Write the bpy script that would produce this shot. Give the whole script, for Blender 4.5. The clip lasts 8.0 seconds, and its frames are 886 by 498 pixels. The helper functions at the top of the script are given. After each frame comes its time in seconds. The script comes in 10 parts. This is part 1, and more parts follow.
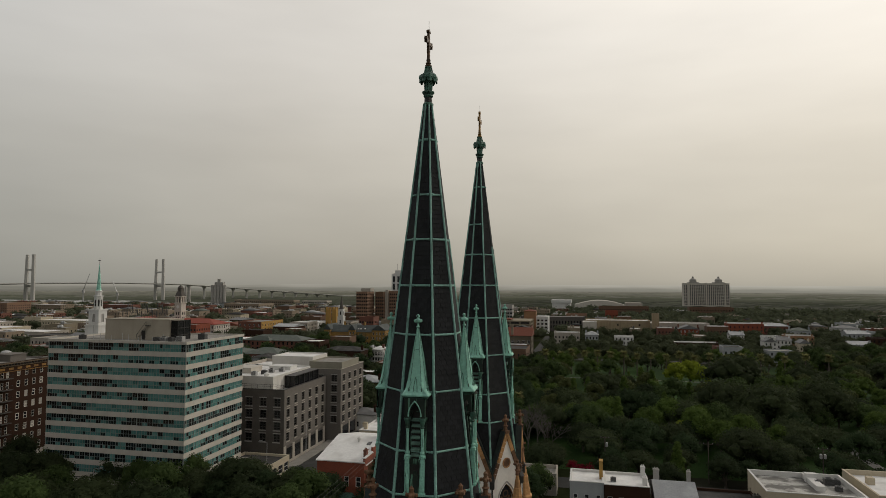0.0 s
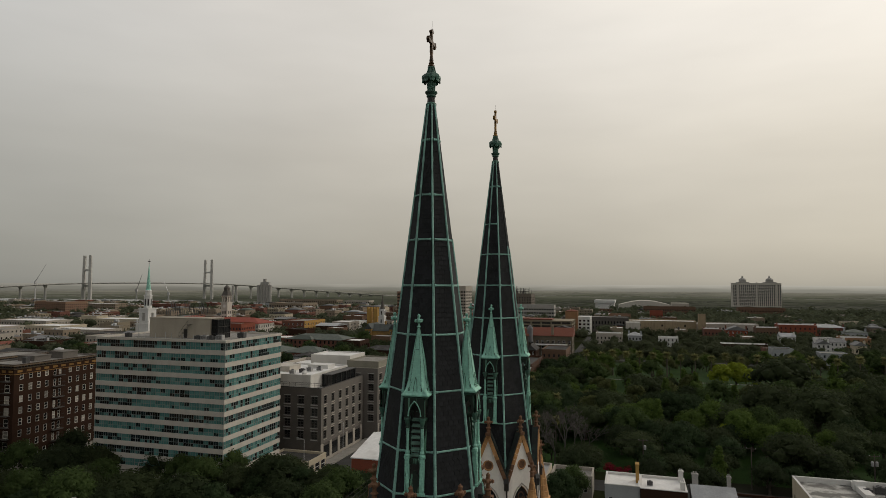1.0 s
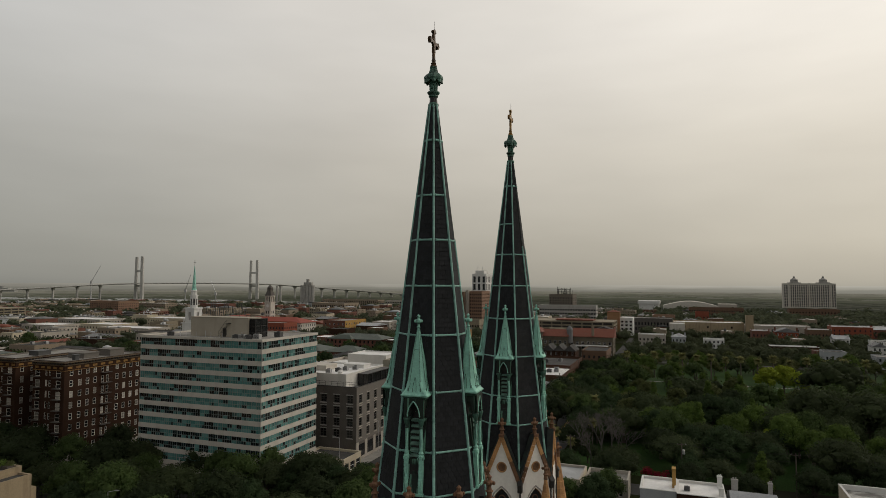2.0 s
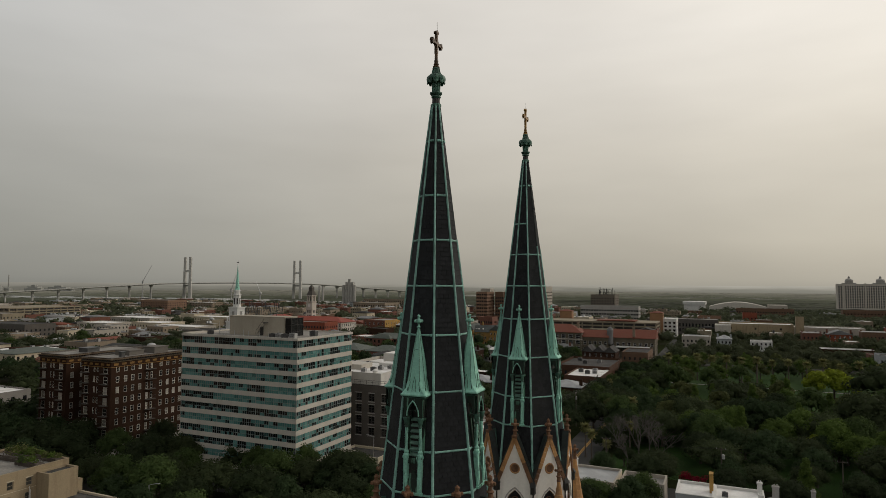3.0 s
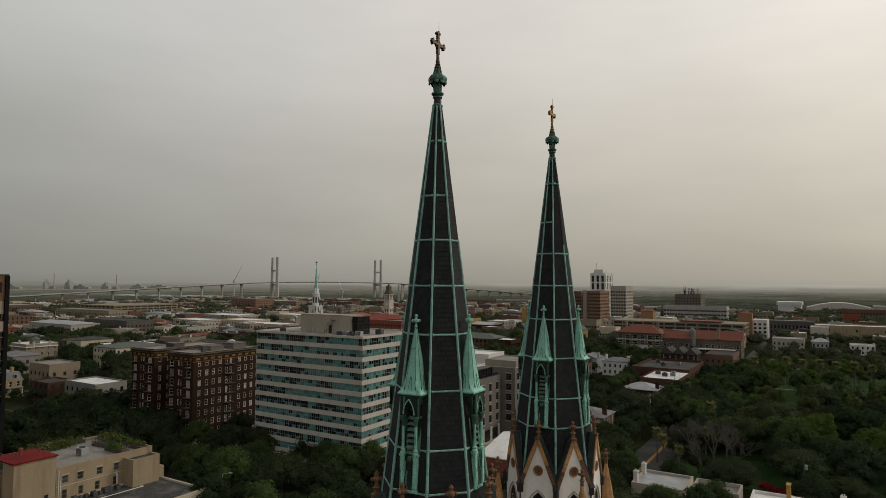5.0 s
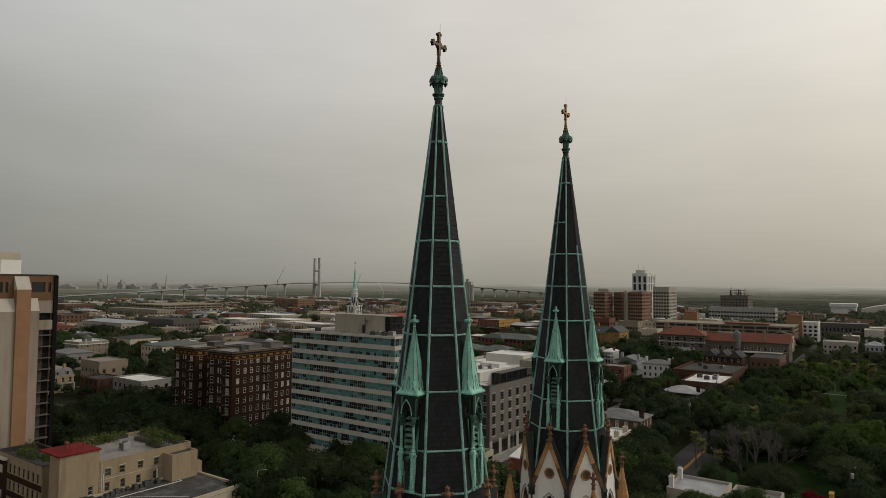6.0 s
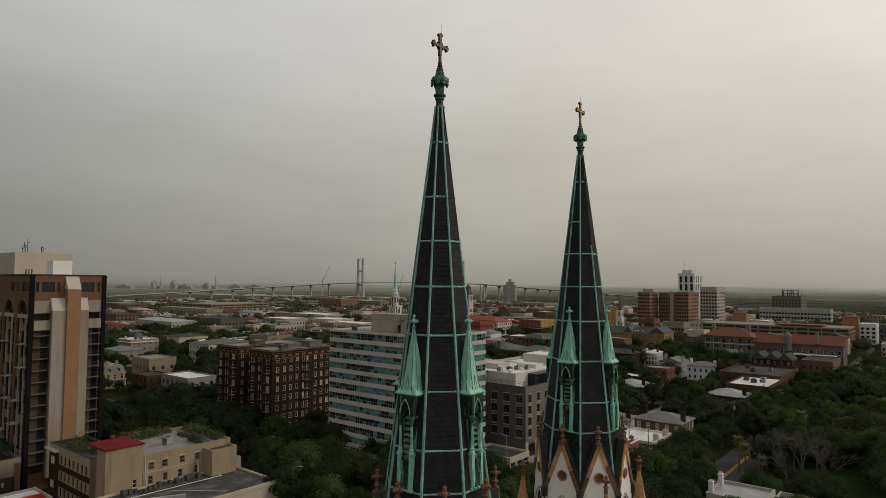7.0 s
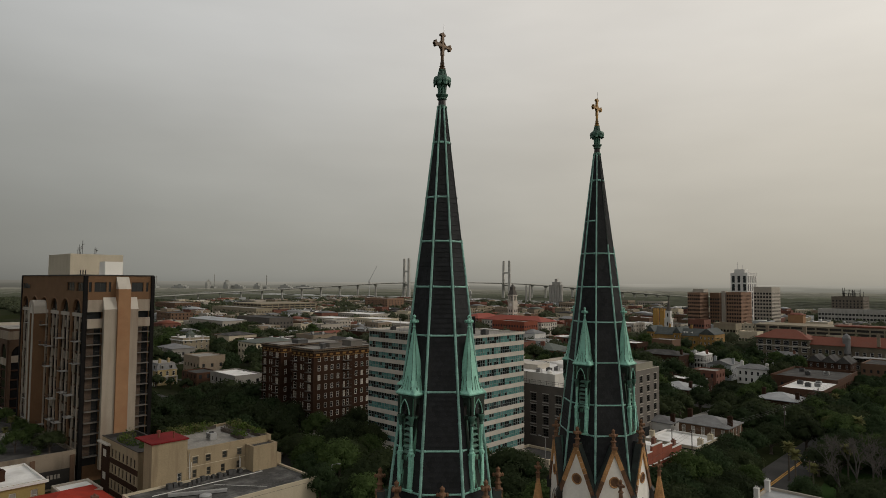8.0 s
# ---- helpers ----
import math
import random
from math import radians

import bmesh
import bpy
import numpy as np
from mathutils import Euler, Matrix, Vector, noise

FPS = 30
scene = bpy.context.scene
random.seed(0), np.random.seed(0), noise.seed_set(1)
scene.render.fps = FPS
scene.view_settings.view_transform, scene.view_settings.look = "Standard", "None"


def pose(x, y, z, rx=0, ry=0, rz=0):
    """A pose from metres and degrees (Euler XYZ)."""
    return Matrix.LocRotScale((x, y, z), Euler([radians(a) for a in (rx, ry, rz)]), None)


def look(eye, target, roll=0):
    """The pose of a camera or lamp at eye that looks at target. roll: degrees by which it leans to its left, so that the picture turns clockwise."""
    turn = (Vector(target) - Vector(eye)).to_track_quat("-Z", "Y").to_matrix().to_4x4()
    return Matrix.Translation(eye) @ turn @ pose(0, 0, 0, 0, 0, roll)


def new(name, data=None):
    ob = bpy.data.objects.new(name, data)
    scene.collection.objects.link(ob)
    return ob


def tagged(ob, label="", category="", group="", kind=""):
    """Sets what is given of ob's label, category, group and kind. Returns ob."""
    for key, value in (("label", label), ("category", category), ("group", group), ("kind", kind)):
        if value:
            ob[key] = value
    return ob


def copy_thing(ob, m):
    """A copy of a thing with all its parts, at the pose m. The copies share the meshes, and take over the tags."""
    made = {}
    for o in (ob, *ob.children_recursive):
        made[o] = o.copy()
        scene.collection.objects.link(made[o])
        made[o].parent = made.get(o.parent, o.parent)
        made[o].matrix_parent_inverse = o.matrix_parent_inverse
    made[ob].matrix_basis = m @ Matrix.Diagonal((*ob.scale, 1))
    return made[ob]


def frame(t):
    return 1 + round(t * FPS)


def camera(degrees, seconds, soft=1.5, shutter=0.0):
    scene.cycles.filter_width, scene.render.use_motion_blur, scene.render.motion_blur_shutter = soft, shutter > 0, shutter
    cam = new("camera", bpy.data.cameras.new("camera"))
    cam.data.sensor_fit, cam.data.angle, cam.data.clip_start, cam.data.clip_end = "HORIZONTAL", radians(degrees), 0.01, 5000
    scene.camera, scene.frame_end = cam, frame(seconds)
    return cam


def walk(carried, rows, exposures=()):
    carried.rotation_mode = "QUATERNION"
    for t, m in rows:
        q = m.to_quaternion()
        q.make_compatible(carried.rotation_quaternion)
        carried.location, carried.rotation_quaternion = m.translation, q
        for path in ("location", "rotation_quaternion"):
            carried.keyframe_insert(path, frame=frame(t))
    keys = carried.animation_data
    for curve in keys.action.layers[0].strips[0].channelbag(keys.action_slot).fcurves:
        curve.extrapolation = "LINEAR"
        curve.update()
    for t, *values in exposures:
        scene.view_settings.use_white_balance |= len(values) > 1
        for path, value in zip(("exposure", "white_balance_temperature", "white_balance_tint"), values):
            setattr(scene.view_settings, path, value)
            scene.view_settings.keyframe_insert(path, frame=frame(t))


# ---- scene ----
cam = camera(70.2, 8.0, soft=0.28)
PATH = [
    (0, (1.154, 0.589, 49.297), (1.21, 2.585, 49.41), 0.2),
    (0.5, (2.216, 0.627, 49.307), (2.206, 2.623, 49.42), 0.2),
    (1, (3.303, 0.662, 49.314), (3.225, 2.657, 49.426), 0.2),
    (1.5, (4.378, 0.755, 49.324), (4.233, 2.746, 49.436), 0.2),
    (3, (7.551, 1.09, 49.34), (7.213, 3.058, 49.452), 0.3),
    (3.5, (8.595, 1.225, 49.366), (8.188, 3.18, 49.477), 0.3),
    (4, (9.626, 1.431, 49.38), (9.157, 3.372, 49.49), 0.3),
    (4.5, (10.683, 1.687, 49.392), (10.163, 3.615, 49.502), 0.3),
    (4.7, (11.11, 1.802, 49.393), (10.565, 3.723, 49.502), 0.3),
    (6, (13.836, 2.672, 49.415), (13.131, 4.541, 49.524), 0.4),
    (6.5, (14.905, 3.049, 49.416), (14.139, 4.893, 49.525), 0.4),
    (7, (15.995, 3.505, 49.444), (15.164, 5.321, 49.552), 0.4),
    (7.5, (17.112, 4.034, 49.455), (16.215, 5.818, 49.562), 0.4),
    (8, (18.136, 4.644, 49.468), (17.174, 6.394, 49.575), 0.4),
]
walk(cam, [(t, look(eye, target, roll)) for t, eye, target, roll in PATH])

# ---- world and light ----
GRID = radians(-14.5)          # the town's street grid
SUN_AZ, SUN_EL = 62.0, 30.0    # degrees right of +y, and above the horizon


def build_world():
    w = bpy.data.worlds.new("overcast_sky")
    scene.world = w
    w.use_nodes = True
    nt = w.node_tree
    nt.nodes.clear()
    N, K = nt.nodes.new, nt.links.new
    sky = N("ShaderNodeTexSky")
    sky.sky_type = "NISHITA"
    sky.sun_disc = False
    sky.sun_elevation, sky.sun_rotation = radians(SUN_EL), radians(SUN_AZ)
    sky.dust_density = 4.0
    tc = N("ShaderNodeTexCoord")
    sep = N("ShaderNodeSeparateXYZ")
    K(tc.outputs["Generated"], sep.inputs[0])
    ramp = N("ShaderNodeValToRGB")
    el = ramp.color_ramp.elements
    el[0].position, el[0].color = 0.0, (0.06, 0.06, 0.057, 1)
    el[1].position, el[1].color = 1.0, (0.25, 0.25, 0.245, 1)
    for p, c in ((0.44, (0.12, 0.118, 0.11)), (0.490, (0.235, 0.232, 0.205)), (0.499, (0.27, 0.258, 0.222)), (0.505, (0.306, 0.29, 0.248)), (0.53, (0.358, 0.339, 0.292)),
                 (0.60, (0.448, 0.425, 0.376)), (0.68, (0.565, 0.545, 0.508)), (0.74, (0.60, 0.58, 0.545)), (0.84, (0.40, 0.39, 0.375))):
        e = el.new(p)
        e.color = (*c, 1)
    mr = N("ShaderNodeMapRange")
    mr.inputs["From Min"].default_value, mr.inputs["From Max"].default_value = -1.0, 1.0
    K(sep.outputs["Z"], mr.inputs["Value"])
    K(mr.outputs[0], ramp.inputs[0])
    # brighter towards the veiled sun
    dot = N("ShaderNodeVectorMath")
    dot.operation = "DOT_PRODUCT"
    a, e = radians(SUN_AZ), radians(SUN_EL)
    dot.inputs[1].default_value = (math.sin(a) * math.cos(e), math.cos(a) * math.cos(e), math.sin(e))
    K(tc.outputs["Generated"], dot.inputs[0])
    half = N("ShaderNodeMapRange")
    half.inputs["From Min"].default_value = -1.0
    K(dot.outputs["Value"], half.inputs["Value"])
    glow = N("ShaderNodeValToRGB")
    ge = glow.color_ramp.elements
    ge[0].position, ge[0].color = 0.0, (0.10, 0.10, 0.10, 1)
    ge[1].position, ge[1].color = 1.0, (0.98, 0.98, 0.98, 1)
    for p, k in ((0.20, 0.27), (0.28, 0.365), (0.35, 0.445), (0.478, 0.515), (0.574, 0.572), (0.683, 0.612), (0.80, 0.69), (0.91, 0.83)):
        q = ge.new(p)
        q.color = (k, k, k, 1)
    K(half.outputs[0], glow.inputs[0])
    twice = N("ShaderNodeMath")
    twice.operation = "MULTIPLY"
    twice.inputs[1].default_value = 2.0
    K(glow.outputs["Color"], twice.inputs[0])
    glow = twice
    cloud = N("ShaderNodeTexNoise")
    cloud.inputs["Scale"].default_value, cloud.inputs["Detail"].default_value = 2.2, 4.0
    mp = N("ShaderNodeMapping")
    mp.inputs["Scale"].default_value = (1, 1, 4.0)
    K(tc.outputs["Generated"], mp.inputs["Vector"])
    K(mp.outputs[0], cloud.inputs["Vector"])
    cm = N("ShaderNodeMapRange")
    for k, v in (("From Min", 0.3), ("From Max", 0.7), ("To Min", 0.93), ("To Max", 1.07)):
        cm.inputs[k].default_value = v
    K(cloud.outputs["Fac"], cm.inputs["Value"])
    mul = N("ShaderNodeMath")
    mul.operation = "MULTIPLY"
    K(glow.outputs[0], mul.inputs[0])
    K(cm.outputs[0], mul.inputs[1])
    vm = N("ShaderNodeVectorMath")
    vm.operation = "SCALE"
    K(ramp.outputs["Color"], vm.inputs[0])
    K(mul.outputs[0], vm.inputs["Scale"])
    tint = N("ShaderNodeValToRGB")
    te = tint.color_ramp.elements
    te[0].position, te[0].color = 0.3, (0.95, 1.0, 1.05, 1)
    te[1].position, te[1].color = 0.9, (1.0, 0.975, 0.94, 1)
    for p, c in ((0.48, (0.975, 1.0, 1.03)), (0.66, (1.0, 0.988, 0.975))):
        q = te.new(p)
        q.color = (*c, 1)
    K(half.outputs[0], tint.inputs[0])
    warm = N("ShaderNodeVectorMath")
    warm.operation = "MULTIPLY"
    K(vm.outputs[0], warm.inputs[0])
    K(tint.outputs["Color"], warm.inputs[1])
    vm = warm
    b1, b2, add, out = N("ShaderNodeBackground"), N("ShaderNodeBackground"), N("ShaderNodeAddShader"), N("ShaderNodeOutputWorld")
    K(vm.outputs[0], b1.inputs["Color"])
    b1.inputs["Strength"].default_value = 0.95
    K(sky.outputs[0], b2.inputs["Color"])
    b2.inputs["Strength"].default_value = 0.004
    K(b1.outputs[0], add.inputs[0])
    K(b2.outputs[0], add.inputs[1])
    K(add.outputs[0], out.inputs["Surface"])
    s = bpy.data.lights.new("veiled_sun", "SUN")
    s.energy, s.angle, s.color = 0.7, radians(14), (1.0, 0.93, 0.82)
    ob = new("veiled_sun", s)
    ob.matrix_world = look((0, 0, 300), (-math.sin(a) * 100, -math.cos(a) * 100, 300 - 100 * math.tan(e)))


build_world()
scene.view_settings.exposure = 0.0

# ---- materials ----


def mat(name, base, rough=0.8, var=0.25, scale=0.6, fine=6.0, bump=0.15, metal=0.0, stain=None, stain_amt=0.5, stain_scale=0.35, rnd=0.0, island=0.0, spec=0.4, streak=False, lo=0.48, soft=0.2):
    """A procedural surface: base colour varied at two scales in metres, with relief, and stains of a second colour."""
    m = bpy.data.materials.new(name)
    m.use_nodes = True
    nt = m.node_tree
    N, K = nt.nodes.new, nt.links.new
    p = nt.nodes["Principled BSDF"]
    p.inputs["Roughness"].default_value, p.inputs["Metallic"].default_value = rough, metal
    p.inputs["Specular IOR Level"].default_value = spec
    tc = N("ShaderNodeTexCoord")
    n1, n2 = N("ShaderNodeTexNoise"), N("ShaderNodeTexNoise")
    n1.inputs["Scale"].default_value, n1.inputs["Detail"].default_value = scale, 5.0
    n2.inputs["Scale"].default_value, n2.inputs["Detail"].default_value = fine, 4.0
    K(tc.outputs["Object"], n1.inputs["Vector"])
    K(tc.outputs["Object"], n2.inputs["Vector"])
    ad = N("ShaderNodeMath")
    ad.operation = "ADD"
    K(n1.outputs["Fac"], ad.inputs[0])
    K(n2.outputs["Fac"], ad.inputs[1])
    mr = N("ShaderNodeMapRange")
    for k, v in (("From Min", 0.7), ("From Max", 1.3), ("To Min", 1 - var), ("To Max", 1 + var)):
        mr.inputs[k].default_value = v
    K(ad.outputs[0], mr.inputs["Value"])
    fac = mr.outputs[0]
    for amount, node, sock in ((rnd, "ShaderNodeObjectInfo", "Random"), (island, "ShaderNodeNewGeometry", "Random Per Island")):
        if amount:
            oi = N(node)
            r = N("ShaderNodeMapRange")
            r.inputs["To Min"].default_value, r.inputs["To Max"].default_value = 1 - amount, 1 + amount
            K(oi.outputs[sock], r.inputs["Value"])
            mu = N("ShaderNodeMath")
            mu.operation = "MULTIPLY"
            K(fac, mu.inputs[0])
            K(r.outputs[0], mu.inputs[1])
            fac = mu.outputs[0]
    sc = N("ShaderNodeVectorMath")
    sc.operation = "SCALE"
    sc.inputs[0].default_value = base
    K(fac, sc.inputs["Scale"])
    col = sc.outputs[0]
    if stain:
        n3 = N("ShaderNodeTexNoise")
        n3.inputs["Scale"].default_value, n3.inputs["Detail"].default_value = stain_scale, 6.0
        if streak:
            mp = N("ShaderNodeMapping")
            mp.inputs["Scale"].default_value = (1.0, 1.0, 0.12)
            K(tc.outputs["Object"], mp.inputs["Vector"])
            K(mp.outputs[0], n3.inputs["Vector"])
        else:
            K(tc.outputs["Object"], n3.inputs["Vector"])
        r3 = N("ShaderNodeMapRange")
        for k, v in (("From Min", lo), ("From Max", lo + soft), ("To Min", 0.0), ("To Max", stain_amt)):
            r3.inputs[k].default_value = v
        K(n3.outputs["Fac"], r3.inputs["Value"])
        mx = N("ShaderNodeMix")
        mx.data_type = "RGBA"
        K(r3.outputs[0], mx.inputs["Factor"])
        K(col, mx.inputs["A"])
        mx.inputs["B"].default_value = (*stain, 1)
        col = mx.outputs["Result"]
    K(col, p.inputs["Base Color"])
    if bump:
        b = N("ShaderNodeBump")
        b.inputs["Strength"].default_value, b.inputs["Distance"].default_value = bump, 0.05
        K(n2.outputs["Fac"], b.inputs["Height"])
        K(b.outputs[0], p.inputs["Normal"])
    return m


SLATE = mat("slate", (0.0200, 0.0212, 0.0230), 0.7, 0.3, 0.5, 9.0, 0.3, stain=(0.032, 0.033, 0.031), stain_amt=0.5, rnd=0.22, island=0.22, spec=0.16)
COPPER = mat("verdigris_copper", (0.29, 0.60, 0.485), 0.55, 0.25, 1.2, 9.0, 0.25, stain=(0.018, 0.042, 0.030), stain_amt=0.85, stain_scale=6.0, streak=True, lo=0.56, soft=0.09)
# Streaks are real staining; the darkened base also carries shade under the eaves.
COPPER_STAINED = mat("streaked_copper", (0.125, 0.28, 0.195), 0.65, 0.35, 1.5, 9.0, 0.3, stain=(0.008, 0.013, 0.009), stain_amt=0.96, stain_scale=5.0, streak=True, lo=0.36, soft=0.10)
COPPER_ROOF = mat("even_verdigris", (0.285, 0.585, 0.47), 0.55, 0.16, 1.4, 8.0, 0.15, stain=(0.13, 0.29, 0.225), stain_amt=0.55, stain_scale=3.0, streak=True, lo=0.50, soft=0.14)
COPPER_LOUVRE = mat("dull_copper_louvre", (0.15, 0.27, 0.215), 0.6, 0.25, 1.4, 8.0, 0.2, stain=(0.03, 0.05, 0.04), stain_amt=0.6, stain_scale=4.0)
COPPER_RIB = mat("verdigris_rib", (0.25, 0.47, 0.405), 0.55, 0.22, 1.2, 8.0, 0.2, stain=(0.05, 0.09, 0.075), stain_amt=0.6, stain_scale=1.4)
COPPER_DARK = mat("dark_copper", (0.065, 0.155, 0.115), 0.55, 0.35, 2.0, 10.0, 0.3, stain=(0.02, 0.025, 0.02), stain_amt=0.7, stain_scale=2.5)
GILT = mat("weathered_gilt", (0.085, 0.048, 0.022), 0.45, 0.35, 3.0, 12.0, 0.2, metal=0.35, stain=(0.03, 0.022, 0.016), stain_amt=0.75, stain_scale=2.5)
GILT_BRIGHT = mat("gilt", (0.3, 0.17, 0.05), 0.42, 0.3, 3.0, 12.0, 0.2, metal=0.4, stain=(0.05, 0.035, 0.02), stain_amt=0.6, stain_scale=2.5)
TERRA = mat("terracotta", (0.47, 0.255, 0.105), 0.85, 0.25, 1.2, 9.0, 0.3, stain=(0.10, 0.05, 0.03), stain_amt=0.55, stain_scale=1.1)
TERRA_DARK = mat("dark_terracotta", (0.17, 0.088, 0.048), 0.85, 0.3, 1.5, 9.0, 0.3, stain=(0.05, 0.03, 0.02), stain_amt=0.6, stain_scale=2.0)
LEAD = mat("dark_lead", (0.022, 0.026, 0.024), 0.6, 0.3, 1.0, 8.0, 0.2, stain=(0.04, 0.07, 0.06), stain_amt=0.5, stain_scale=1.5)
STUCCO = mat("white_stucco", (0.84, 0.81, 0.76), 0.9, 0.06, 0.5, 6.0, 0.1, stain=(0.45, 0.42, 0.38), stain_amt=0.35, stain_scale=0.8, streak=True)
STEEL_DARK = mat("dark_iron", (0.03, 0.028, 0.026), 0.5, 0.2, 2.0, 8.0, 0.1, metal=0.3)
CREAM_CONC = mat("cream_concrete", (0.5, 0.465, 0.41), 0.85, 0.08, 0.25, 4.0, 0.1, stain=(0.36, 0.32, 0.27), stain_amt=0.35, stain_scale=0.5, streak=True)
ROOF_GREY = mat("grey_membrane_roof", (0.27, 0.255, 0.23), 0.9, 0.3, 0.2, 2.0, 0.15, stain=(0.10, 0.092, 0.08), stain_amt=0.75, stain_scale=0.2)
ROOF_WHITE = mat("white_membrane_roof", (0.74, 0.73, 0.71), 0.85, 0.10, 0.2, 2.0, 0.08, stain=(0.42, 0.40, 0.37), stain_amt=0.5, stain_scale=0.25)
ROOF_DARK = mat("dark_bitumen_roof", (0.055, 0.053, 0.051), 0.9, 0.3, 0.2, 2.5, 0.15, stain=(0.125, 0.12, 0.115), stain_amt=0.55, stain_scale=0.25, spec=0.15)
ROOF_METAL = mat("standing_seam_metal", (0.30, 0.31, 0.32), 0.45, 0.15, 0.3, 3.0, 0.05, metal=0.3, stain=(0.42, 0.43, 0.44), stain_amt=0.5, stain_scale=0.3)
ROOF_RED = mat("red_tile_roof", (0.175, 0.052, 0.03), 0.8, 0.22, 0.4, 5.0, 0.3, stain=(0.12, 0.05, 0.032), stain_amt=0.6, stain_scale=0.4)
ROOF_GREEN = mat("green_slate_roof", (0.085, 0.10, 0.085), 0.75, 0.2, 0.4, 5.0, 0.25, stain=(0.14, 0.15, 0.13), stain_amt=0.5)
ROOF_SLATE = mat("grey_slate_roof", (0.15, 0.15, 0.15), 0.7, 0.2, 0.4, 5.0, 0.25, stain=(0.24, 0.24, 0.24), stain_amt=0.5)
BRICK_DARK = mat("dark_brown_brick", (0.043, 0.022, 0.0135), 0.9, 0.28, 0.35, 5.0, 0.2, stain=(0.03, 0.016, 0.012), stain_amt=0.5, spec=0.12)
BRICK_RED = mat("red_brick", (0.155, 0.066, 0.045), 0.9, 0.25, 0.35, 5.0, 0.2, stain=(0.14, 0.06, 0.045), stain_amt=0.5)
BRICK_VIVID = mat("vivid_red_brick", (0.23, 0.062, 0.034), 0.9, 0.2, 0.4, 5.0, 0.2, stain=(0.17, 0.05, 0.03), stain_amt=0.5)
BRICK_TAN = mat("tan_brick", (0.25, 0.20, 0.145), 0.9, 0.2, 0.35, 5.0, 0.2, stain=(0.15, 0.1, 0.07), stain_amt=0.5)
BRICK_ORANGE = mat("orange_brick", (0.285, 0.158, 0.082), 0.9, 0.14, 0.3, 5.0, 0.15, stain=(0.25, 0.12, 0.06), stain_amt=0.4)
BRICK_BROWN = mat("brown_brick", (0.135, 0.08, 0.05), 0.9, 0.16, 0.3, 5.0, 0.15, stain=(0.13, 0.075, 0.05), stain_amt=0.4)
GREY_BRICK = mat("grey_brick", (0.158, 0.144, 0.128), 0.9, 0.18, 0.35, 5.0, 0.2, stain=(0.11, 0.10, 0.09), stain_amt=0.5, spec=0.2)
CHARCOAL = mat("charcoal_panel", (0.102, 0.092, 0.082), 0.8, 0.18, 0.35, 5.0, 0.1, spec=0.15)
CONCRETE = mat("grey_concrete", (0.36, 0.345, 0.32), 0.88, 0.15, 0.25, 4.0, 0.15, stain=(0.22, 0.21, 0.19), stain_amt=0.5, stain_scale=0.4, streak=True)
CONC_PALE = mat("pale_concrete", (0.37, 0.335, 0.285), 0.88, 0.10, 0.25, 4.0, 0.12, stain=(0.33, 0.30, 0.26), stain_amt=0.5, stain_scale=0.4, streak=True)
BEIGE = mat("beige_stucco", (0.305, 0.24, 0.152), 0.9, 0.12, 0.3, 4.0, 0.15, stain=(0.17, 0.125, 0.08), stain_amt=0.65, stain_scale=0.55, streak=True, lo=0.52)
CREAM = mat("cream_stucco", (0.49, 0.425, 0.315), 0.9, 0.08, 0.3, 4.0, 0.1, stain=(0.42, 0.36, 0.26), stain_amt=0.4, stain_scale=0.4, streak=True)
YELLOW = mat("ochre_stucco", (0.38, 0.225, 0.06), 0.9, 0.12, 0.3, 4.0, 0.1, stain=(0.33, 0.2, 0.07), stain_amt=0.4)
WHITE_PAINT = mat("white_paint", (0.62, 0.61, 0.585), 0.7, 0.06, 0.4, 5.0, 0.06, stain=(0.5, 0.48, 0.44), stain_amt=0.35, streak=True)
GREY_PAINT = mat("grey_clapboard", (0.33, 0.345, 0.35), 0.8, 0.12, 0.4, 5.0, 0.1)
BLACK_TRIM = mat("black_painted_metal", (0.010, 0.009, 0.009), 0.8, 0.2, 0.6, 5.0, 0.05, spec=0.1)
DARK_TRIM = mat("dark_trim", (0.03, 0.027, 0.025), 0.6, 0.2, 0.6, 5.0, 0.05)
ASPHALT = mat("asphalt", (0.055, 0.054, 0.052), 0.92, 0.2, 0.2, 5.0, 0.15, stain=(0.085, 0.083, 0.08), stain_amt=0.6, stain_scale=0.15, spec=0.15)
PAVING = mat("pale_paving", (0.27, 0.255, 0.23), 0.92, 0.18, 0.3, 4.0, 0.12, stain=(0.18, 0.17, 0.15), stain_amt=0.5)
PAINT_YELLOW = mat("road_paint_yellow", (0.50, 0.27, 0.05), 0.8, 0.2, 0.5, 6.0, 0.05)
GRASS = mat("grass", (0.022, 0.05, 0.010), 0.95, 0.4, 0.08, 2.0, 0.3, stain=(0.035, 0.075, 0.014), stain_amt=0.7, stain_scale=0.05, spec=0.1)
BARK = mat("bark", (0.075, 0.06, 0.048), 0.95, 0.3, 1.5, 9.0, 0.5)
BARK_GREY = mat("bare_grey_wood", (0.085, 0.077, 0.068), 0.95, 0.25, 1.5, 9.0, 0.3)
PALM_TRUNK = mat("palm_trunk", (0.10, 0.082, 0.065), 0.95, 0.3, 2.0, 9.0, 0.5)
POLE_WOOD = mat("pole_wood", (0.085, 0.07, 0.058), 0.95, 0.2, 1.0, 9.0, 0.3)
METAL_GREY = mat("galvanised_metal", (0.42, 0.42, 0.42), 0.45, 0.15, 1.0, 6.0, 0.05, metal=0.5, stain=(0.3, 0.29, 0.28), stain_amt=0.4)
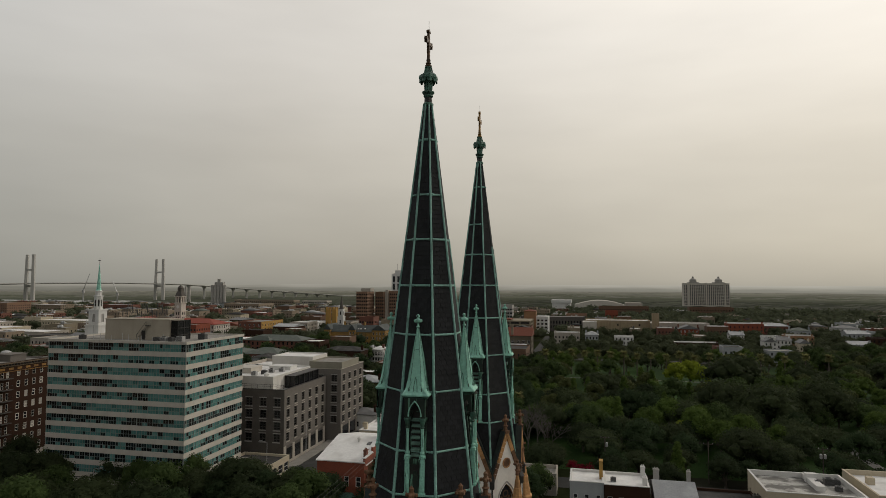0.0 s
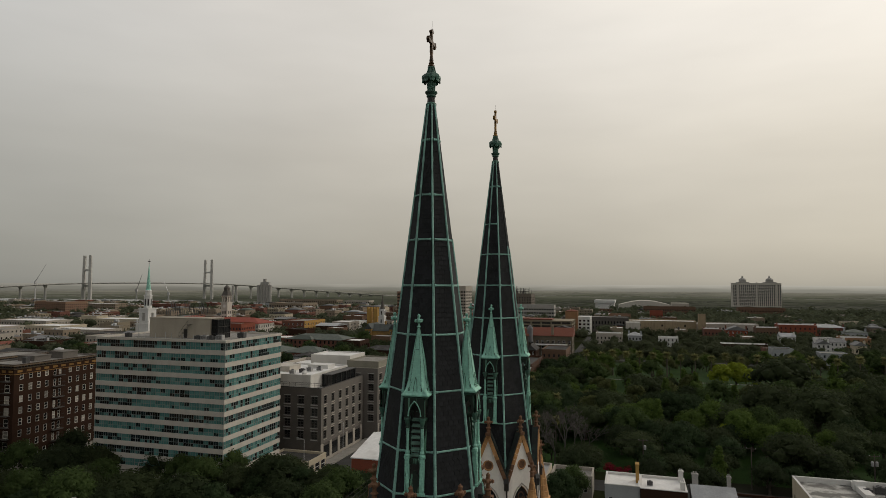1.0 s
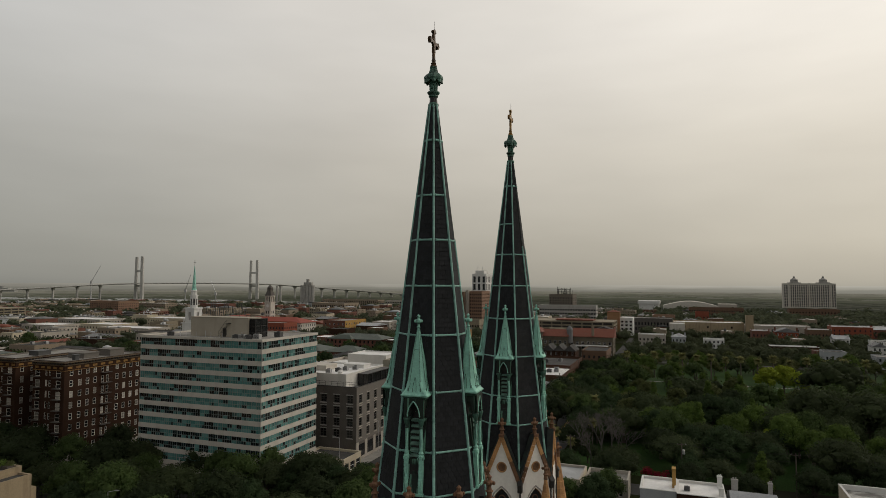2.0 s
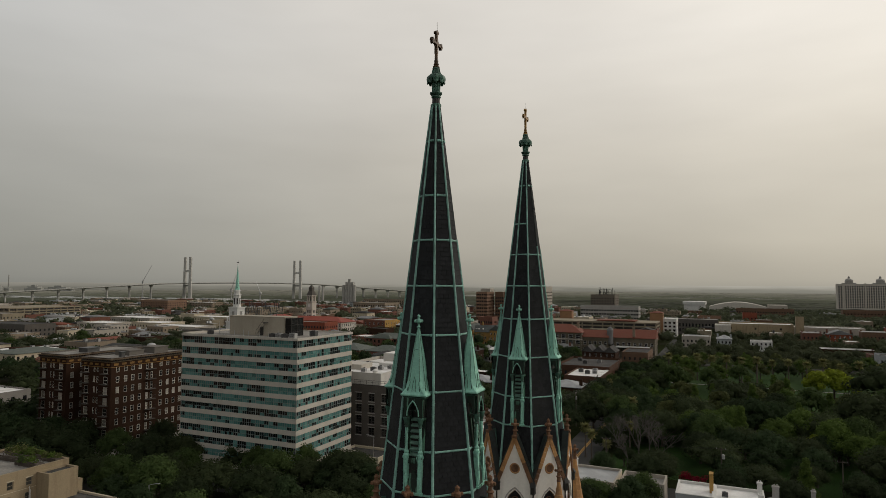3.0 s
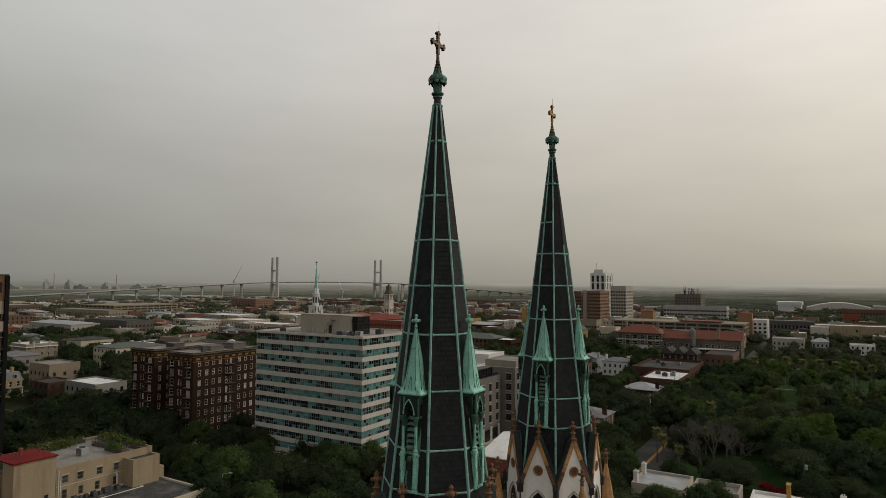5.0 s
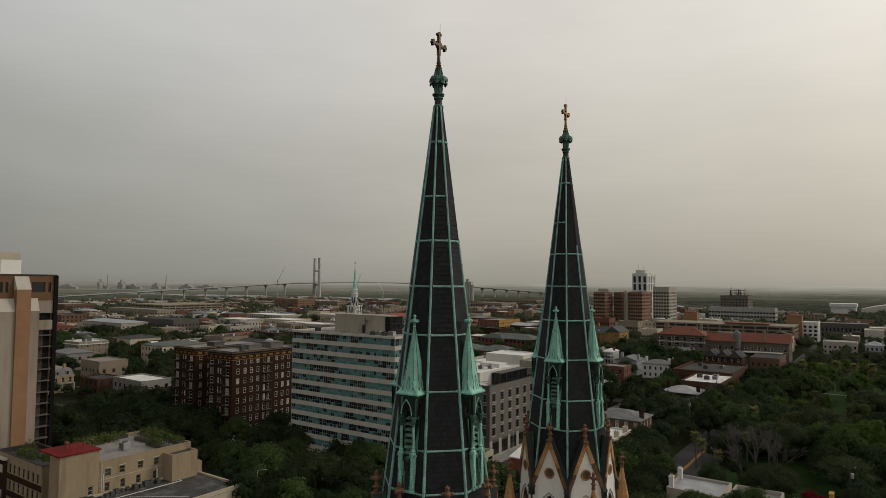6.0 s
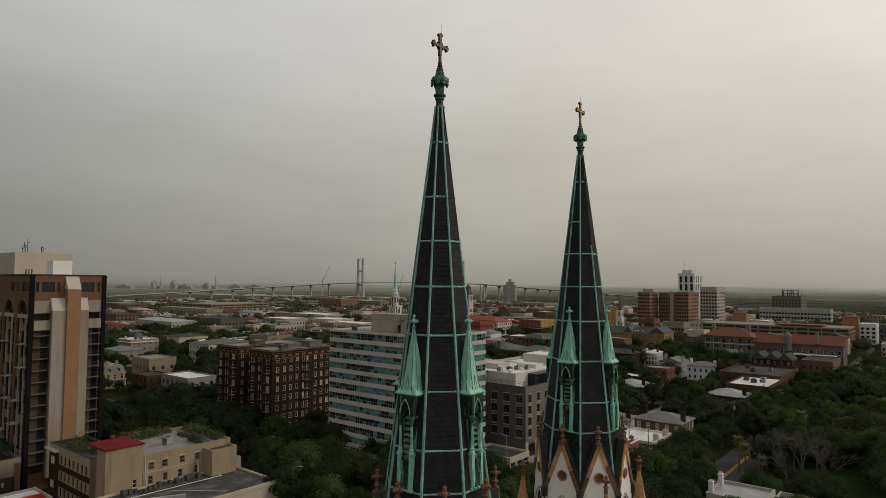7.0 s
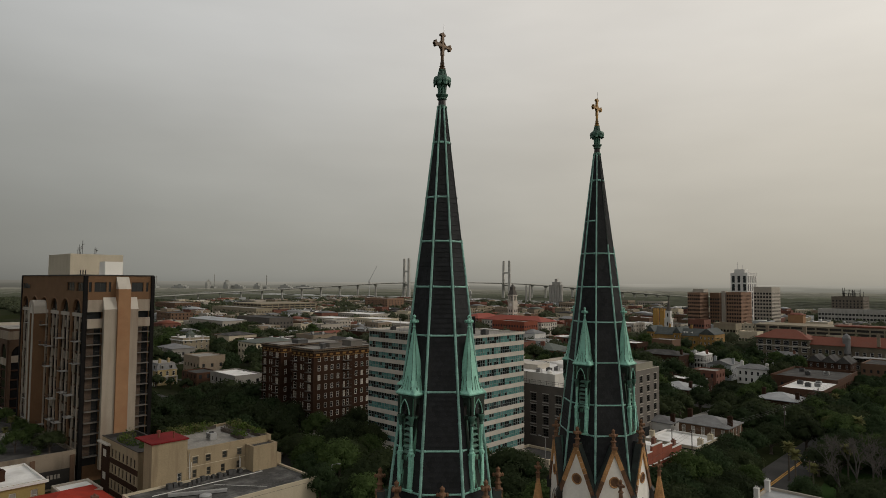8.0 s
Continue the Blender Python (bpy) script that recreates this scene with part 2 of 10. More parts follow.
METAL_DARK = mat("dark_unit_metal", (0.085, 0.085, 0.085), 0.55, 0.2, 1.0, 6.0, 0.05, metal=0.3)


def leaf_mat(name, base, spread=0.24):
    m = mat(name, base, 0.8, 0.25, 0.35, 2.0, 0.0, rnd=0.16, island=spread, spec=0.08)
    nt = m.node_tree
    p = nt.nodes["Principled BSDF"]
    tr, mx = nt.nodes.new("ShaderNodeBsdfTranslucent"), nt.nodes.new("ShaderNodeMixShader")
    nt.links.new(p.inputs["Base Color"].links[0].from_socket, tr.inputs["Color"])
    mx.inputs["Fac"].default_value = 0.42
    nt.links.new(p.outputs[0], mx.inputs[1])
    nt.links.new(tr.outputs[0], mx.inputs[2])
    nt.links.new(mx.outputs[0], nt.nodes["Material Output"].inputs["Surface"])
    return m


LEAF_OAK = leaf_mat("live_oak_leaves", (0.052, 0.068, 0.030))
# Darker copy of the oak leaves: dimmer light on some groves put into colour.
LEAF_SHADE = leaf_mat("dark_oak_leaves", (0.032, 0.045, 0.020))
LEAF_MID = leaf_mat("green_leaves", (0.069, 0.103, 0.034))
LEAF_BRIGHT = leaf_mat("bright_leaves", (0.090, 0.136, 0.030))
LEAF_LIME = leaf_mat("yellow_green_leaves", (0.24, 0.29, 0.03))
LEAF_DEEP = leaf_mat("deep_green_leaves", (0.041, 0.064, 0.028))
LEAF_OLIVE = leaf_mat("olive_leaves", (0.104, 0.118, 0.044))
LEAF_PALM = leaf_mat("palm_fronds", (0.185, 0.182, 0.074))
LEAF_RED = leaf_mat("crimson_flowers", (0.30, 0.02, 0.045))
LEAF_OLIVE_DARK = leaf_mat("dark_olive_leaves", (0.058, 0.068, 0.036))
# WOODS, WOODS_FAR and WOODS_HAZE: distance haze put into ever paler base colours.
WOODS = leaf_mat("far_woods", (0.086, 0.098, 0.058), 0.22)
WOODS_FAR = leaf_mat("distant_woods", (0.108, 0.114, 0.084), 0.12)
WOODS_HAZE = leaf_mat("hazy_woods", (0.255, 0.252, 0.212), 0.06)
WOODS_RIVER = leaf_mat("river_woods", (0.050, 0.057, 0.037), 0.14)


def glass_mat(name, base, rough=0.12, rnd=0.5):
    m = mat(name, base, rough, 0.12, 0.15, 0.5, 0.0, rnd=rnd, island=rnd, spec=0.5)
    return m


GLASS_BLACK = glass_mat("black_glass", (0.008, 0.009, 0.010), 0.2, 0.3)
WHITE_SASH = mat("white_sash_paint", (0.80, 0.78, 0.73), 0.6, 0.05, 0.4, 5.0, 0.0)
HOTEL_BRICK = mat("orange_brown_brick", (0.16, 0.092, 0.05), 0.9, 0.16, 0.3, 5.0, 0.15, stain=(0.13, 0.075, 0.04), stain_amt=0.4, spec=0.2)
FIN_CONC = mat("stained_fin_concrete", (0.34, 0.29, 0.235), 0.88, 0.14, 0.3, 4.0, 0.12, stain=(0.15, 0.11, 0.08), stain_amt=0.6, stain_scale=0.4, streak=True)
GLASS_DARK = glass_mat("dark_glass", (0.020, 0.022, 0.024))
GLASS_BLIND = glass_mat("window_with_pale_blind", (0.34, 0.32, 0.29), 0.25, 0.35)

# ---- mesh helpers ----


class MB:
    """Collects faces into one mesh."""

    def __init__(self):
        self.v, self.f = [], []

    def face(self, pts):
        n = len(self.v)
        self.v.extend(tuple(p) for p in pts)
        self.f.append(tuple(range(n, n + len(pts))))

    def box(self, x0, y0, z0, x1, y1, z1):
        n = len(self.v)
        self.v.extend(((x0, y0, z0), (x1, y0, z0), (x1, y1, z0), (x0, y1, z0), (x0, y0, z1), (x1, y0, z1), (x1, y1, z1), (x0, y1, z1)))
        for q in ((0, 3, 2, 1), (4, 5, 6, 7), (0, 1, 5, 4), (1, 2, 6, 5), (2, 3, 7, 6), (3, 0, 4, 7)):
            self.f.append(tuple(n + i for i in q))
        return self

    def prism(self, ring0, ring1, cap0=True, cap1=True):
        """Two rings of the same count, joined."""
        n, k = len(self.v), len(ring0)
        self.v.extend(tuple(p) for p in ring0)
        self.v.extend(tuple(p) for p in ring1)
        for i in range(k):
            j = (i + 1) % k
            self.f.append((n + i, n + j, n + k + j, n + k + i))
        if cap0:
            self.f.append(tuple(n + i for i in reversed(range(k))))
        if cap1:
            self.f.append(tuple(n + k + i for i in range(k)))
        return self

    def lathe(self, prof, k=12, cx=0, cy=0, turn=0.0):
        """prof: (radius, z) from bottom to top."""
        n = len(self.v)
        for r, z in prof:
            for i in range(k):
                a = turn + 2 * math.pi * i / k
                self.v.append((cx + r * math.cos(a), cy + r * math.sin(a), z))
        for s in range(len(prof) - 1):
            for i in range(k):
                j = (i + 1) % k
                self.f.append((n + s * k + i, n + s * k + j, n + (s + 1) * k + j, n + (s + 1) * k + i))
        self.f.append(tuple(n + i for i in reversed(range(k))))
        self.f.append(tuple(n + (len(prof) - 1) * k + i for i in range(k)))
        return self

    def tube(self, p, q, r0, r1=None, k=6):
        p, q = Vector(p), Vector(q)
        d = (q - p).normalized()
        s = d.orthogonal().normalized()
        t = d.cross(s)
        r1 = r0 if r1 is None else r1
        c = [(math.cos(2 * math.pi * i / k), math.sin(2 * math.pi * i / k)) for i in range(k)]
        return self.prism([p + (s * a + t * b) * r0 for a, b in c], [q + (s * a + t * b) * r1 for a, b in c])

    def mesh(self, name):
        me = bpy.data.meshes.new(name)
        me.from_pydata(self.v, [], self.f)
        me.validate()
        me.update()
        return me


def part(name, mb, material, parent, label="", smooth=False, m=None):
    me = mb.mesh(name) if isinstance(mb, MB) else mb
    if isinstance(mb, MB):
        me.materials.append(material)
        if smooth:
            for p in me.polygons:
                p.use_smooth = True
    ob = new(name, me)
    ob.parent = parent
    if m is not None:
        ob.matrix_basis = m
    if label:
        tagged(ob, label)
    return ob


def G(u, v, z=0.0):
    """Street-grid metres to the world."""
    return Vector((u * math.cos(GRID) - v * math.sin(GRID), u * math.sin(GRID) + v * math.cos(GRID), z))


ORIGIN, TAKEN = {}, []


def thing(name, u, v, z, label, category, group="", turn=0.0, kind=""):
    """An Empty at the base of a thing, turned with the street grid."""
    ob = new(name)
    ob.empty_display_size = 0.5
    ob.matrix_basis = Matrix.Translation(G(u, v, z)) @ Matrix.Rotation(GRID + radians(turn), 4, "Z")
    ORIGIN[ob.name] = (u, v)
    return tagged(ob, label, category, group, kind)


def single(name, mb, material, label, category, u=0, v=0, z=0, turn=0.0, group="", kind="", smooth=False):
    me = mb.mesh(name)
    me.materials.append(material)
    if smooth:
        for p in me.polygons:
            p.use_smooth = True
    ob = new(name, me)
    ob.matrix_basis = Matrix.Translation(G(u, v, z)) @ Matrix.Rotation(GRID + radians(turn), 4, "Z")
    return tagged(ob, label, category, group, kind)


FACES = {"-v": ((0, 0), (1, 0), 0), "+u": ((1, 0), (0, 1), 90), "+v": ((1, 1), (-1, 0), 180), "-u": ((0, 1), (0, -1), 270)}


def facade(mb, origin, along, width, z0, z1, holes, depth=0.22):
    """A wall face with real openings: holes are (x0, z0, x1, z1) along the face, with reveals of that depth."""
    ax, ay = along
    nx, ny = ay, -ax   # outward
    xs = sorted({0.0, width, *(h[0] for h in holes), *(h[2] for h in holes)})
    zs = sorted({z0, z1, *(h[1] for h in holes), *(h[3] for h in holes)})

    def P(x, z, d=0.0):
        return (origin[0] + ax * x - nx * d, origin[1] + ay * x - ny * d, z)
    inside = {}
    xi, zi = {x: i for i, x in enumerate(xs)}, {z: i for i, z in enumerate(zs)}
    for h in holes:
        for i in range(xi[h[0]], xi[h[2]]):
            for j in range(zi[h[1]], zi[h[3]]):
                inside[(i, j)] = True
        a, b, c, d = h
        mb.face((P(a, b), P(a, d), P(a, d, depth), P(a, b, depth)))
        mb.face((P(c, b), P(c, b, depth), P(c, d, depth), P(c, d)))
        mb.face((P(a, b), P(a, b, depth), P(c, b, depth), P(c, b)))
        mb.face((P(a, d), P(c, d), P(c, d, depth), P(a, d, depth)))
    for j in range(len(zs) - 1):
        i = 0
        while i < len(xs) - 1:
            if inside.get((i, j)):
                i += 1
                continue
            k = i
            while k < len(xs) - 1 and not inside.get((k, j)):
                k += 1
            mb.face((P(xs[i], zs[j]), P(xs[k], zs[j]), P(xs[k], zs[j + 1]), P(xs[i], zs[j + 1])))
            i = k


WIN = {}


def window_meshes(w, h, frame_mat, glass, bars):
    key = (round(w, 2), round(h, 2), frame_mat.name, glass.name, bars)
    if key not in WIN:
        f, g = MB(), MB()
        t = 0.05 if frame_mat is CONCRETE else min(0.12, w * 0.11)
        for b in ((-w / 2, -0.05, -h / 2, -w / 2 + t, 0.03, h / 2), (w / 2 - t, -0.05, -h / 2, w / 2, 0.03, h / 2),
                  (-w / 2 + t, -0.05, -h / 2, w / 2 - t, 0.03, -h / 2 + t), (-w / 2 + t, -0.05, h / 2 - t, w / 2 - t, 0.03, h / 2)):
            f.box(*b)
        for i in range(1, bars[0]):
            x = -w / 2 + w * i / bars[0]
            f.box(x - t * 0.4, -0.045, -h / 2 + t, x + t * 0.4, 0.0, h / 2 - t)
        for i in range(1, bars[1]):
            z = -h / 2 + h * i / bars[1]
            f.box(-w / 2 + t, -0.04, z - t * 0.4, w / 2 - t, 0.0, z + t * 0.4)
        g.box(-w / 2 + t, 0.0, -h / 2 + t, w / 2 - t, 0.025, h / 2 - t)
        fm, gm = f.mesh("window"), g.mesh("pane")
        fm.materials.append(frame_mat)
        gm.materials.append(glass)
        WIN[key] = (fm, gm)
    return WIN[key]


def put_window(parent, origin, along, hole, depth, frame_mat, glass, bars=(1, 2), pane=True):
    ax, ay = along
    x, z = (hole[0] + hole[2]) / 2, (hole[1] + hole[3]) / 2
    d = depth - 0.03
    fm, gm = window_meshes(hole[2] - hole[0], hole[3] - hole[1], frame_mat, glass, bars)
    m = Matrix.Translation((origin[0] + ax * x - ay * d, origin[1] + ay * x + ax * d, z)) @ Matrix.Rotation(math.atan2(ay, ax), 4, "Z")
    w = part("window", fm, None, parent, m=m)
    if pane:
        part("pane", gm, None, w)
    return w


def grid_holes(width, n, w, rows, h, margin=None):
    """n openings across, at the sill heights in rows."""
    margin = width / n * 0.5 if margin is None else margin
    out = []
    for z in rows:
        for i in range(n):
            x = margin + (width - 2 * margin) * (i / (n - 1) if n > 1 else 0.5)
            out.append((round(x - w / 2, 3), round(z, 3), round(x + w / 2, 3), round(z + h, 3)))
    return out


def block(root, w, d, h, wall, holes=None, frame=None, glass=None, parapet=0.6, roof=None, x=0.0, y=0.0, z=0.0, depth=0.22, bars=(1, 2), cap=None, pane=True, roof_kind="flat", rise=2.2, eave=0.4, label="", roof_label="", cap_t=0.35, backing=False):
    """A storeyed block, from (x, y) to (x + w, y + d) in its thing's metres, its walls with real openings, its roof and windows as parts."""
    frame, glass, roof = frame or WHITE_PAINT, glass or GLASS_DARK, roof or ROOF_GREY
    mb = MB()
    holes = holes or {}
    if root.name in ORIGIN:
        ou, ov = ORIGIN[root.name]
        TAKEN.append((ou + x, ov + y, ou + x + w, ov + y + d))
    top = h + (parapet if roof_kind == "flat" else 0)
    for side, (c, al, _) in FACES.items():
        org = (x + w * c[0], y + d * c[1])
        width = w if al[0] else d
        hs = holes.get(side, [])
        facade(mb, org, al, width, z, top, hs, depth)
    body = part("wall", mb, wall, root, label)
    if backing:
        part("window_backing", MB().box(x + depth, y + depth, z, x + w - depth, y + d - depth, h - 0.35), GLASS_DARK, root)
    for side, hs in holes.items():
        c, al, _ = FACES[side]
        for hl in ([] if backing else hs):
            put_window(root, (x + w * c[0], y + d * c[1]), al, hl, depth, frame, glass, bars, pane)
    r = MB()
    if roof_kind == "flat":
        t = cap_t
        r.box(x + t, y + t, h - 0.3, x + w - t, y + d - t, h)
        p = MB()
        o = 0.05
        p.box(x - o, y - o, top - 0.001, x + w + o, y + t, top + 0.12)
        p.box(x - o, y + d - t, top - 0.001, x + w + o, y + d + o, top + 0.12)
        p.box(x - o, y + t, top - 0.001, x + t, y + d - t, top + 0.12)
        p.box(x + w - t, y + t, top - 0.001, x + w + o, y + d - t, top + 0.12)
        i = MB()
        for b in ((x + t, y + t, x + w - t, y + t), (x + t, y + d - t, x + w - t, y + d - t)):
            i.face(((b[0], b[1], h), (b[2], b[1], h), (b[2], b[1], top), (b[0], b[1], top)))
        for b in ((x + t, y + t, y + d - t), (x + w - t, y + t, y + d - t)):
            i.face(((b[0], b[1], h), (b[0], b[2], h), (b[0], b[2], top), (b[0], b[1], top)))
        part("parapet_cap", p, cap or wall, root)
        part("parapet", i, cap or wall, root)
    else:
        e = eave
        a = [(x - e, y - e, h), (x + w + e, y - e, h), (x + w + e, y + d + e, h), (x - e, y + d + e, h)]
        cx, cy = x + w / 2, y + d / 2
        if roof_kind == "gable_u":
            g0, g1 = (x - e, cy, h + rise), (x + w + e, cy, h + rise)
        elif roof_kind == "gable_v":
            g0, g1 = (cx, y - e, h + rise), (cx, y + d + e, h + rise)
        else:
            k = min(w, d) / 2
            if w >= d:
                g0, g1 = (x + k, cy, h + rise), (x + w - k, cy, h + rise)
            else:
                g0, g1 = (cx, y + k, h + rise), (cx, y + d - k, h + rise)
        if roof_kind == "gable_u" or (roof_kind == "hip" and w >= d):
            r.face((a[0], a[1], g1, g0))
            r.face((a[2], a[3], g0, g1))
            r.face((a[1], a[2], g1))
            r.face((a[3], a[0], g0))
        else:
            r.face((a[1], a[2], g1, g0))
            r.face((a[3], a[0], g0, g1))
            r.face((a[0], a[1], g0))
            r.face((a[2], a[3], g1))
        lo = [(p[0], p[1], p[2] - 0.22) for p in a]
        r.prism(lo, a, True, False)
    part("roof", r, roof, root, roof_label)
    return body


def chimney(root, x, y, z0, z1, w=0.9, d=0.6, m=None):
    mb = MB().box(x - w / 2, y - d / 2, z0, x + w / 2, y + d / 2, z1)
    mb.box(x - w / 2 - 0.08, y - d / 2 - 0.08, z1 - 0.25, x + w / 2 + 0.08, y + d / 2 + 0.08, z1 - 0.05)
    mb.lathe([(0.14, z1 - 0.05), (0.12, z1 + 0.35)], 8, x - w * 0.2, y)
    mb.lathe([(0.14, z1 - 0.05), (0.12, z1 + 0.35)], 8, x + w * 0.2, y)
    return part("chimney", mb, m or BRICK_RED, root)


UNITS = {}


def roof_unit(u, v, z, s=1.0, dark=False):
    """An air-conditioning unit on a roof."""
    key = dark
    if key not in UNITS:
        root = thing("rooftop_unit", u, v, z, "dark metal air-conditioning unit on a flat roof" if dark else "grey metal air-conditioning unit on a flat roof", "air conditioner", "rooftop units")
        part("case", MB().box(-0.7, -0.5, 0.12, 0.7, 0.5, 1.05).box(-0.6, -0.45, 0, -0.45, 0.45, 0.12).box(0.45, -0.45, 0, 0.6, 0.45, 0.12), METAL_DARK if dark else METAL_GREY, root)
        part("fan_ring", MB().lathe([(0.42, 1.05), (0.42, 1.16), (0.36, 1.16), (0.36, 1.08)], 14), METAL_DARK, root)
        gr = MB()
        for i in range(6):
            gr.box(-0.6, -0.53, 0.25 + i * 0.12, 0.6, -0.5, 0.31 + i * 0.12)
        part("grille", gr, METAL_DARK, root)
        root.scale = (s, s, s)
        UNITS[key] = root
        return root
    r = copy_thing(UNITS[key], Matrix.Translation(G(u, v, z)) @ Matrix.Rotation(GRID, 4, "Z"))
    r.scale = (s, s, s)
    return r

# ---- ground, streets, water ----


def sheet(name, pts, material, label, z=0.0, category="ground", thick=0.0):
    mb = MB()
    if thick:
        mb.prism([G(u, v, z - thick) for u, v in pts], [G(u, v, z) for u, v in pts])
    else:
        mb.face([G(u, v, z) for u, v in pts])
    me = mb.mesh(name)
    me.materials.append(material)
    return tagged(new(name, me), label, category, kind="structure")


def ground_material():
    m = mat("town_ground", (0.024, 0.029, 0.013), 0.95, 0.3, 0.03, 0.6, 0.2, stain=(0.042, 0.04, 0.032), stain_amt=0.8, stain_scale=0.02, spec=0.0)
    nt = m.node_tree
    N, K = nt.nodes.new, nt.links.new
    p = nt.nodes["Principled BSDF"]
    old = p.inputs["Base Color"].links[0].from_socket
    tc = N("ShaderNodeTexCoord")
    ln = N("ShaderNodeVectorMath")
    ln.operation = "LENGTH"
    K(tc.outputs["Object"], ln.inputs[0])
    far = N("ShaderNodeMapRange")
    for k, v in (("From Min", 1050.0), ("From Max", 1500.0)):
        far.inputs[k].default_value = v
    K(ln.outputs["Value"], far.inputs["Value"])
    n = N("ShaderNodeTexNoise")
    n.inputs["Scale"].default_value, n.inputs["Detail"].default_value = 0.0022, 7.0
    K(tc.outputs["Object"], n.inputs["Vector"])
    # Distance haze put into the ground colour.
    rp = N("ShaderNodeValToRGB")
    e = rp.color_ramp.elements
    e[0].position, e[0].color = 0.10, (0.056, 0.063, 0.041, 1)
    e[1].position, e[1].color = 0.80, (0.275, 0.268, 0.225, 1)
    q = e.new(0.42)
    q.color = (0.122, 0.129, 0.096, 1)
    # Pales the far ground outward in place of real haze.
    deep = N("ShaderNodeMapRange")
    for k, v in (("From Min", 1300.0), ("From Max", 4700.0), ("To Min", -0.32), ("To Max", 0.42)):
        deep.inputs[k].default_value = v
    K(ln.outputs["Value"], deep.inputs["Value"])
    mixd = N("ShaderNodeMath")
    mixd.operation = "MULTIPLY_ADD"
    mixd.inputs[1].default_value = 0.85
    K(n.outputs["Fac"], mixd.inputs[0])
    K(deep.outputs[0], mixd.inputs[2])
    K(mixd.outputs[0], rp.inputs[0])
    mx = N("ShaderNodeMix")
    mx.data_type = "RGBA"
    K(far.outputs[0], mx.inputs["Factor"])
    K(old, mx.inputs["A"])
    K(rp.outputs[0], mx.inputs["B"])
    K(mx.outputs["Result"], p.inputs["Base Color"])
    return m


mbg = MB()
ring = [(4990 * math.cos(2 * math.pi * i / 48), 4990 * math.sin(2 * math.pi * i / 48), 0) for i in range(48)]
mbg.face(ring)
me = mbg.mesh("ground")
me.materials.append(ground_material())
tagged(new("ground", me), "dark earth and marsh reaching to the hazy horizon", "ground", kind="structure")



def haze_backdrop():
    """A plain glowing ring of painted haze at the edge of the marsh, as bright as the sky above it."""
    m = bpy.data.materials.new("hazy_distance")
    m.use_nodes = True
    nt = m.node_tree
    nt.nodes.clear()
    N, K = nt.nodes.new, nt.links.new
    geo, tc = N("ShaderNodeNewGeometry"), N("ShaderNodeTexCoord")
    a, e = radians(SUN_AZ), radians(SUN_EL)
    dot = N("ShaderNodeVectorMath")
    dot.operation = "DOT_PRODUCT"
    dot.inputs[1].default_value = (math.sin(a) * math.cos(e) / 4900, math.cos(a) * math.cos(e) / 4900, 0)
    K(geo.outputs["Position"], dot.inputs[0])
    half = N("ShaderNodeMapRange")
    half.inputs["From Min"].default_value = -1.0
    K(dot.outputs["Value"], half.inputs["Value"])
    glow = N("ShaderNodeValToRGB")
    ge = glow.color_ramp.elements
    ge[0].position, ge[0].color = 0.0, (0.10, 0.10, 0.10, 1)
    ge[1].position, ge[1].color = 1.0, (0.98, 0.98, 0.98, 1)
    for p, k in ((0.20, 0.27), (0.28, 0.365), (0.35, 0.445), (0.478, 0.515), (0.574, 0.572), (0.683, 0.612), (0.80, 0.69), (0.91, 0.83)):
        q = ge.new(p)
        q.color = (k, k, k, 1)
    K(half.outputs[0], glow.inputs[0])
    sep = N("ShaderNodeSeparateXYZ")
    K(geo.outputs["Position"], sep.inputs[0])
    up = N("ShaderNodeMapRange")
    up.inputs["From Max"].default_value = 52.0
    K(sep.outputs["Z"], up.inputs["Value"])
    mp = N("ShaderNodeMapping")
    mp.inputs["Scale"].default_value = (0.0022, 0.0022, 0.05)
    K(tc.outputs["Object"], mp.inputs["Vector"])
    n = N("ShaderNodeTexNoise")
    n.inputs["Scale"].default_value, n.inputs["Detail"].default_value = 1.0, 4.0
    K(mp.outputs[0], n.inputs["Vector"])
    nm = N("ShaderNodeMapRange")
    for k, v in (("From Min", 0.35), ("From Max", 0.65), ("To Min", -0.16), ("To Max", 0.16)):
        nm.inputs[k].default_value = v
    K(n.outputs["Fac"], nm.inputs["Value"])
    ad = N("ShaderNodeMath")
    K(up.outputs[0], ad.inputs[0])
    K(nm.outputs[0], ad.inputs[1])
    # Haze bands painted into the emission colour.
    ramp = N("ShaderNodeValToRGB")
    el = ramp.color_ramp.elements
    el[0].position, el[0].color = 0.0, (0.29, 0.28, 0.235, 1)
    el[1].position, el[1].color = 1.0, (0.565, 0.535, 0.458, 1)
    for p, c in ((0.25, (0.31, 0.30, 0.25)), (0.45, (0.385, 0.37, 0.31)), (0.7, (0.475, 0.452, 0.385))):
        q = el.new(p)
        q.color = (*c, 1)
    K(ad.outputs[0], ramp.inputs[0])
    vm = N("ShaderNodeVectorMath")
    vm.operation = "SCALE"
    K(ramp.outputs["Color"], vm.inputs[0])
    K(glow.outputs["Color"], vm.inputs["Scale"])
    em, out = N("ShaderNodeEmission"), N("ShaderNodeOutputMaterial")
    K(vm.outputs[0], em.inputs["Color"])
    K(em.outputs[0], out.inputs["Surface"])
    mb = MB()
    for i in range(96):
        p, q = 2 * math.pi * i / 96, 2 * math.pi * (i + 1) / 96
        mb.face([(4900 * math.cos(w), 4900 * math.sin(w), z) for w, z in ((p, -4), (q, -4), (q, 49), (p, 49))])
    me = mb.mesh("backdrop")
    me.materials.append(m)
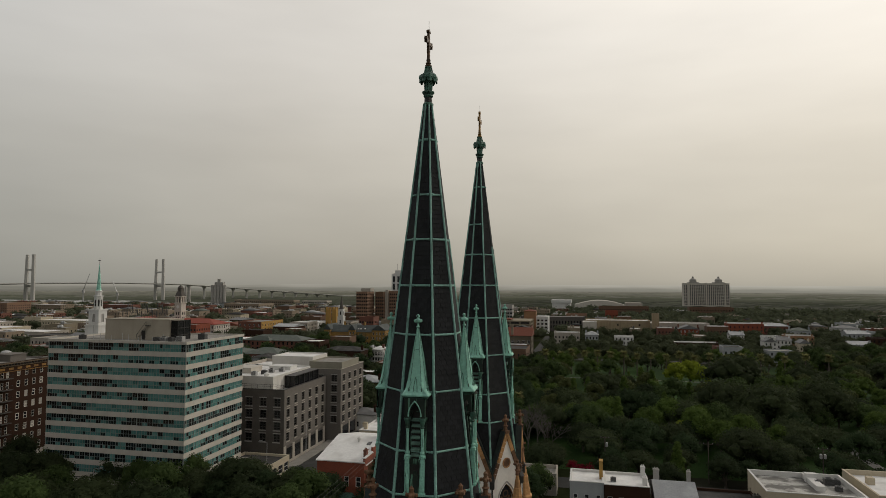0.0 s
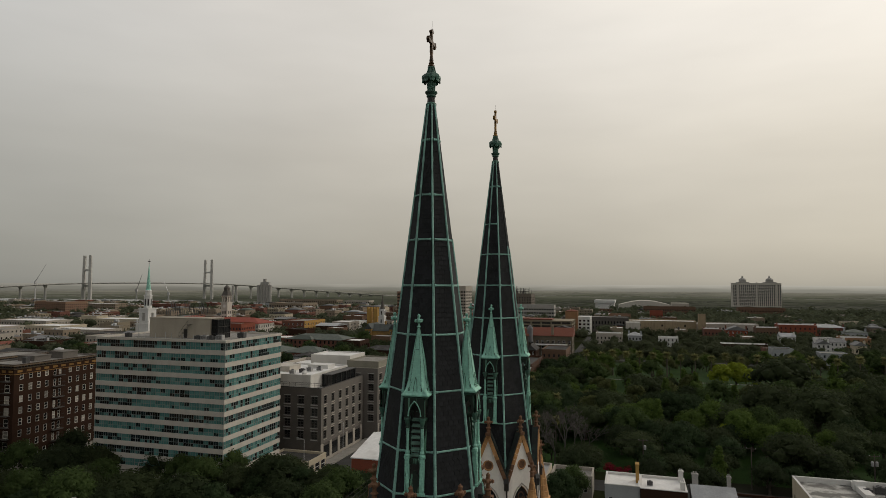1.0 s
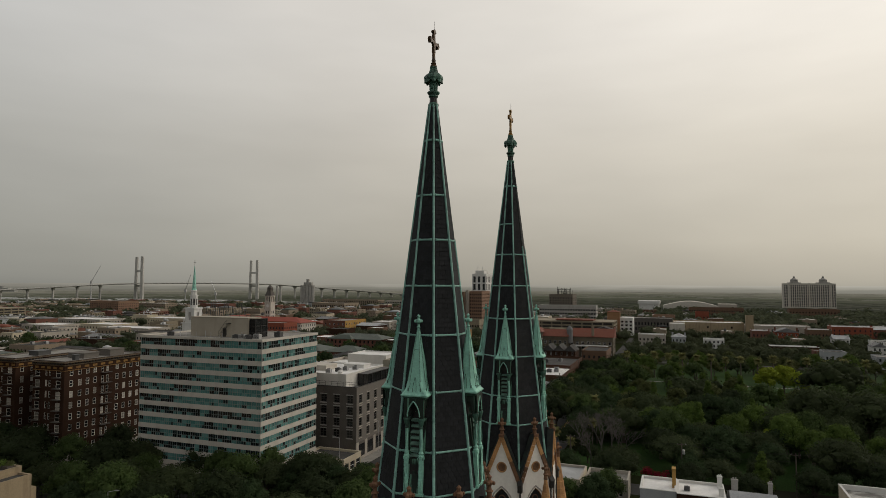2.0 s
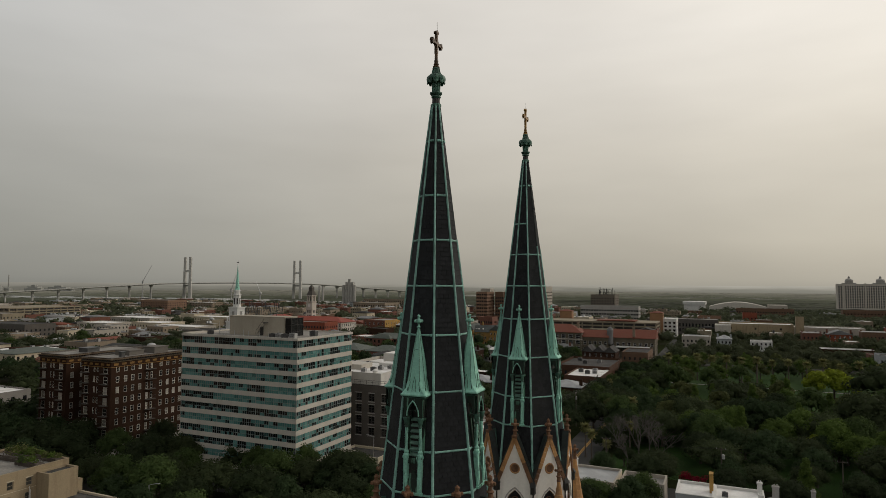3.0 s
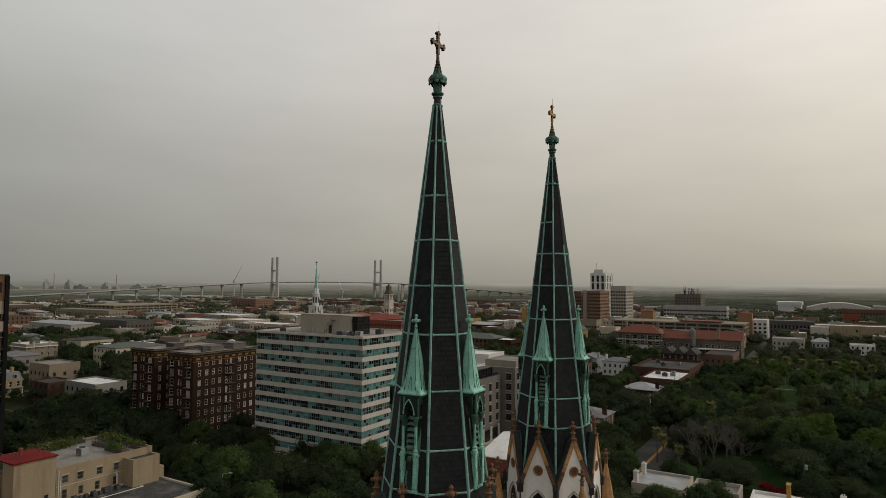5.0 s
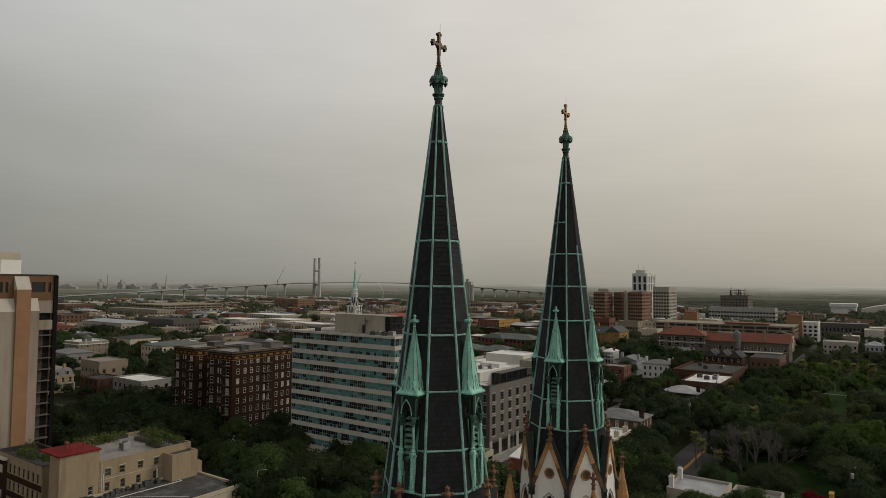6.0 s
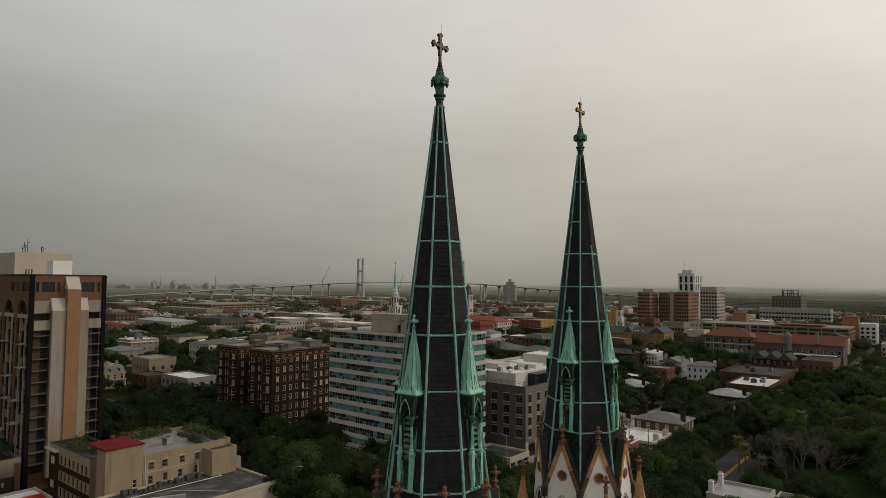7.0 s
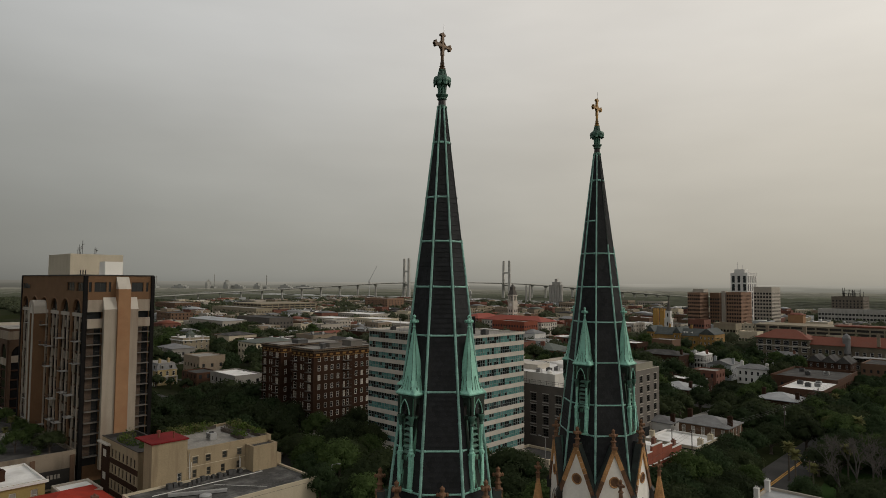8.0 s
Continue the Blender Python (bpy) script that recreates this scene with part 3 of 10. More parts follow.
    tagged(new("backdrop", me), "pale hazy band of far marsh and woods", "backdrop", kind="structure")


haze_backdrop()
WATER = mat("river_water", (0.10, 0.105, 0.10), 0.16, 0.1, 0.01, 0.05, 0.0, spec=0.6)
sheet("water", [(-2600, 1250), (-1750, 1330), (-1400, 1370), (-700, 1230), (0, 1190), (1500, 1120), (1500, 1250), (0, 1330), (-700, 1440), (-1350, 1600), (-1750, 1560), (-2600, 1420)], WATER, "broad grey river below the bridge", 0.05, "river")

sheet("lawn", [(-24, 176), (130, 176), (130, 420), (-24, 420)], GRASS, "dark green park lawn under old trees", 0.03, "lawn")
sheet("lawn", [(-140, 84), (-52, 84), (-52, 116), (-140, 116)], GRASS, "shaded green square under oaks", 0.03, "lawn")

for i, (u0, v0, u1, v1) in enumerate(((-39, 90, -28, 620), (-76, 112, -67, 700), (-146, 60, -127, 600), (-220, 150, -210, 700), (-300, 150, -290, 700),
                                       (-420, 120, -76.01, 127), (-67, 120, -39.01, 128), (-28, 160, 130, 168.5), (-67, 162, -39.01, 170), (-420, 268, -220.01, 278), (-127, 268, -76.01, 278), (-67, 258, -39.01, 268),
                                       (-28, 428, 220, 438), (-420, 398, -300.01, 408), (-127, 398, -76.01, 408))):
    sheet("road", [(u0, v0), (u1, v0), (u1, v1), (u0, v1)], ASPHALT, "worn grey asphalt town street", 0.04 + 0.004 * i, "street")
sheet("road_marking", [(-33.7, 120), (-33.4, 120), (-33.4, 400), (-33.7, 400)], PAINT_YELLOW, "worn yellow centre line on the street", 0.085, "road marking")
sheet("road_marking", [(-33.2, 120), (-32.9, 120), (-32.9, 400), (-33.2, 400)], PAINT_YELLOW, "worn yellow centre line on the street", 0.085, "road marking")
sheet("pavement", [(-27.9, 100), (-25.2, 100), (-25.2, 159.9), (-27.9, 159.9)], PAVING, "pale kerbed pavement beside the street", 0.16, "pavement", 0.15)
sheet("pavement", [(-42.2, 129), (-39.1, 129), (-39.1, 161), (-42.2, 161)], PAVING, "pale kerbed pavement beside the street", 0.16, "pavement", 0.15)
sheet("pavement", [(-79.6, 128), (-76.1, 128), (-76.1, 267), (-79.6, 267)], PAVING, "pale kerbed pavement beside the grey building", 0.16, "pavement", 0.15)
sheet("path", [(76, 170), (79, 170), (79, 250), (76, 250)], PAVING, "pale straight path through the park", 0.09, "path")
sheet("path", [(-20, 346), (120, 346), (120, 347.4), (-20, 347.4)], PAVING, "pale path through the park", 0.09, "path")

# ---- the church towers ----
S225, C225 = math.sin(radians(22.5)), math.cos(radians(22.5))
Z_TOP = 59.3
BANDS = (38.85, 40.93, 43.84, 46.70, 49.25, 51.70, 54.13, 57.2)


def RZ(z):
    return 0.222 + 0.1257 * (Z_TOP - z)


def rot(a):
    return Matrix.Rotation(radians(a), 4, "Z")


def chamfer_ring(h, c, z, cx=0.0, k=1.0):
    return [(cx + x * k, y, z) for x, y in ((h, -h + c), (h, h - c), (h - c, h), (-h + c, h), (-h, h - c), (-h, -h + c), (-h + c, -h), (h - c, -h))]


def arc(hw, zs, za, n=6):
    """Right half of a pointed arch, from the springing to the tip."""
    out = []
    for i in range(n + 1):
        t = i / n
        a = t * math.radians(62)
        y = 2 * hw * math.cos(a) - hw
        out.append((max(0.0, y), zs + (za - zs) * math.sin(a) / math.sin(math.radians(62))))
    out[-1] = (0.0, za)
    return out


def arch_wall(mb, x, y0, y1, z0, z1, hw, zb, zs, za, th=0.2):
    """A wall across x, from y0 to y1, with a pointed opening centred on y = 0."""
    def F(*p):
        mb.face([(x, y, z) for y, z in p])
        mb.face([(x - th, y, z) for y, z in reversed(p)])
    if zb > z0:
        F((y0, z0), (y1, z0), (y1, zb), (y0, zb))
    F((y0, zb), (-hw, zb), (-hw, zs), (y0, zs))
    F((hw, zb), (y1, zb), (y1, zs), (hw, zs))
    pts = arc(hw, zs, za)
    for (a, za_), (b, zb_) in zip(pts, pts[1:]):
        F((a, za_), (y1, za_), (y1, zb_), (b, zb_))
        F((y0, za_), (-a, za_), (-b, zb_), (y0, zb_))
    if z1 > za:
        F((y0, za), (y1, za), (y1, z1), (y0, z1))
    edge = [(hw, zb)] + pts
    for s in (1, -1):
        for (a, p), (b, q) in zip(edge, edge[1:]):
            mb.face(((x, s * a, p), (x, s * b, q), (x - th, s * b, q), (x - th, s * a, p)))


def sweep(pts, r, k=5):
    """One bent bar of radius r along the points."""
    mb = MB()
    pts = [Vector(p) for p in pts]
    for i, p in enumerate(pts):
        t = (pts[min(i + 1, len(pts) - 1)] - pts[max(i - 1, 0)]).normalized()
        ref = Vector((1, 0, 0)) if abs(t.x) < 0.8 else Vector((0, 1, 0))
        b = t.cross(ref).normalized()
        n = b.cross(t)
        mb.v.extend(tuple(p + (n * math.cos(2 * math.pi * j / k) + b * math.sin(2 * math.pi * j / k)) * r) for j in range(k))
    for i in range(len(pts) - 1):
        for j in range(k):
            c, d = i * k + j, i * k + (j + 1) % k
            mb.f.append((c, d, d + k, c + k))
    mb.f.append(tuple(reversed(range(k))))
    mb.f.append(tuple(range((len(pts) - 1) * k, len(pts) * k)))
    return mb


def lucarne(root, ang):
    m = rot(ang)
    X, DEEP = 2.04, 0.92            # axis of its roof, and depth of the roof against its width
    body = part("lucarne", MB().box(1.9, -0.56, 38.86, 2.76, 0.56, 38.98), COPPER, root, "green copper dormer with louvres and pointed roof", m=m)

    def slope(z, out=0.0):
        return RZ(z) * C225 + out

    def plank(mb, y0, y1, z0, z1, o0, o1):
        """A board lying along the spire's slope, from o0 to o1 proud of it."""
        mb.prism([(slope(z0, o0), y0, z0), (slope(z0, o1), y0, z0), (slope(z0, o1), y1, z0), (slope(z0, o0), y1, z0)],
                 [(slope(z1, o0), y0, z1), (slope(z1, o1), y0, z1), (slope(z1, o1), y1, z1), (slope(z1, o0), y1, z1)])
    # arched head: a front and two side walls, each with its pointed opening
    front = MB()
    arch_wall(front, 2.67, -0.52, 0.52, 42.62, 43.62, 0.27, 42.62, 42.76, 43.36, 0.12)
    head = part("arch", front, COPPER_STAINED, body, "stained copper arch under the dormer roof")
    for s in (-1, 1):
        w = MB()
        arch_wall(w, 0.0, -0.30, 0.30, 42.62, 43.62, 0.17, 42.62, 42.78, 43.28, 0.10)
        part("side_arch", w, COPPER_STAINED, head, m=Matrix.Translation((2.25, s * 0.52 if s > 0 else -0.52, 0)) @ Matrix.Rotation(s * math.pi / 2, 4, "Z"))
    for s in (-1, 1):
        pts = arc(0.33, 42.72, 43.48)
        part("hood_mould", sweep([(2.685, s * a, p) for a, p in pts], 0.032), COPPER, head)
        part("cusp", MB().tube((2.62, s * 0.26, 42.92), (2.62, s * 0.10, 42.98), 0.045, 0.03, 5), COPPER_STAINED, head)
    # Dark ceiling added for the shade inside the arched head.
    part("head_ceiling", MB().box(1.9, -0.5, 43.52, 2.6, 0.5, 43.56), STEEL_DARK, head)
    # Dark copper puts the crevice shade under the cornice into the colour.
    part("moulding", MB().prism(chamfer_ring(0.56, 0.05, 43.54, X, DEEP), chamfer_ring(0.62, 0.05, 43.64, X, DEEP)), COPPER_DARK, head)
    # Dark sheet along the slope stands in for shade behind the louvres.
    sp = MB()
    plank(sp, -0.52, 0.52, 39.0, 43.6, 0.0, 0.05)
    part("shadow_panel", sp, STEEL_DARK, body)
    # columns on tall panelled pedestals
    for s in (-1, 1):
        c = MB()
        x, y = 2.58, s * 0.385
        c.lathe([(0.14, 40.72), (0.16, 40.78), (0.11, 40.86), (0.13, 40.93), (0.082, 41.02), (0.074, 42.15)], 10, x, y)
        col = part("column", c, COPPER, body)
        part("capital", MB().lathe([(0.074, 42.12), (0.11, 42.17), (0.08, 42.24), (0.11, 42.32), (0.15, 42.50), (0.18, 42.56), (0.18, 42.64)], 10, x, y), COPPER_DARK, col)
        pd = MB().prism([(x - 0.12, y - 0.12, 38.98), (x + 0.12, y - 0.12, 38.98), (x + 0.12, y + 0.12, 38.98), (x - 0.12, y + 0.12, 38.98)], [(x - 0.11, y - 0.11, 40.66), (x + 0.11, y - 0.11, 40.66), (x + 0.11, y + 0.11, 40.66), (x - 0.11, y + 0.11, 40.66)])
        pd.box(x - 0.14, y - 0.14, 40.62, x + 0.14, y + 0.14, 40.73)
        pd.prism([(x + 0.12, y - 0.09, 39.05), (x + 0.12, y + 0.09, 39.05), (x + 0.12, y + 0.09, 39.7), (x + 0.12, y, 39.9), (x + 0.12, y - 0.09, 39.7)], [(x + 0.15, y - 0.07, 39.08), (x + 0.15, y + 0.07, 39.08), (x + 0.15, y + 0.07, 39.68), (x + 0.15, y, 39.84), (x + 0.15, y - 0.07, 39.68)])
        part("pedestal", pd, COPPER, col)
        # broad stained board and half column against the slope
        r = MB()
        plank(r, *sorted((s * 0.36, s * 0.53)), 40.75, 42.5, 0.05, 0.12)
        r.lathe([(0.10, 42.42), (0.155, 42.56), (0.155, 42.63)], 8, slope(42.5, 0.12), s * 0.45)
        part("half_column", r, COPPER_STAINED, body)
        ck = MB()
        plank(ck, *sorted((s * 0.225, s * 0.265)), 40.6, 42.9, 0.0, 0.18)
        part("cheek", ck, COPPER_STAINED, body)
    for i in range(7):
        z = 40.72 + i * 0.285
        lv = MB()
        a, b = slope(z + 0.13, 0.05), slope(z, 0.24)
        lv.prism([(a, -0.222, z + 0.10), (b, -0.222, z), (b + 0.01, -0.222, z + 0.05), (a, -0.222, z + 0.13)], [(a, 0.222, z + 0.10), (b, 0.222, z), (b + 0.01, 0.222, z + 0.05), (a, 0.222, z + 0.13)])
        part("louvre", lv, COPPER_LOUVRE, body)
    for hw_, z0, z1, o in ((0.265, 38.98, 39.62, 0.14), (0.19, 39.62, 39.86, 0.13), (0.09, 39.86, 40.02, 0.12), (0.265, 40.36, 40.62, 0.20)):
        ap = MB()
        plank(ap, -hw_, hw_, z0, z1, 0.06, o)
        part("panel", ap, COPPER_STAINED, body)
    # flared pyramid roof
    rf = MB()
    up = 0.20
    prof = ((0.60, 43.62, 0.08), (0.70, 43.70, 0.05), (0.715, 43.77, 0.05), (0.63, 43.86, 0.10), (0.545, 44.06, 0.30), (0.48, 44.42, 0.42), (0.05, 46.92 + up, 0.42))
    ev = MB()
    for i, ((h0, z0, c0), (h1, z1, c1)) in enumerate(zip(prof, prof[1:])):
        (ev if i == 0 else rf).prism(chamfer_ring(h0, h0 * c0, z0, X, DEEP), chamfer_ring(h1, h1 * c1, z1, X, DEEP))
    part("roof", rf, COPPER_ROOF, body)
    # Shadow below the eave slab is painted as dark copper.
    part("eave_moulding", ev, COPPER_DARK, body)
    for p, q in zip(chamfer_ring(0.484, 0.203, 44.42, X, DEEP), chamfer_ring(0.055, 0.023, 46.9 + up, X, DEEP)):
        part("seam", MB().tube(p, q, 0.015, 0.008, 4), COPPER_DARK, body)
    part("roll", MB().lathe([(0.215, 45.98), (0.236, 46.0), (0.212, 46.04)], 8, X, 0, radians(22.5)), COPPER_DARK, body)
    for i in range(4):
        a = i * math.pi / 2
        ca, sa = math.cos(a), math.sin(a)
        for off in (-0.33, 0.33):
            x, y = X + 0.565 * DEEP * ca - off * sa, 0.565 * sa + off * ca
            part("crocket", MB().lathe([(0.035, 43.92), (0.045, 44.0), (0.04, 44.07), (0.01, 44.12)], 6, x, y), COPPER_DARK, body)
        part("gablet", MB().prism([(X + 0.60 * DEEP * ca - o * sa, 0.60 * sa + o * ca, 43.90) for o in (-0.085, 0.085)] + [(X + 0.45 * DEEP * ca, 0.45 * sa, 43.90)],
                                  [(X + 0.45 * DEEP * ca - o * sa, 0.45 * sa + o * ca, 44.62) for o in (-0.01, 0.01)] + [(X + 0.40 * DEEP * ca, 0.40 * sa, 44.62)]), COPPER_ROOF, body)
        for e in (-1, 1):
            way = [(0.612, e * 0.10, 43.93), (0.545, e * 0.085, 44.2), (0.49, e * 0.05, 44.45), (0.468, 0.0, 44.66)]
            part("scroll", sweep([(X + r0 * DEEP * ca - o0 * sa, r0 * sa + o0 * ca, z0) for r0, o0, z0 in way], 0.014, 4), COPPER_DARK, body)
            o = e * 0.33
            part("stem", MB().tube((X + 0.555 * DEEP * ca - o * sa, 0.555 * sa + o * ca, 44.05), (X + 0.495 * DEEP * ca - o * 0.62 * sa, 0.495 * sa + o * 0.62 * ca, 44.42), 0.014, 0.008, 4), COPPER_DARK, body)
    fi = MB().lathe([(r, z + up) for r, z in ((0.06, 46.88), (0.10, 46.94), (0.055, 47.0), (0.055, 47.12), (0.13, 47.17), (0.16, 47.23), (0.15, 47.30), (0.07, 47.35), (0.06, 47.42), (0.095, 47.46), (0.09, 47.52), (0.0, 47.60))], 10, X)
    for i in range(4):
        a = i * math.pi / 2 + math.pi / 4
        fi.lathe([(0.0, 47.14 + up), (0.075, 47.2 + up), (0.07, 47.28 + up), (0.0, 47.34 + up)], 6, X + 0.17 * math.cos(a), 0.17 * math.sin(a))
    part("finial", fi, COPPER, body)


def stone_finial(mb, x, y, z, s=1.0):
    """A leafed terracotta knop."""
    mb.lathe([(0.16 * s, z), (0.13 * s, z + 0.3 * s), (0.22 * s, z + 0.38 * s), (0.12 * s, z + 0.46 * s), (0.11 * s, z + 0.66 * s), (0.2 * s, z + 0.74 * s), (0.21 * s, z + 0.86 * s), (0.1 * s, z + 0.94 * s),
              (0.11 * s, z + 1.02 * s), (0.13 * s, z + 1.12 * s), (0.0, z + 1.26 * s)], 8, x, y)
    for i in range(4):
        a = i * math.pi / 2
        mb.lathe([(0.0, z + 0.68 * s), (0.09 * s, z + 0.76 * s), (0.08 * s, z + 0.86 * s), (0.0, z + 0.92 * s)], 6, x + 0.24 * s * math.cos(a), y + 0.24 * s * math.sin(a))


SLATE_MESH = {}


def slate_piece(w, h, pointed):
    """Corners of one slate in its own plane (x across, y up the slope) with its lower edge lifted."""
    t = 0.022
    if pointed:
        low = [(-w / 2, h * 0.34), (-w * 0.2, 0.0), (w * 0.2, 0.0), (w / 2, h * 0.34)]
    else:
        low = [(-w / 2, 0.0), (w / 2, 0.0)]
    front = [(x, y, t + 0.014) for x, y in low] + [(w / 2, h, 0.012), (-w / 2, h, 0.012)]
    back = [(x, y, 0.0) for x, y, _ in front]
    return front, back


def slates(root, single_face):
    """Slate courses on the eight faces; one face's whole slates are pieces of their own."""
    rnd = random.Random(5)
    mb = MB()
    course, width = 0.25, 0.30
    slope = math.atan(0.1287 * C225)
    singles = 0
    for k in range(8):
        a = k * 45.0
        z, row = 33.95, 0
        while z < 58.8:
            hw = RZ(z + 0.2) * S225 - 0.075
            pointed = (44.4 < z < 45.9) or (39.2 < z < 40.5) or (55 < z < 56.2)
            x = -hw - (width / 2 if row % 2 else 0) - (2 * hw % width) * 0.25
            while x < hw:
                x0, x1 = max(x, -hw), min(x + width, hw)
                x += width
                if x1 - x0 < 0.05:
                    continue
                w = x1 - x0 - 0.012
                full = x1 - x0 > width - 0.01
                m = rot(a) @ Matrix.Translation((RZ(z) * C225 + 0.004, (x0 + x1) / 2, z)) @ Matrix.Rotation(-slope, 4, "Y") @ Matrix(((0, 0, 1, 0), (1, 0, 0, 0), (0, 1, 0, 0), (0, 0, 0, 1)))
                m = m @ Matrix.Rotation(rnd.uniform(-0.012, 0.012), 4, "Z")
                if k == single_face and full and 38.0 < z < 53.0 and singles < 296:
                    key = pointed
                    if key not in SLATE_MESH:
                        f, b = slate_piece(w, course * 1.25, pointed)
                        s = MB()
                        s.prism(b, f, False, True)
                        SLATE_MESH[key] = s.mesh("slate")
                        SLATE_MESH[key].materials.append(SLATE)
                    part("slate", SLATE_MESH[key], None, root, m=m)
                    singles += 1
                else:
                    f, b = slate_piece(w, course * 1.25, pointed)
                    n = len(mb.v)
                    mb.v.extend(tuple(m @ Vector(p)) for p in b)
                    mb.v.extend(tuple(m @ Vector(p)) for p in f)
                    c = len(f)
                    mb.f.append(tuple(n + c + i for i in range(c)))
                    for i in range(c - 1):
                        mb.f.append((n + i, n + i + 1, n + c + i + 1, n + c + i))
            z += course * math.cos(slope)
            row += 1
    ob = part("slate_cladding", mb, SLATE, root, "courses of dark grey slates")
    tagged(ob, kind="stuff")


def gable(root, ang):
    m = rot(ang)
    ap, zb, zt, hw = 3.30, 34.9, 38.25, 1.36
    mb = MB()
    th = 0.3

    def W(z):
        return hw * (zt - z) / (zt - zb)
    tri = [(ap, -W(zb), zb), (ap, W(zb), zb), (ap, 0, zt)]
    mb.prism([(x - th, y, z) for x, y, z in tri], tri)
    g = part("gable", mb, STUCCO, root, "steep white stucco gable with orange coping", m=m)
    for s in (-1, 1):
        d = Vector((0, -s * hw, zt - zb)).normalized()
        n = Vector((0, s * (zt - zb), hw)).normalized()
        for i in range(9):
            p = Vector((0, s * hw, zb)) + Vector((0, -s * hw, zt - zb)) * (i / 9) + d * 0.01
            q = Vector((0, s * hw, zb)) + Vector((0, -s * hw, zt - zb)) * ((i + 1) / 9) - d * 0.01
            c = MB().prism([Vector((ap + 0.12, 0, 0)) + p - n * 0.20, Vector((ap + 0.12, 0, 0)) + p + n * 0.08, Vector((ap - 0.36, 0, 0)) + p + n * 0.08, Vector((ap - 0.36, 0, 0)) + p - n * 0.20],
                    [Vector((ap + 0.12, 0, 0)) + q - n * 0.20, Vector((ap + 0.12, 0, 0)) + q + n * 0.08, Vector((ap - 0.36, 0, 0)) + q + n * 0.08, Vector((ap - 0.36, 0, 0)) + q - n * 0.20])
            part("coping_stone", c, TERRA if i > (2 if s > 0 else 1) + (int(ang) // 45 + (s > 0)) % 3 else TERRA_DARK, g)
        e = MB()
        b0, b1 = Vector((0, s * hw, zb)), Vector((0, 0, zt))
        e.prism([Vector((x, 0, 0)) + b0 + n * k for x, k in ((ap + 0.06, 0.085), (ap + 0.06, 0.19), (ap - 0.40, 0.19), (ap - 0.40, 0.085))], [Vector((x, 0, 0)) + b1 + n * k for x, k in ((ap + 0.06, 0.085), (ap + 0.06, 0.19), (ap - 0.40, 0.19), (ap - 0.40, 0.085))])
        part("flashing", e, LEAD, g, "dark weathered metal flashing")
        t = MB()
        t.prism([(ap - 0.36, s * hw, zb + 0.02), (ap - 0.36, 0, zt + 0.02), (2.0, 0, zt + 0.02)], [(ap - 0.36, s * (hw + 0.03), zb + 0.08), (ap - 0.36, s * 0.03, zt + 0.08), (2.0, s * 0.03, zt + 0.08)])
        part("gable_roof", t, COPPER_DARK if s > 0 else SLATE, g)
    r = sweep([(ap + 0.02, 0.34 * math.cos(2 * math.pi * i / 16), 35.9 + 0.34 * math.sin(2 * math.pi * i / 16)) for i in range(17)], 0.055)
    part("roundel", r, TERRA, g)
    q = MB()
    q.prism([(ap, 0.3 * math.cos(i * math.pi / 6), 35.9 + 0.3 * math.sin(i * math.pi / 6)) for i in range(12)], [(ap + 0.03, 0.3 * math.cos(i * math.pi / 6), 35.9 + 0.3 * math.sin(i * math.pi / 6)) for i in range(12)])
    for i in range(4):
        a = math.pi / 4 + i * math.pi / 2
        for j in range(8):
            b, e = 2 * math.pi * j / 8, 2 * math.pi * (j + 1) / 8
            cy, cz = 0.13 * math.cos(a), 35.9 + 0.13 * math.sin(a)
            q.tube((ap + 0.035, cy + 0.1 * math.cos(b), cz + 0.1 * math.sin(b)), (ap + 0.035, cy + 0.1 * math.cos(e), cz + 0.1 * math.sin(e)), 0.022, k=4)
    part("rosette", q, TERRA_DARK, g)
    f = MB().box(ap - 0.3, -0.2, zt - 0.15, ap + 0.16, 0.2, zt + 0.05)
    stone_finial(f, ap - 0.1, 0, zt, 1.0)
    part("finial", f, TERRA_DARK, g)
    # drum wall below, with its pointed window
    dw = MB()
    arch_wall(dw, ap, -hw - 0.02, hw + 0.02, 27.0, 34.9, 0.72, 28.0, 33.1, 34.35, 0.3)
    part("drum_wall", dw, STUCCO, g)
    # Dark sheet fills the window in place of its inner shade.
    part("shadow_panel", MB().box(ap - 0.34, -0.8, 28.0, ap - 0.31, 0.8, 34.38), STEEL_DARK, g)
    tr = MB()
    pts = arc(0.72, 33.1, 34.35)
    for s in (-1, 1):
        for (a, p), (b, e) in zip(pts, pts[1:]):
            tr.tube((ap - 0.12, s * a, p), (ap - 0.12, s * b, e), 0.06, k=5)
        tr.box(ap - 0.18, s * 0.72 - 0.05, 28.0, ap - 0.06, s * 0.72 + 0.05, 33.1)
        sub = arc(0.33, 32.7, 33.4)
        for t in (-1, 1):
            for (a, p), (b, e) in zip(sub, sub[1:]):
                tr.tube((ap - 0.12, s * 0.36 + t * a, p), (ap - 0.12, s * 0.36 + t * b, e), 0.04, k=5)
    tr.box(ap - 0.17, -0.05, 28.0, ap - 0.07, 0.05, 33.1)
    for j in range(10):
        b, e = 2 * math.pi * j / 10, 2 * math.pi * (j + 1) / 10
        tr.tube((ap - 0.12, 0.24 * math.cos(b), 33.6 + 0.24 * math.sin(b)), (ap - 0.12, 0.24 * math.cos(e), 33.6 + 0.24 * math.sin(e)), 0.04, k=5)
    part("tracery", tr, TERRA_DARK, g)
    pts = arc(0.84, 33.1, 34.52)
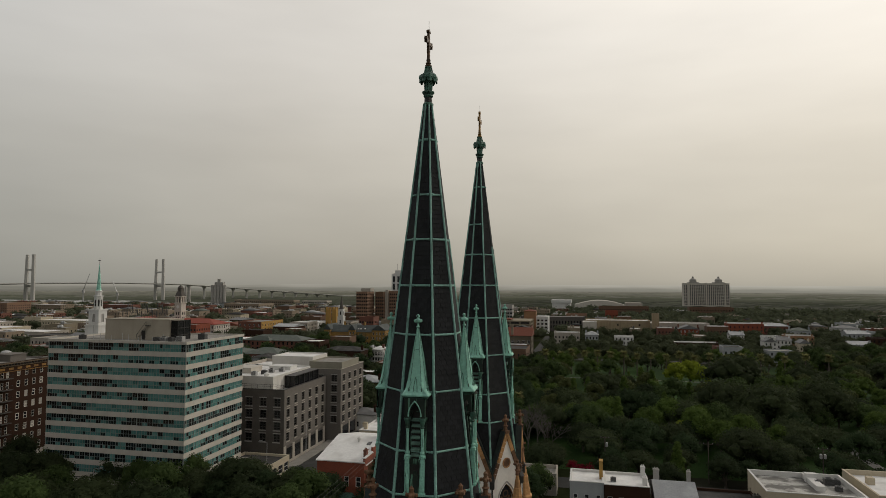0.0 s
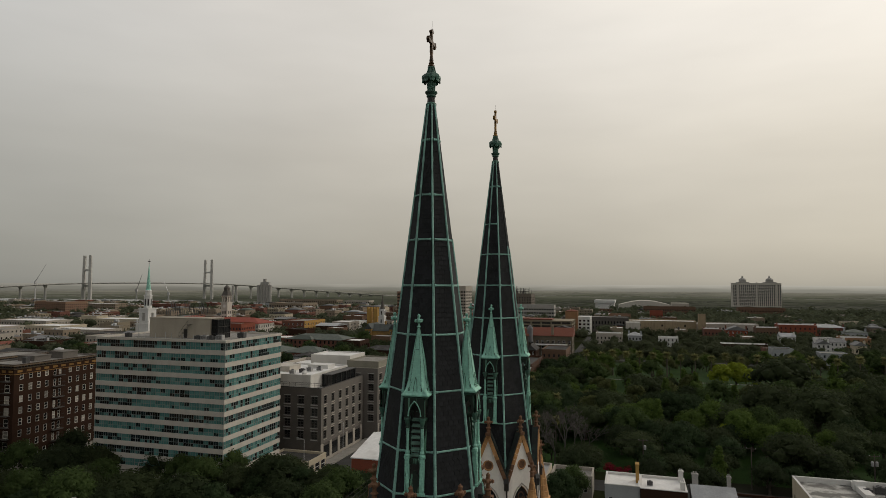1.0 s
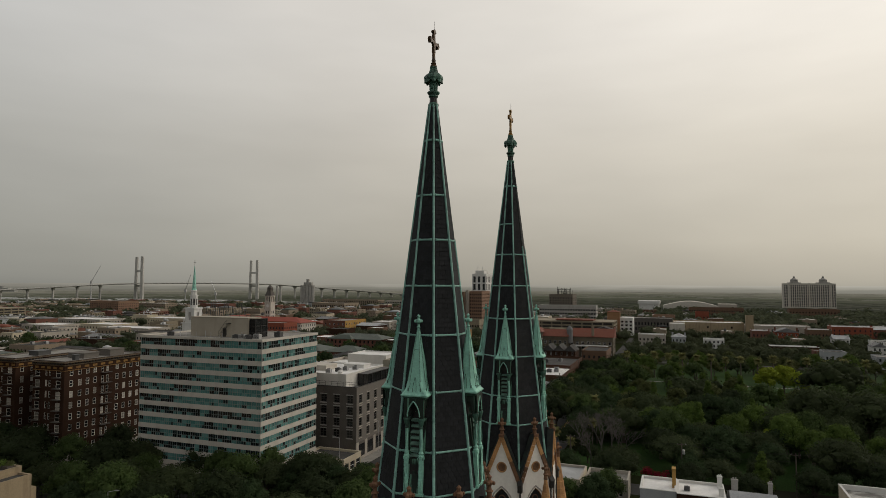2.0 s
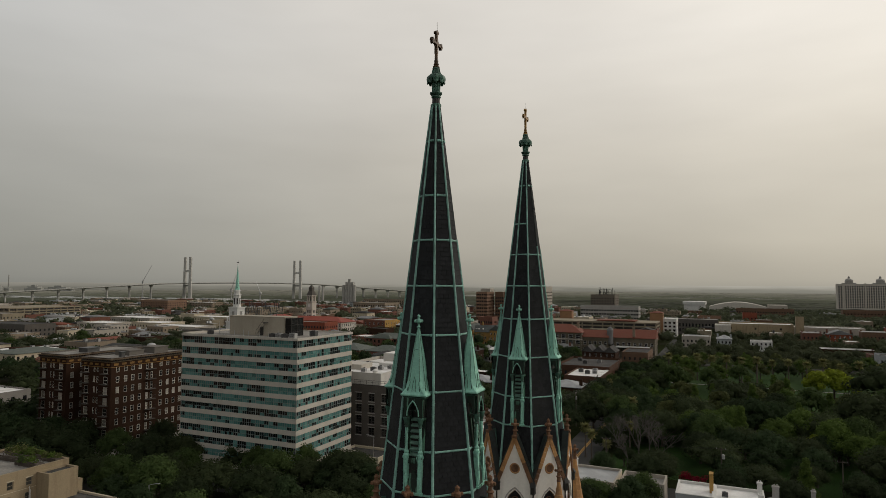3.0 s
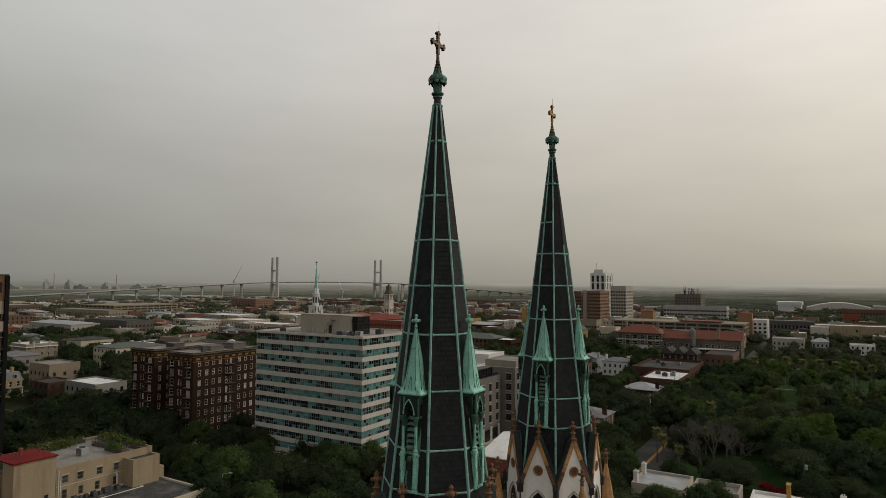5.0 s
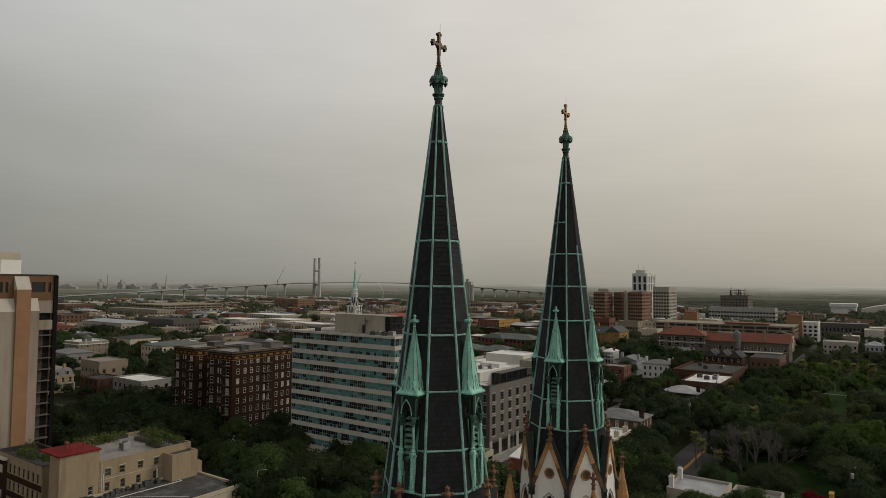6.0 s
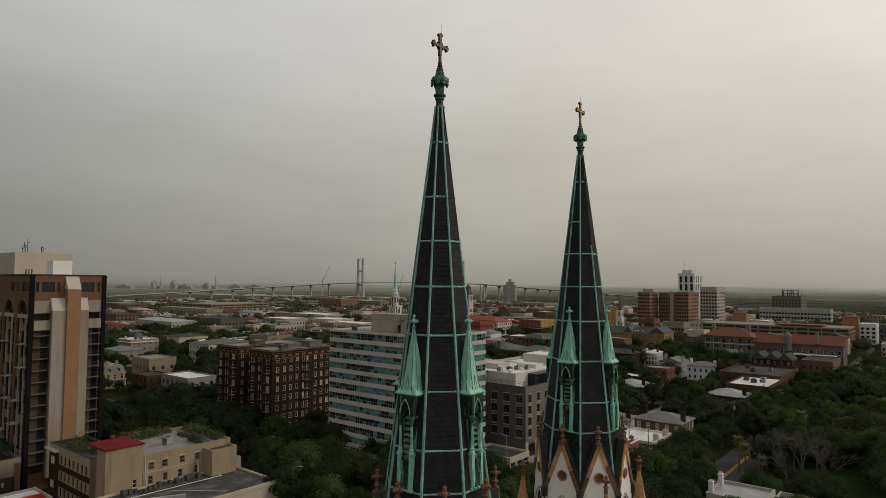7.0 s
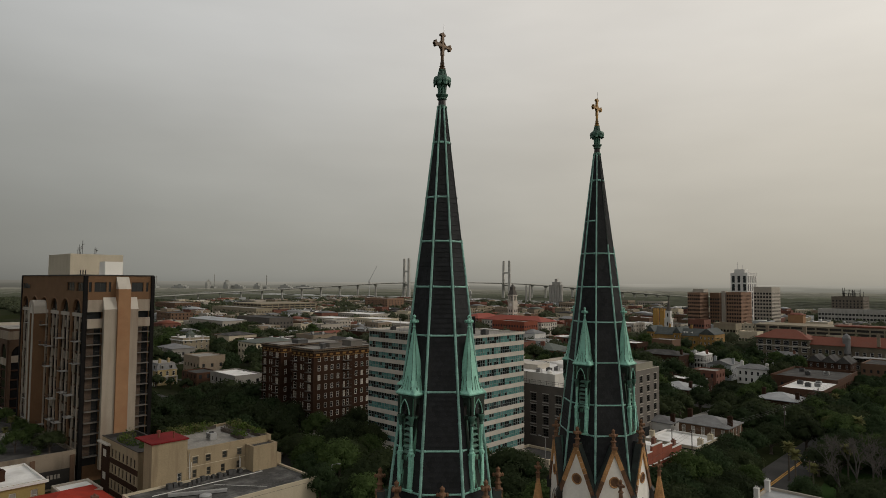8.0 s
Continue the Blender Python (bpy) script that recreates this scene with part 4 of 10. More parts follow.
    for s in (-1, 1):
        part("hood_mould", sweep([(ap + 0.02, s * a, p) for a, p in pts], 0.05), CONCRETE, g)
    # leader head in the valley
    vr = ap / C225
    va = radians(22.5)
    x, y = vr * math.cos(va), vr * math.sin(va)
    part("rain_leader", MB().box(x - 0.2, y - 0.16, 34.2, x + 0.22, y + 0.16, 34.75).tube((x + 0.02, y, 34.2), (x + 0.02, y, 27.0), 0.06).prism([(x - 0.25, y - 0.2, 34.75), (x + 0.3, y - 0.2, 34.75), (x + 0.3, y + 0.2, 34.75), (x - 0.25, y + 0.2, 34.75)],
         [(x - 0.5, y - 0.1, 35.4), (x - 0.1, y - 0.1, 35.4), (x - 0.1, y + 0.1, 35.4), (x - 0.5, y + 0.1, 35.4)]), STEEL_DARK, g)


def church_tower(name, x, y, single_face, gilt, label, turn, bare):
    """bare: the ribs whose copper roll has gone above a height, leaving thin dark lead."""
    root = new(name)
    root.matrix_basis = Matrix.Translation((x, y, 0)) @ Matrix.Rotation(GRID + radians(turn), 4, "Z")
    tagged(root, label, "church tower", "twin towers of the church")
    part("shaft", MB().box(-3.55, -3.55, 0, 3.55, 3.55, 27.0), STUCCO, root, "plain white stucco square tower shaft")
    oct0 = [(RZ(33.5) * math.cos(radians(22.5 + 45 * i)), RZ(33.5) * math.sin(radians(22.5 + 45 * i)), 33.5) for i in range(8)]
    oct1 = [(RZ(59.3) * math.cos(radians(22.5 + 45 * i)), RZ(59.3) * math.sin(radians(22.5 + 45 * i)), 59.3) for i in range(8)]
    part("spire_core", MB().prism(oct0, oct1), SLATE, root)
    for i in range(8):
        a = radians(22.5 + 45 * i)
        ca, sa = math.cos(a), math.sin(a)

        def rp(z, off=0.0):
            return (ca * (RZ(z) + off), sa * (RZ(z) + off), z)
        end = bare.get(i, 59.25)
        mb = MB().tube(rp(34.0, 0.02), rp(end, 0.02), 0.086, 0.086 - (end - 34.0) * 0.00143, 8)
        if i in bare:
            part("hip_flashing", MB().tube(rp(end + 0.01, 0.0), rp(59.25, 0.0), 0.04, 0.03, 6), LEAD, root, "thin dark lead hip where the copper roll is gone")
        for z in (36.4, 39.0, 41.9, 44.7, 47.6, 50.4, 53.2, 56.0):
            if z > end - 0.2:
                continue
            mb.tube(rp(z, 0.02), rp(z + 0.06, 0.02), 0.086 + 0.012 - (z - 34) * 0.0014, 0.096 - (z - 34) * 0.0014, 8)
        part("rib", mb, COPPER_RIB, root, smooth=False)
    for z in BANDS:
        for i in range(8):
            if z > bare.get((i + 1) % 8, 99) + 1 and z < 57:
                continue
            p, q = radians(22.5 + 45 * i), radians(67.5 + 45 * i)
            r = RZ(z) + 0.012
            P, Q = Vector((r * math.cos(p), r * math.sin(p), z)), Vector((r * math.cos(q), r * math.sin(q), z))
            d = (Q - P).normalized() * 0.09
            part("band", MB().tube(P + d, Q - d, 0.058, k=8).tube(P + d, P + d * 1.9, 0.075, k=8).tube(Q - d * 1.9, Q - d, 0.075, k=8), COPPER_RIB, root)
    for a in (0, 90, 180, 270):
        lucarne(root, a)
    for k in range(8):
        gable(root, k * 45.0)
    for a in (45, 135, 225, 315):
        c, s = 4.55 * math.cos(radians(a)), 4.55 * math.sin(radians(a))
        pn = MB().box(c - 0.62, s - 0.62, 20.0, c + 0.62, s + 0.62, 31.65)
        body = part("pinnacle", pn, STUCCO, root, "white corner turret with orange stone cone")
        cn = MB()
        prof = [(0.80, 31.65), (0.82, 31.85), (0.70, 31.95)]
        for i in range(7):
            z = 31.95 + i * 0.5
            r = 0.68 * (1 - (z - 31.95) / 3.9)
            prof += [(r, z), (r - 0.055, z + 0.44), (r - 0.085, z + 0.46)]
        prof += [(0.1, 35.45)]
        cn.lathe(prof, 8, c, s, radians(22.5))
        part("cone", cn, TERRA, body)
        f = MB()
        stone_finial(f, c, s, 35.3, 0.95)
        part("finial", f, TERRA_DARK, body)
    # crowning finial
    f = MB()
    f.lathe([(0.27, 59.16), (0.295, 59.24), (0.295, 59.30), (0.22, 59.36)], 16)
    part("collar", f, COPPER_DARK, root)
    part("neck", MB().lathe([(0.225, 59.34), (0.205, 59.74)], 8, turn=radians(22.5)), STEEL_DARK, root)
    part("neck_moulding", MB().lathe([(0.22, 59.66), (0.27, 59.72), (0.25, 59.79), (0.28, 59.83), (0.345, 59.92), (0.345, 59.98), (0.25, 60.01)], 16), COPPER_DARK, root)
    st = MB()
    for i in range(10):
        a = 2 * math.pi * i / 10
        st.tube((0.175 * math.cos(a), 0.175 * math.sin(a), 59.98), (0.205 * math.cos(a), 0.205 * math.sin(a), 60.56), 0.052, 0.066, 6)
    st.lathe([(0.18, 59.98), (0.21, 60.56)], 12)
    part("fluted_stem", st, COPPER_DARK, root)
    part("crown_core", MB().lathe([(0.24, 60.5), (0.40, 60.64), (0.42, 60.78), (0.35, 60.92), (0.27, 60.98)], 14), COPPER_DARK, root)
    for i in range(8):
        a = 2 * math.pi * (i + 0.5) / 8
        c, s = math.cos(a), math.sin(a)
        lf = MB()
        last = None
        for rr, z, hw, th in ((0.24, 60.98, 0.09, 0.04), (0.34, 60.96, 0.14, 0.06), (0.43, 60.86, 0.18, 0.08), (0.46, 60.72, 0.18, 0.08), (0.44, 60.60, 0.15, 0.07), (0.47, 60.50, 0.10, 0.05), (0.49, 60.46, 0.03, 0.03)):
            ring = [((rr + o) * c - w * hw * s, (rr + o) * s + w * hw * c, z + e) for o, w, e in ((th, 0, 0.02), (0.0, 1, 0.0), (-th, 0, -0.02), (0.0, -1, 0.0))]
            if last:
                lf.prism(last, ring)
            last = ring
        part("leaf", lf, COPPER_DARK, root, smooth=False)
    cap = MB().lathe([(0.26, 60.94), (0.255, 61.05), (0.19, 61.20), (0.18, 61.30), (0.21, 61.32), (0.21, 61.37), (0.14, 61.40)], 12)
    for i in range(8):
        a = 2 * math.pi * i / 8
        part("flute", MB().tube((0.25 * math.cos(a), 0.25 * math.sin(a), 60.98), (0.18 * math.cos(a), 0.18 * math.sin(a), 61.3), 0.05, 0.035, 6), COPPER_DARK, root)
    part("fluted_cap", cap, COPPER_DARK, root)
    g = GILT_BRIGHT if gilt else GILT
    cr = MB()
    cr.lathe([(0.13, 61.36), (0.19, 61.42), (0.19, 61.48), (0.12, 61.53), (0.16, 61.60), (0.11, 61.66), (0.125, 61.78), (0.095, 61.86), (0.088, 62.3)], 10)
    cr.prism([(-0.08, -0.09, 62.2), (0.08, -0.09, 62.2), (0.08, 0.09, 62.2), (-0.08, 0.09, 62.2)], [(-0.07, -0.08, 63.36), (0.07, -0.08, 63.36), (0.07, 0.08, 63.36), (-0.07, 0.08, 63.36)])
    cr.prism([(-0.07, -0.54, 62.69), (0.07, -0.54, 62.69), (0.07, -0.54, 62.85), (-0.07, -0.54, 62.85)], [(-0.07, 0.54, 62.69), (0.07, 0.54, 62.69), (0.07, 0.54, 62.85), (-0.07, 0.54, 62.85)])
    for i in range(14):
        a, b = 2 * math.pi * i / 14, 2 * math.pi * (i + 1) / 14
        cr.tube((0, 0.25 * math.cos(a), 62.77 + 0.25 * math.sin(a)), (0, 0.25 * math.cos(b), 62.77 + 0.25 * math.sin(b)), 0.052, k=6)
    for cy, cz, dy, dz in ((-0.58, 62.77, -1, 0), (0.58, 62.77, 1, 0), (0, 63.38, 0, 1)):
        for oy, oz in ((dy * 0.06, dz * 0.07), (dz * 0.11, dy * 0.11), (-dz * 0.11, -dy * 0.11)):
            cr.prism([(-0.085, cy + oy + 0.08 * math.cos(k * 0.785), cz + oz + 0.08 * math.sin(k * 0.785)) for k in range(8)], [(0.085, cy + oy + 0.08 * math.cos(k * 0.785), cz + oz + 0.08 * math.sin(k * 0.785)) for k in range(8)])
    part("cross", cr, g, root, "gilded cross with trefoil ends" if gilt else "tarnished gilded cross with trefoil ends")
    part("lightning_rod", MB().tube((0.0, 0.12, 63.3), (0.0, 0.12, 64.05), 0.012, k=4), METAL_GREY, root)
    slates(root, single_face)
    return root


church_tower("church_tower", 1.275, 35.08, 7, False, "dark slate octagonal spire with green copper ribs and dormers", 1.2, {0: 51.8})
church_tower("church_tower", 5.56, 51.61, -1, True, "slate spire above white gables with orange copings", 2.3, {0: 52.2, 7: 52.35})

# ---- large buildings ----


def glass_mix(name, source, tones=((0.0, (0.012, 0.022, 0.024)), (0.30, (0.070, 0.195, 0.182)), (0.20, (0.03, 0.065, 0.065)), (0.62, (0.088, 0.225, 0.21)), (0.86, (0.125, 0.275, 0.255)))):
    """Panes of which some are dark and some show a blind, by chance."""
    m = glass_mat(name, (0.06, 0.16, 0.15), 0.16, 0.0)
    nt = m.node_tree
    N, K = nt.nodes.new, nt.links.new
    s = N("ShaderNodeObjectInfo" if source in ("Random", "Both") else "ShaderNodeNewGeometry")
    r = N("ShaderNodeValToRGB")
    r.color_ramp.interpolation = "CONSTANT"
    e = r.color_ramp.elements
    for q, (p, c) in zip(e, tones):
        q.position, q.color = p, (*c, 1)
    for p, c in tones[2:]:
        q = e.new(p)
        q.color = (*c, 1)
    pick = s.outputs["Random" if source == "Both" else source]
    if source == "Both":
        g, add, fr = N("ShaderNodeNewGeometry"), N("ShaderNodeMath"), N("ShaderNodeMath")
        fr.operation = "FRACT"
        K(pick, add.inputs[0])
        K(g.outputs["Random Per Island"], add.inputs[1])
        K(add.outputs[0], fr.inputs[0])
        pick = fr.outputs[0]
    K(pick, r.inputs[0])
    K(r.outputs[0], nt.nodes["Principled BSDF"].inputs["Base Color"])
    return m


PANE_MIX = glass_mix("pane_some_with_blind", "Random", ((0.0, (0.015, 0.016, 0.017)), (0.50, (0.20, 0.19, 0.165)), (0.66, (0.46, 0.43, 0.38)), (0.88, (0.05, 0.05, 0.048))))
TEALS = ((0.0, (0.012, 0.024, 0.026)), (0.13, (0.06, 0.16, 0.15)), (0.22, (0.078, 0.205, 0.192)), (0.58, (0.095, 0.235, 0.22)), (0.80, (0.125, 0.275, 0.255)))
DIMS = ((0.0, (0.006, 0.010, 0.012)), (0.52, (0.014, 0.026, 0.030)), (0.68, (0.04, 0.09, 0.088)), (0.84, (0.09, 0.2, 0.19)))
PANE_TEAL = glass_mix("teal_office_pane", "Both", TEALS)
PANE_TEAL_MANY = glass_mix("teal_office_panes", "Random Per Island", TEALS)
PANE_DIM = glass_mix("dim_office_pane", "Both", DIMS)
PANE_DIM_MANY = glass_mix("dim_office_panes", "Random Per Island", DIMS)


WINDOW_BAR = mat("dull_window_bar", (0.21, 0.24, 0.225), 0.5, 0.1, 1.0, 5.0, 0.0)


PENT_TAN = mat("stained_tan_render", (0.37, 0.33, 0.265), 0.9, 0.12, 0.25, 4.0, 0.12, stain=(0.27, 0.235, 0.185), stain_amt=0.5, stain_scale=0.35, streak=True)


def office_tower():
    W, D, H = 37.5, 24.5, 36.0
    root = thing("office_tower", -125.5, 128.5, 0, "eleven-storey office slab with cream bands and teal glass", "office building")
    pitch, gl = 2.84, 1.72
    part("core", MB().box(0.5, 0.5, 0, W - 0.5, D - 0.5, H - 0.6), DARK_TRIM, root)
    part("roof", MB().box(0.2, 0.2, H - 0.6, W - 0.2, D - 0.2, H - 0.35), ROOF_GREY, root, "stained grey flat roof")
    pane_mesh = []
    for glass in (PANE_TEAL, PANE_DIM):
        pm = MB().box(0.03, 0.0, 0.02, 0.67, 0.03, gl * 0.44).box(0.71, 0.0, 0.02, 1.36, 0.03, gl * 0.44).box(0.03, 0.0, gl * 0.46, 0.67, 0.03, gl - 0.02).box(0.71, 0.0, gl * 0.46, 1.36, 0.03, gl - 0.02).mesh("pane")
        pm.materials.append(glass)
        pane_mesh.append(pm)
    rnd = random.Random(14)

    def runs(n, row):
        """Which panes of a floor are dark, in runs."""
        share = (0.5, 0.32, 0.35, 0.5, 0.28, 0.35, 0.95, 0.3, 0.6, 0.3, 0.2)[row]
        out, now = [], rnd.random() < share
        for _ in range(n):
            if rnd.random() < 0.42:
                now = rnd.random() < share
            out.append(now)
        return out
    fa = MB()
    fa.box(-0.12, -0.12, H - 0.58, W + 0.12, 0.25, H + 0.05)
    fa.box(-0.12, D - 0.25, H - 0.58, W + 0.12, D + 0.12, H + 0.05)
    fa.box(-0.12, 0.25, H - 0.58, 0.25, D - 0.25, H + 0.05)
    fa.box(W - 0.25, 0.25, H - 0.58, W + 0.12, D - 0.25, H + 0.05)
    part("fascia", fa, CREAM_CONC, root)
    for i in range(11):
        zt = H - 0.58 - i * pitch
        zb = zt - gl
        s = MB().box(0.0, 0.0, zb - (pitch - gl), W, D, zb)
        part("spandrel", s, CREAM_CONC, root, "cream concrete floor band")
        dark = runs(27, i)
        for k in range(27):
            part("pane", pane_mesh[dark[k]], None, root, m=Matrix.Translation((0.05 + k * 1.385, 0.22, zb)))
        g, gd = MB(), MB()
        n = 26
        for side in range(2):
            dark = runs(n, i)
            for k in range(n):
                y0 = 0.1 + (D - 0.2) * k / n
                x = W - 0.25 if side else 0.22
                for zz0, zz1 in ((0.02, gl * 0.42), (gl * 0.45, gl - 0.02)):
                    (gd if dark[k] else g).box(x, y0 + 0.03, zb + zz0, x + 0.03, y0 + (D - 0.2) / n - 0.03, zb + zz1)
        tagged(part("glazing", g, PANE_TEAL_MANY, root), kind="stuff")
        tagged(part("glazing", gd, PANE_DIM_MANY, root), kind="stuff")
        m = MB()
        for k in range(28):
            x = 0.05 + k * 1.385
            m.box(x - 0.03, 0.15, zb, x + 0.03, 0.26, zt)
            if k < 27:
                m.box(x + 0.672, 0.17, zb, x + 0.713, 0.24, zt)
            if k % 9 == 0:
                m.box(x - 0.09, 0.13, zb, x + 0.09, 0.26, zt)
        m.box(0.05, 0.17, zb + gl * 0.43, W - 0.05, 0.215, zb + gl * 0.47)
        for k in range(n + 1):
            y = 0.1 + (D - 0.2) * k / n
            m.box(W - 0.25, y - 0.04, zb, W - 0.14, y + 0.04, zt)
        m.box(W - 0.24, 0.1, zb + gl * 0.42, W - 0.17, D - 0.1, zb + gl * 0.46)
        part("mullion", m, WINDOW_BAR, root)
    zb = H - 0.58 - 11 * pitch
    part("canopy", MB().box(-1.2, -2.2, zb - 0.75, W + 1.6, D + 0.5, zb - 0.35), CREAM_CONC, root, "thin concrete canopy round the ground floor")
    lobby = MB()
    for k in range(14):
        lobby.box(0.6 + k * 2.65, 0.3, 0.1, 3.1 + k * 2.65, 0.4, zb - 0.8)
    part("shopfront", lobby, GLASS_DARK, root)
    for x in (2, 10, 18, 26, 35):
        part("column", MB().box(x - 0.2, -1.4, 0, x + 0.2, -1.0, zb - 0.76), WHITE_PAINT, root)
    # rooftop
    p = MB().box(9.8, 7, H - 0.35, 28.0, 12.4, H + 4.5).box(9.7, 6.9, H + 4.5, 28.1, 12.5, H + 4.65)
    ph = part("penthouse", p, PENT_TAN, root, "blank pale rooftop plant room")
    part("door", MB().box(20.2, 6.9, H - 0.3, 21.2, 6.99, H + 1.9), DARK_TRIM, ph)
    st = MB()
    for i in range(9):
        st.box(19.4 + i * 0.28, 6.2, H + i * 0.35, 19.65 + i * 0.28, 6.9, H + 0.06 + i * 0.35)
    st.tube((19.4, 6.2, H + 0.9), (22.0, 6.2, H + 4.1), 0.04).tube((19.4, 6.2, H), (19.4, 6.2, H + 0.9), 0.04).tube((22.0, 6.2, H + 0.2), (22.0, 6.2, H + 4.1), 0.04)
    st.box(21.7, 6.1, H + 3.1, 22.9, 6.79, H + 3.2)
    part("stair", st, STEEL_DARK, ph)
    part("glass_box", MB().box(28.15, 7.4, H - 0.35, 29.9, 12.2, H + 4.3), GLASS_BLACK, root, "dark glazed lift lobby on the roof")
    fr = MB()
    for x, y in ((28.2, 7.35), (29.95, 7.35), (29.95, 9.8), (29.95, 12.25)):
        fr.box(x - 0.06, y - 0.06, H - 0.35, x + 0.06, y + 0.06, H + 4.45)
    for z in (0.8, 2.5, 4.3):
        fr.box(28.14, 7.28, H + z, 30.05, 7.38, H + z + 0.12)
        fr.box(29.92, 7.38, H + z, 30.05, 12.3, H + z + 0.12)
    part("steel_frame", fr, STEEL_DARK, root)
    for k in range(9):
        x, z = 11.2 + k * 1.45, H + 4.6 + (k * 5 % 3) * 0.9
        rack = MB().tube((x, 12.0, H + 4.6), (x, 12.0, z + 2.2), 0.07, k=5).tube((x - 0.6, 12.0, z + 1.0), (x + 0.6, 12.0, z + 1.0), 0.05, k=4).tube((x, 12.0, z), (x + 0.7, 12.3, H + 4.6), 0.05, k=4)
        rack.box(x - 0.72, 11.9, z + 0.4, x - 0.5, 12.0, z + 2.0).box(x + 0.5, 11.9, z + 0.3, x + 0.72, 12.0, z + 1.8)
        part("antenna", rack, METAL_DARK, ph, "dark panel antenna on a pole")
    an = MB()
    rnd = random.Random(3)
    for i in range(16):
        x, y = rnd.uniform(2, 36), rnd.uniform(2, 22)
        if 10 < x < 32 and 6 < y < 21:
            y = 3.0
        h = rnd.uniform(0.5, 1.5)
        an.tube((x, y, H - 0.35), (x, y, H + h), 0.06, k=5)
    an.tube((9, 4, H - 0.35), (9, 4, H + 3.2), 0.05, k=5)
    an.tube((10, 15, H - 0.35), (10, 15, H + 3.4), 0.05, k=5)
    tagged(part("vent_pipe", an, METAL_GREY, root), kind="stuff")
    return root


office_tower()
for k, (u, v, s) in enumerate(((-98, 131.5, 1.0), (-96.3, 131.8, 1.1), (-94.6, 132.0, 1.0), (-92.7, 133, 1.2), (-120, 133, 1.0), (-117, 148, 1.2), (-91.5, 140, 1.3))):
    roof_unit(u, v, 35.65, s, k % 2 == 0)
G_LOW = thing("low_annex", -89, 147, 0, "low flat-roofed annex with pale fascia beside the slab", "building")
block(G_LOW, 13, 9.5, 3.8, CREAM, {"+u": grid_holes(9.5, 3, 2.4, [0.8], 2.2)}, parapet=0.5, roof=ROOF_DARK)


def balcony(parent, x, y, z, w, d, along, rail_h=1.0, m=None):
    """A slab with an iron rail, out from a wall face."""
    ax, ay = along
    nx, ny = ay, -ax

    def P(a, b, c):
        return (x + ax * a + nx * b, y + ay * a + ny * b, c)
    s = MB().prism([P(0, 0, z - 0.16), P(w, 0, z - 0.16), P(w, d, z - 0.16), P(0, d, z - 0.16)], [P(0, 0, z), P(w, 0, z), P(w, d, z), P(0, d, z)])
    b = part("balcony", s, m or CONCRETE, parent)
    r = MB()
    r.tube(P(0, d - 0.05, z + rail_h), P(w, d - 0.05, z + rail_h), 0.035, k=4)
    for e in (0.03, w - 0.03):
        r.tube(P(e, 0, z + rail_h), P(e, d - 0.05, z + rail_h), 0.035, k=4)
    n = max(3, int(w / 0.3))
    for i in range(n + 1):
        r.tube(P(w * i / n, d - 0.05, z), P(w * i / n, d - 0.05, z + rail_h), 0.018, k=3)
    tagged(part("railing", r, STEEL_DARK, b), kind="stuff")
    return b


COPPER_BROWN = mat("brown_cornice_paint", (0.12, 0.085, 0.05), 0.8, 0.2, 0.5, 5.0, 0.1, stain=(0.07, 0.05, 0.035), stain_amt=0.5)
SASH_WORN = mat("worn_sash_paint", (0.60, 0.57, 0.51), 0.7, 0.2, 0.8, 5.0, 0.0, rnd=0.35)
GOLD_FRIEZE = mat("gilded_ornament", (0.26, 0.14, 0.035), 0.8, 0.3, 0.8, 6.0, 0.1, stain=(0.12, 0.06, 0.03), stain_amt=0.6, stain_scale=0.5)


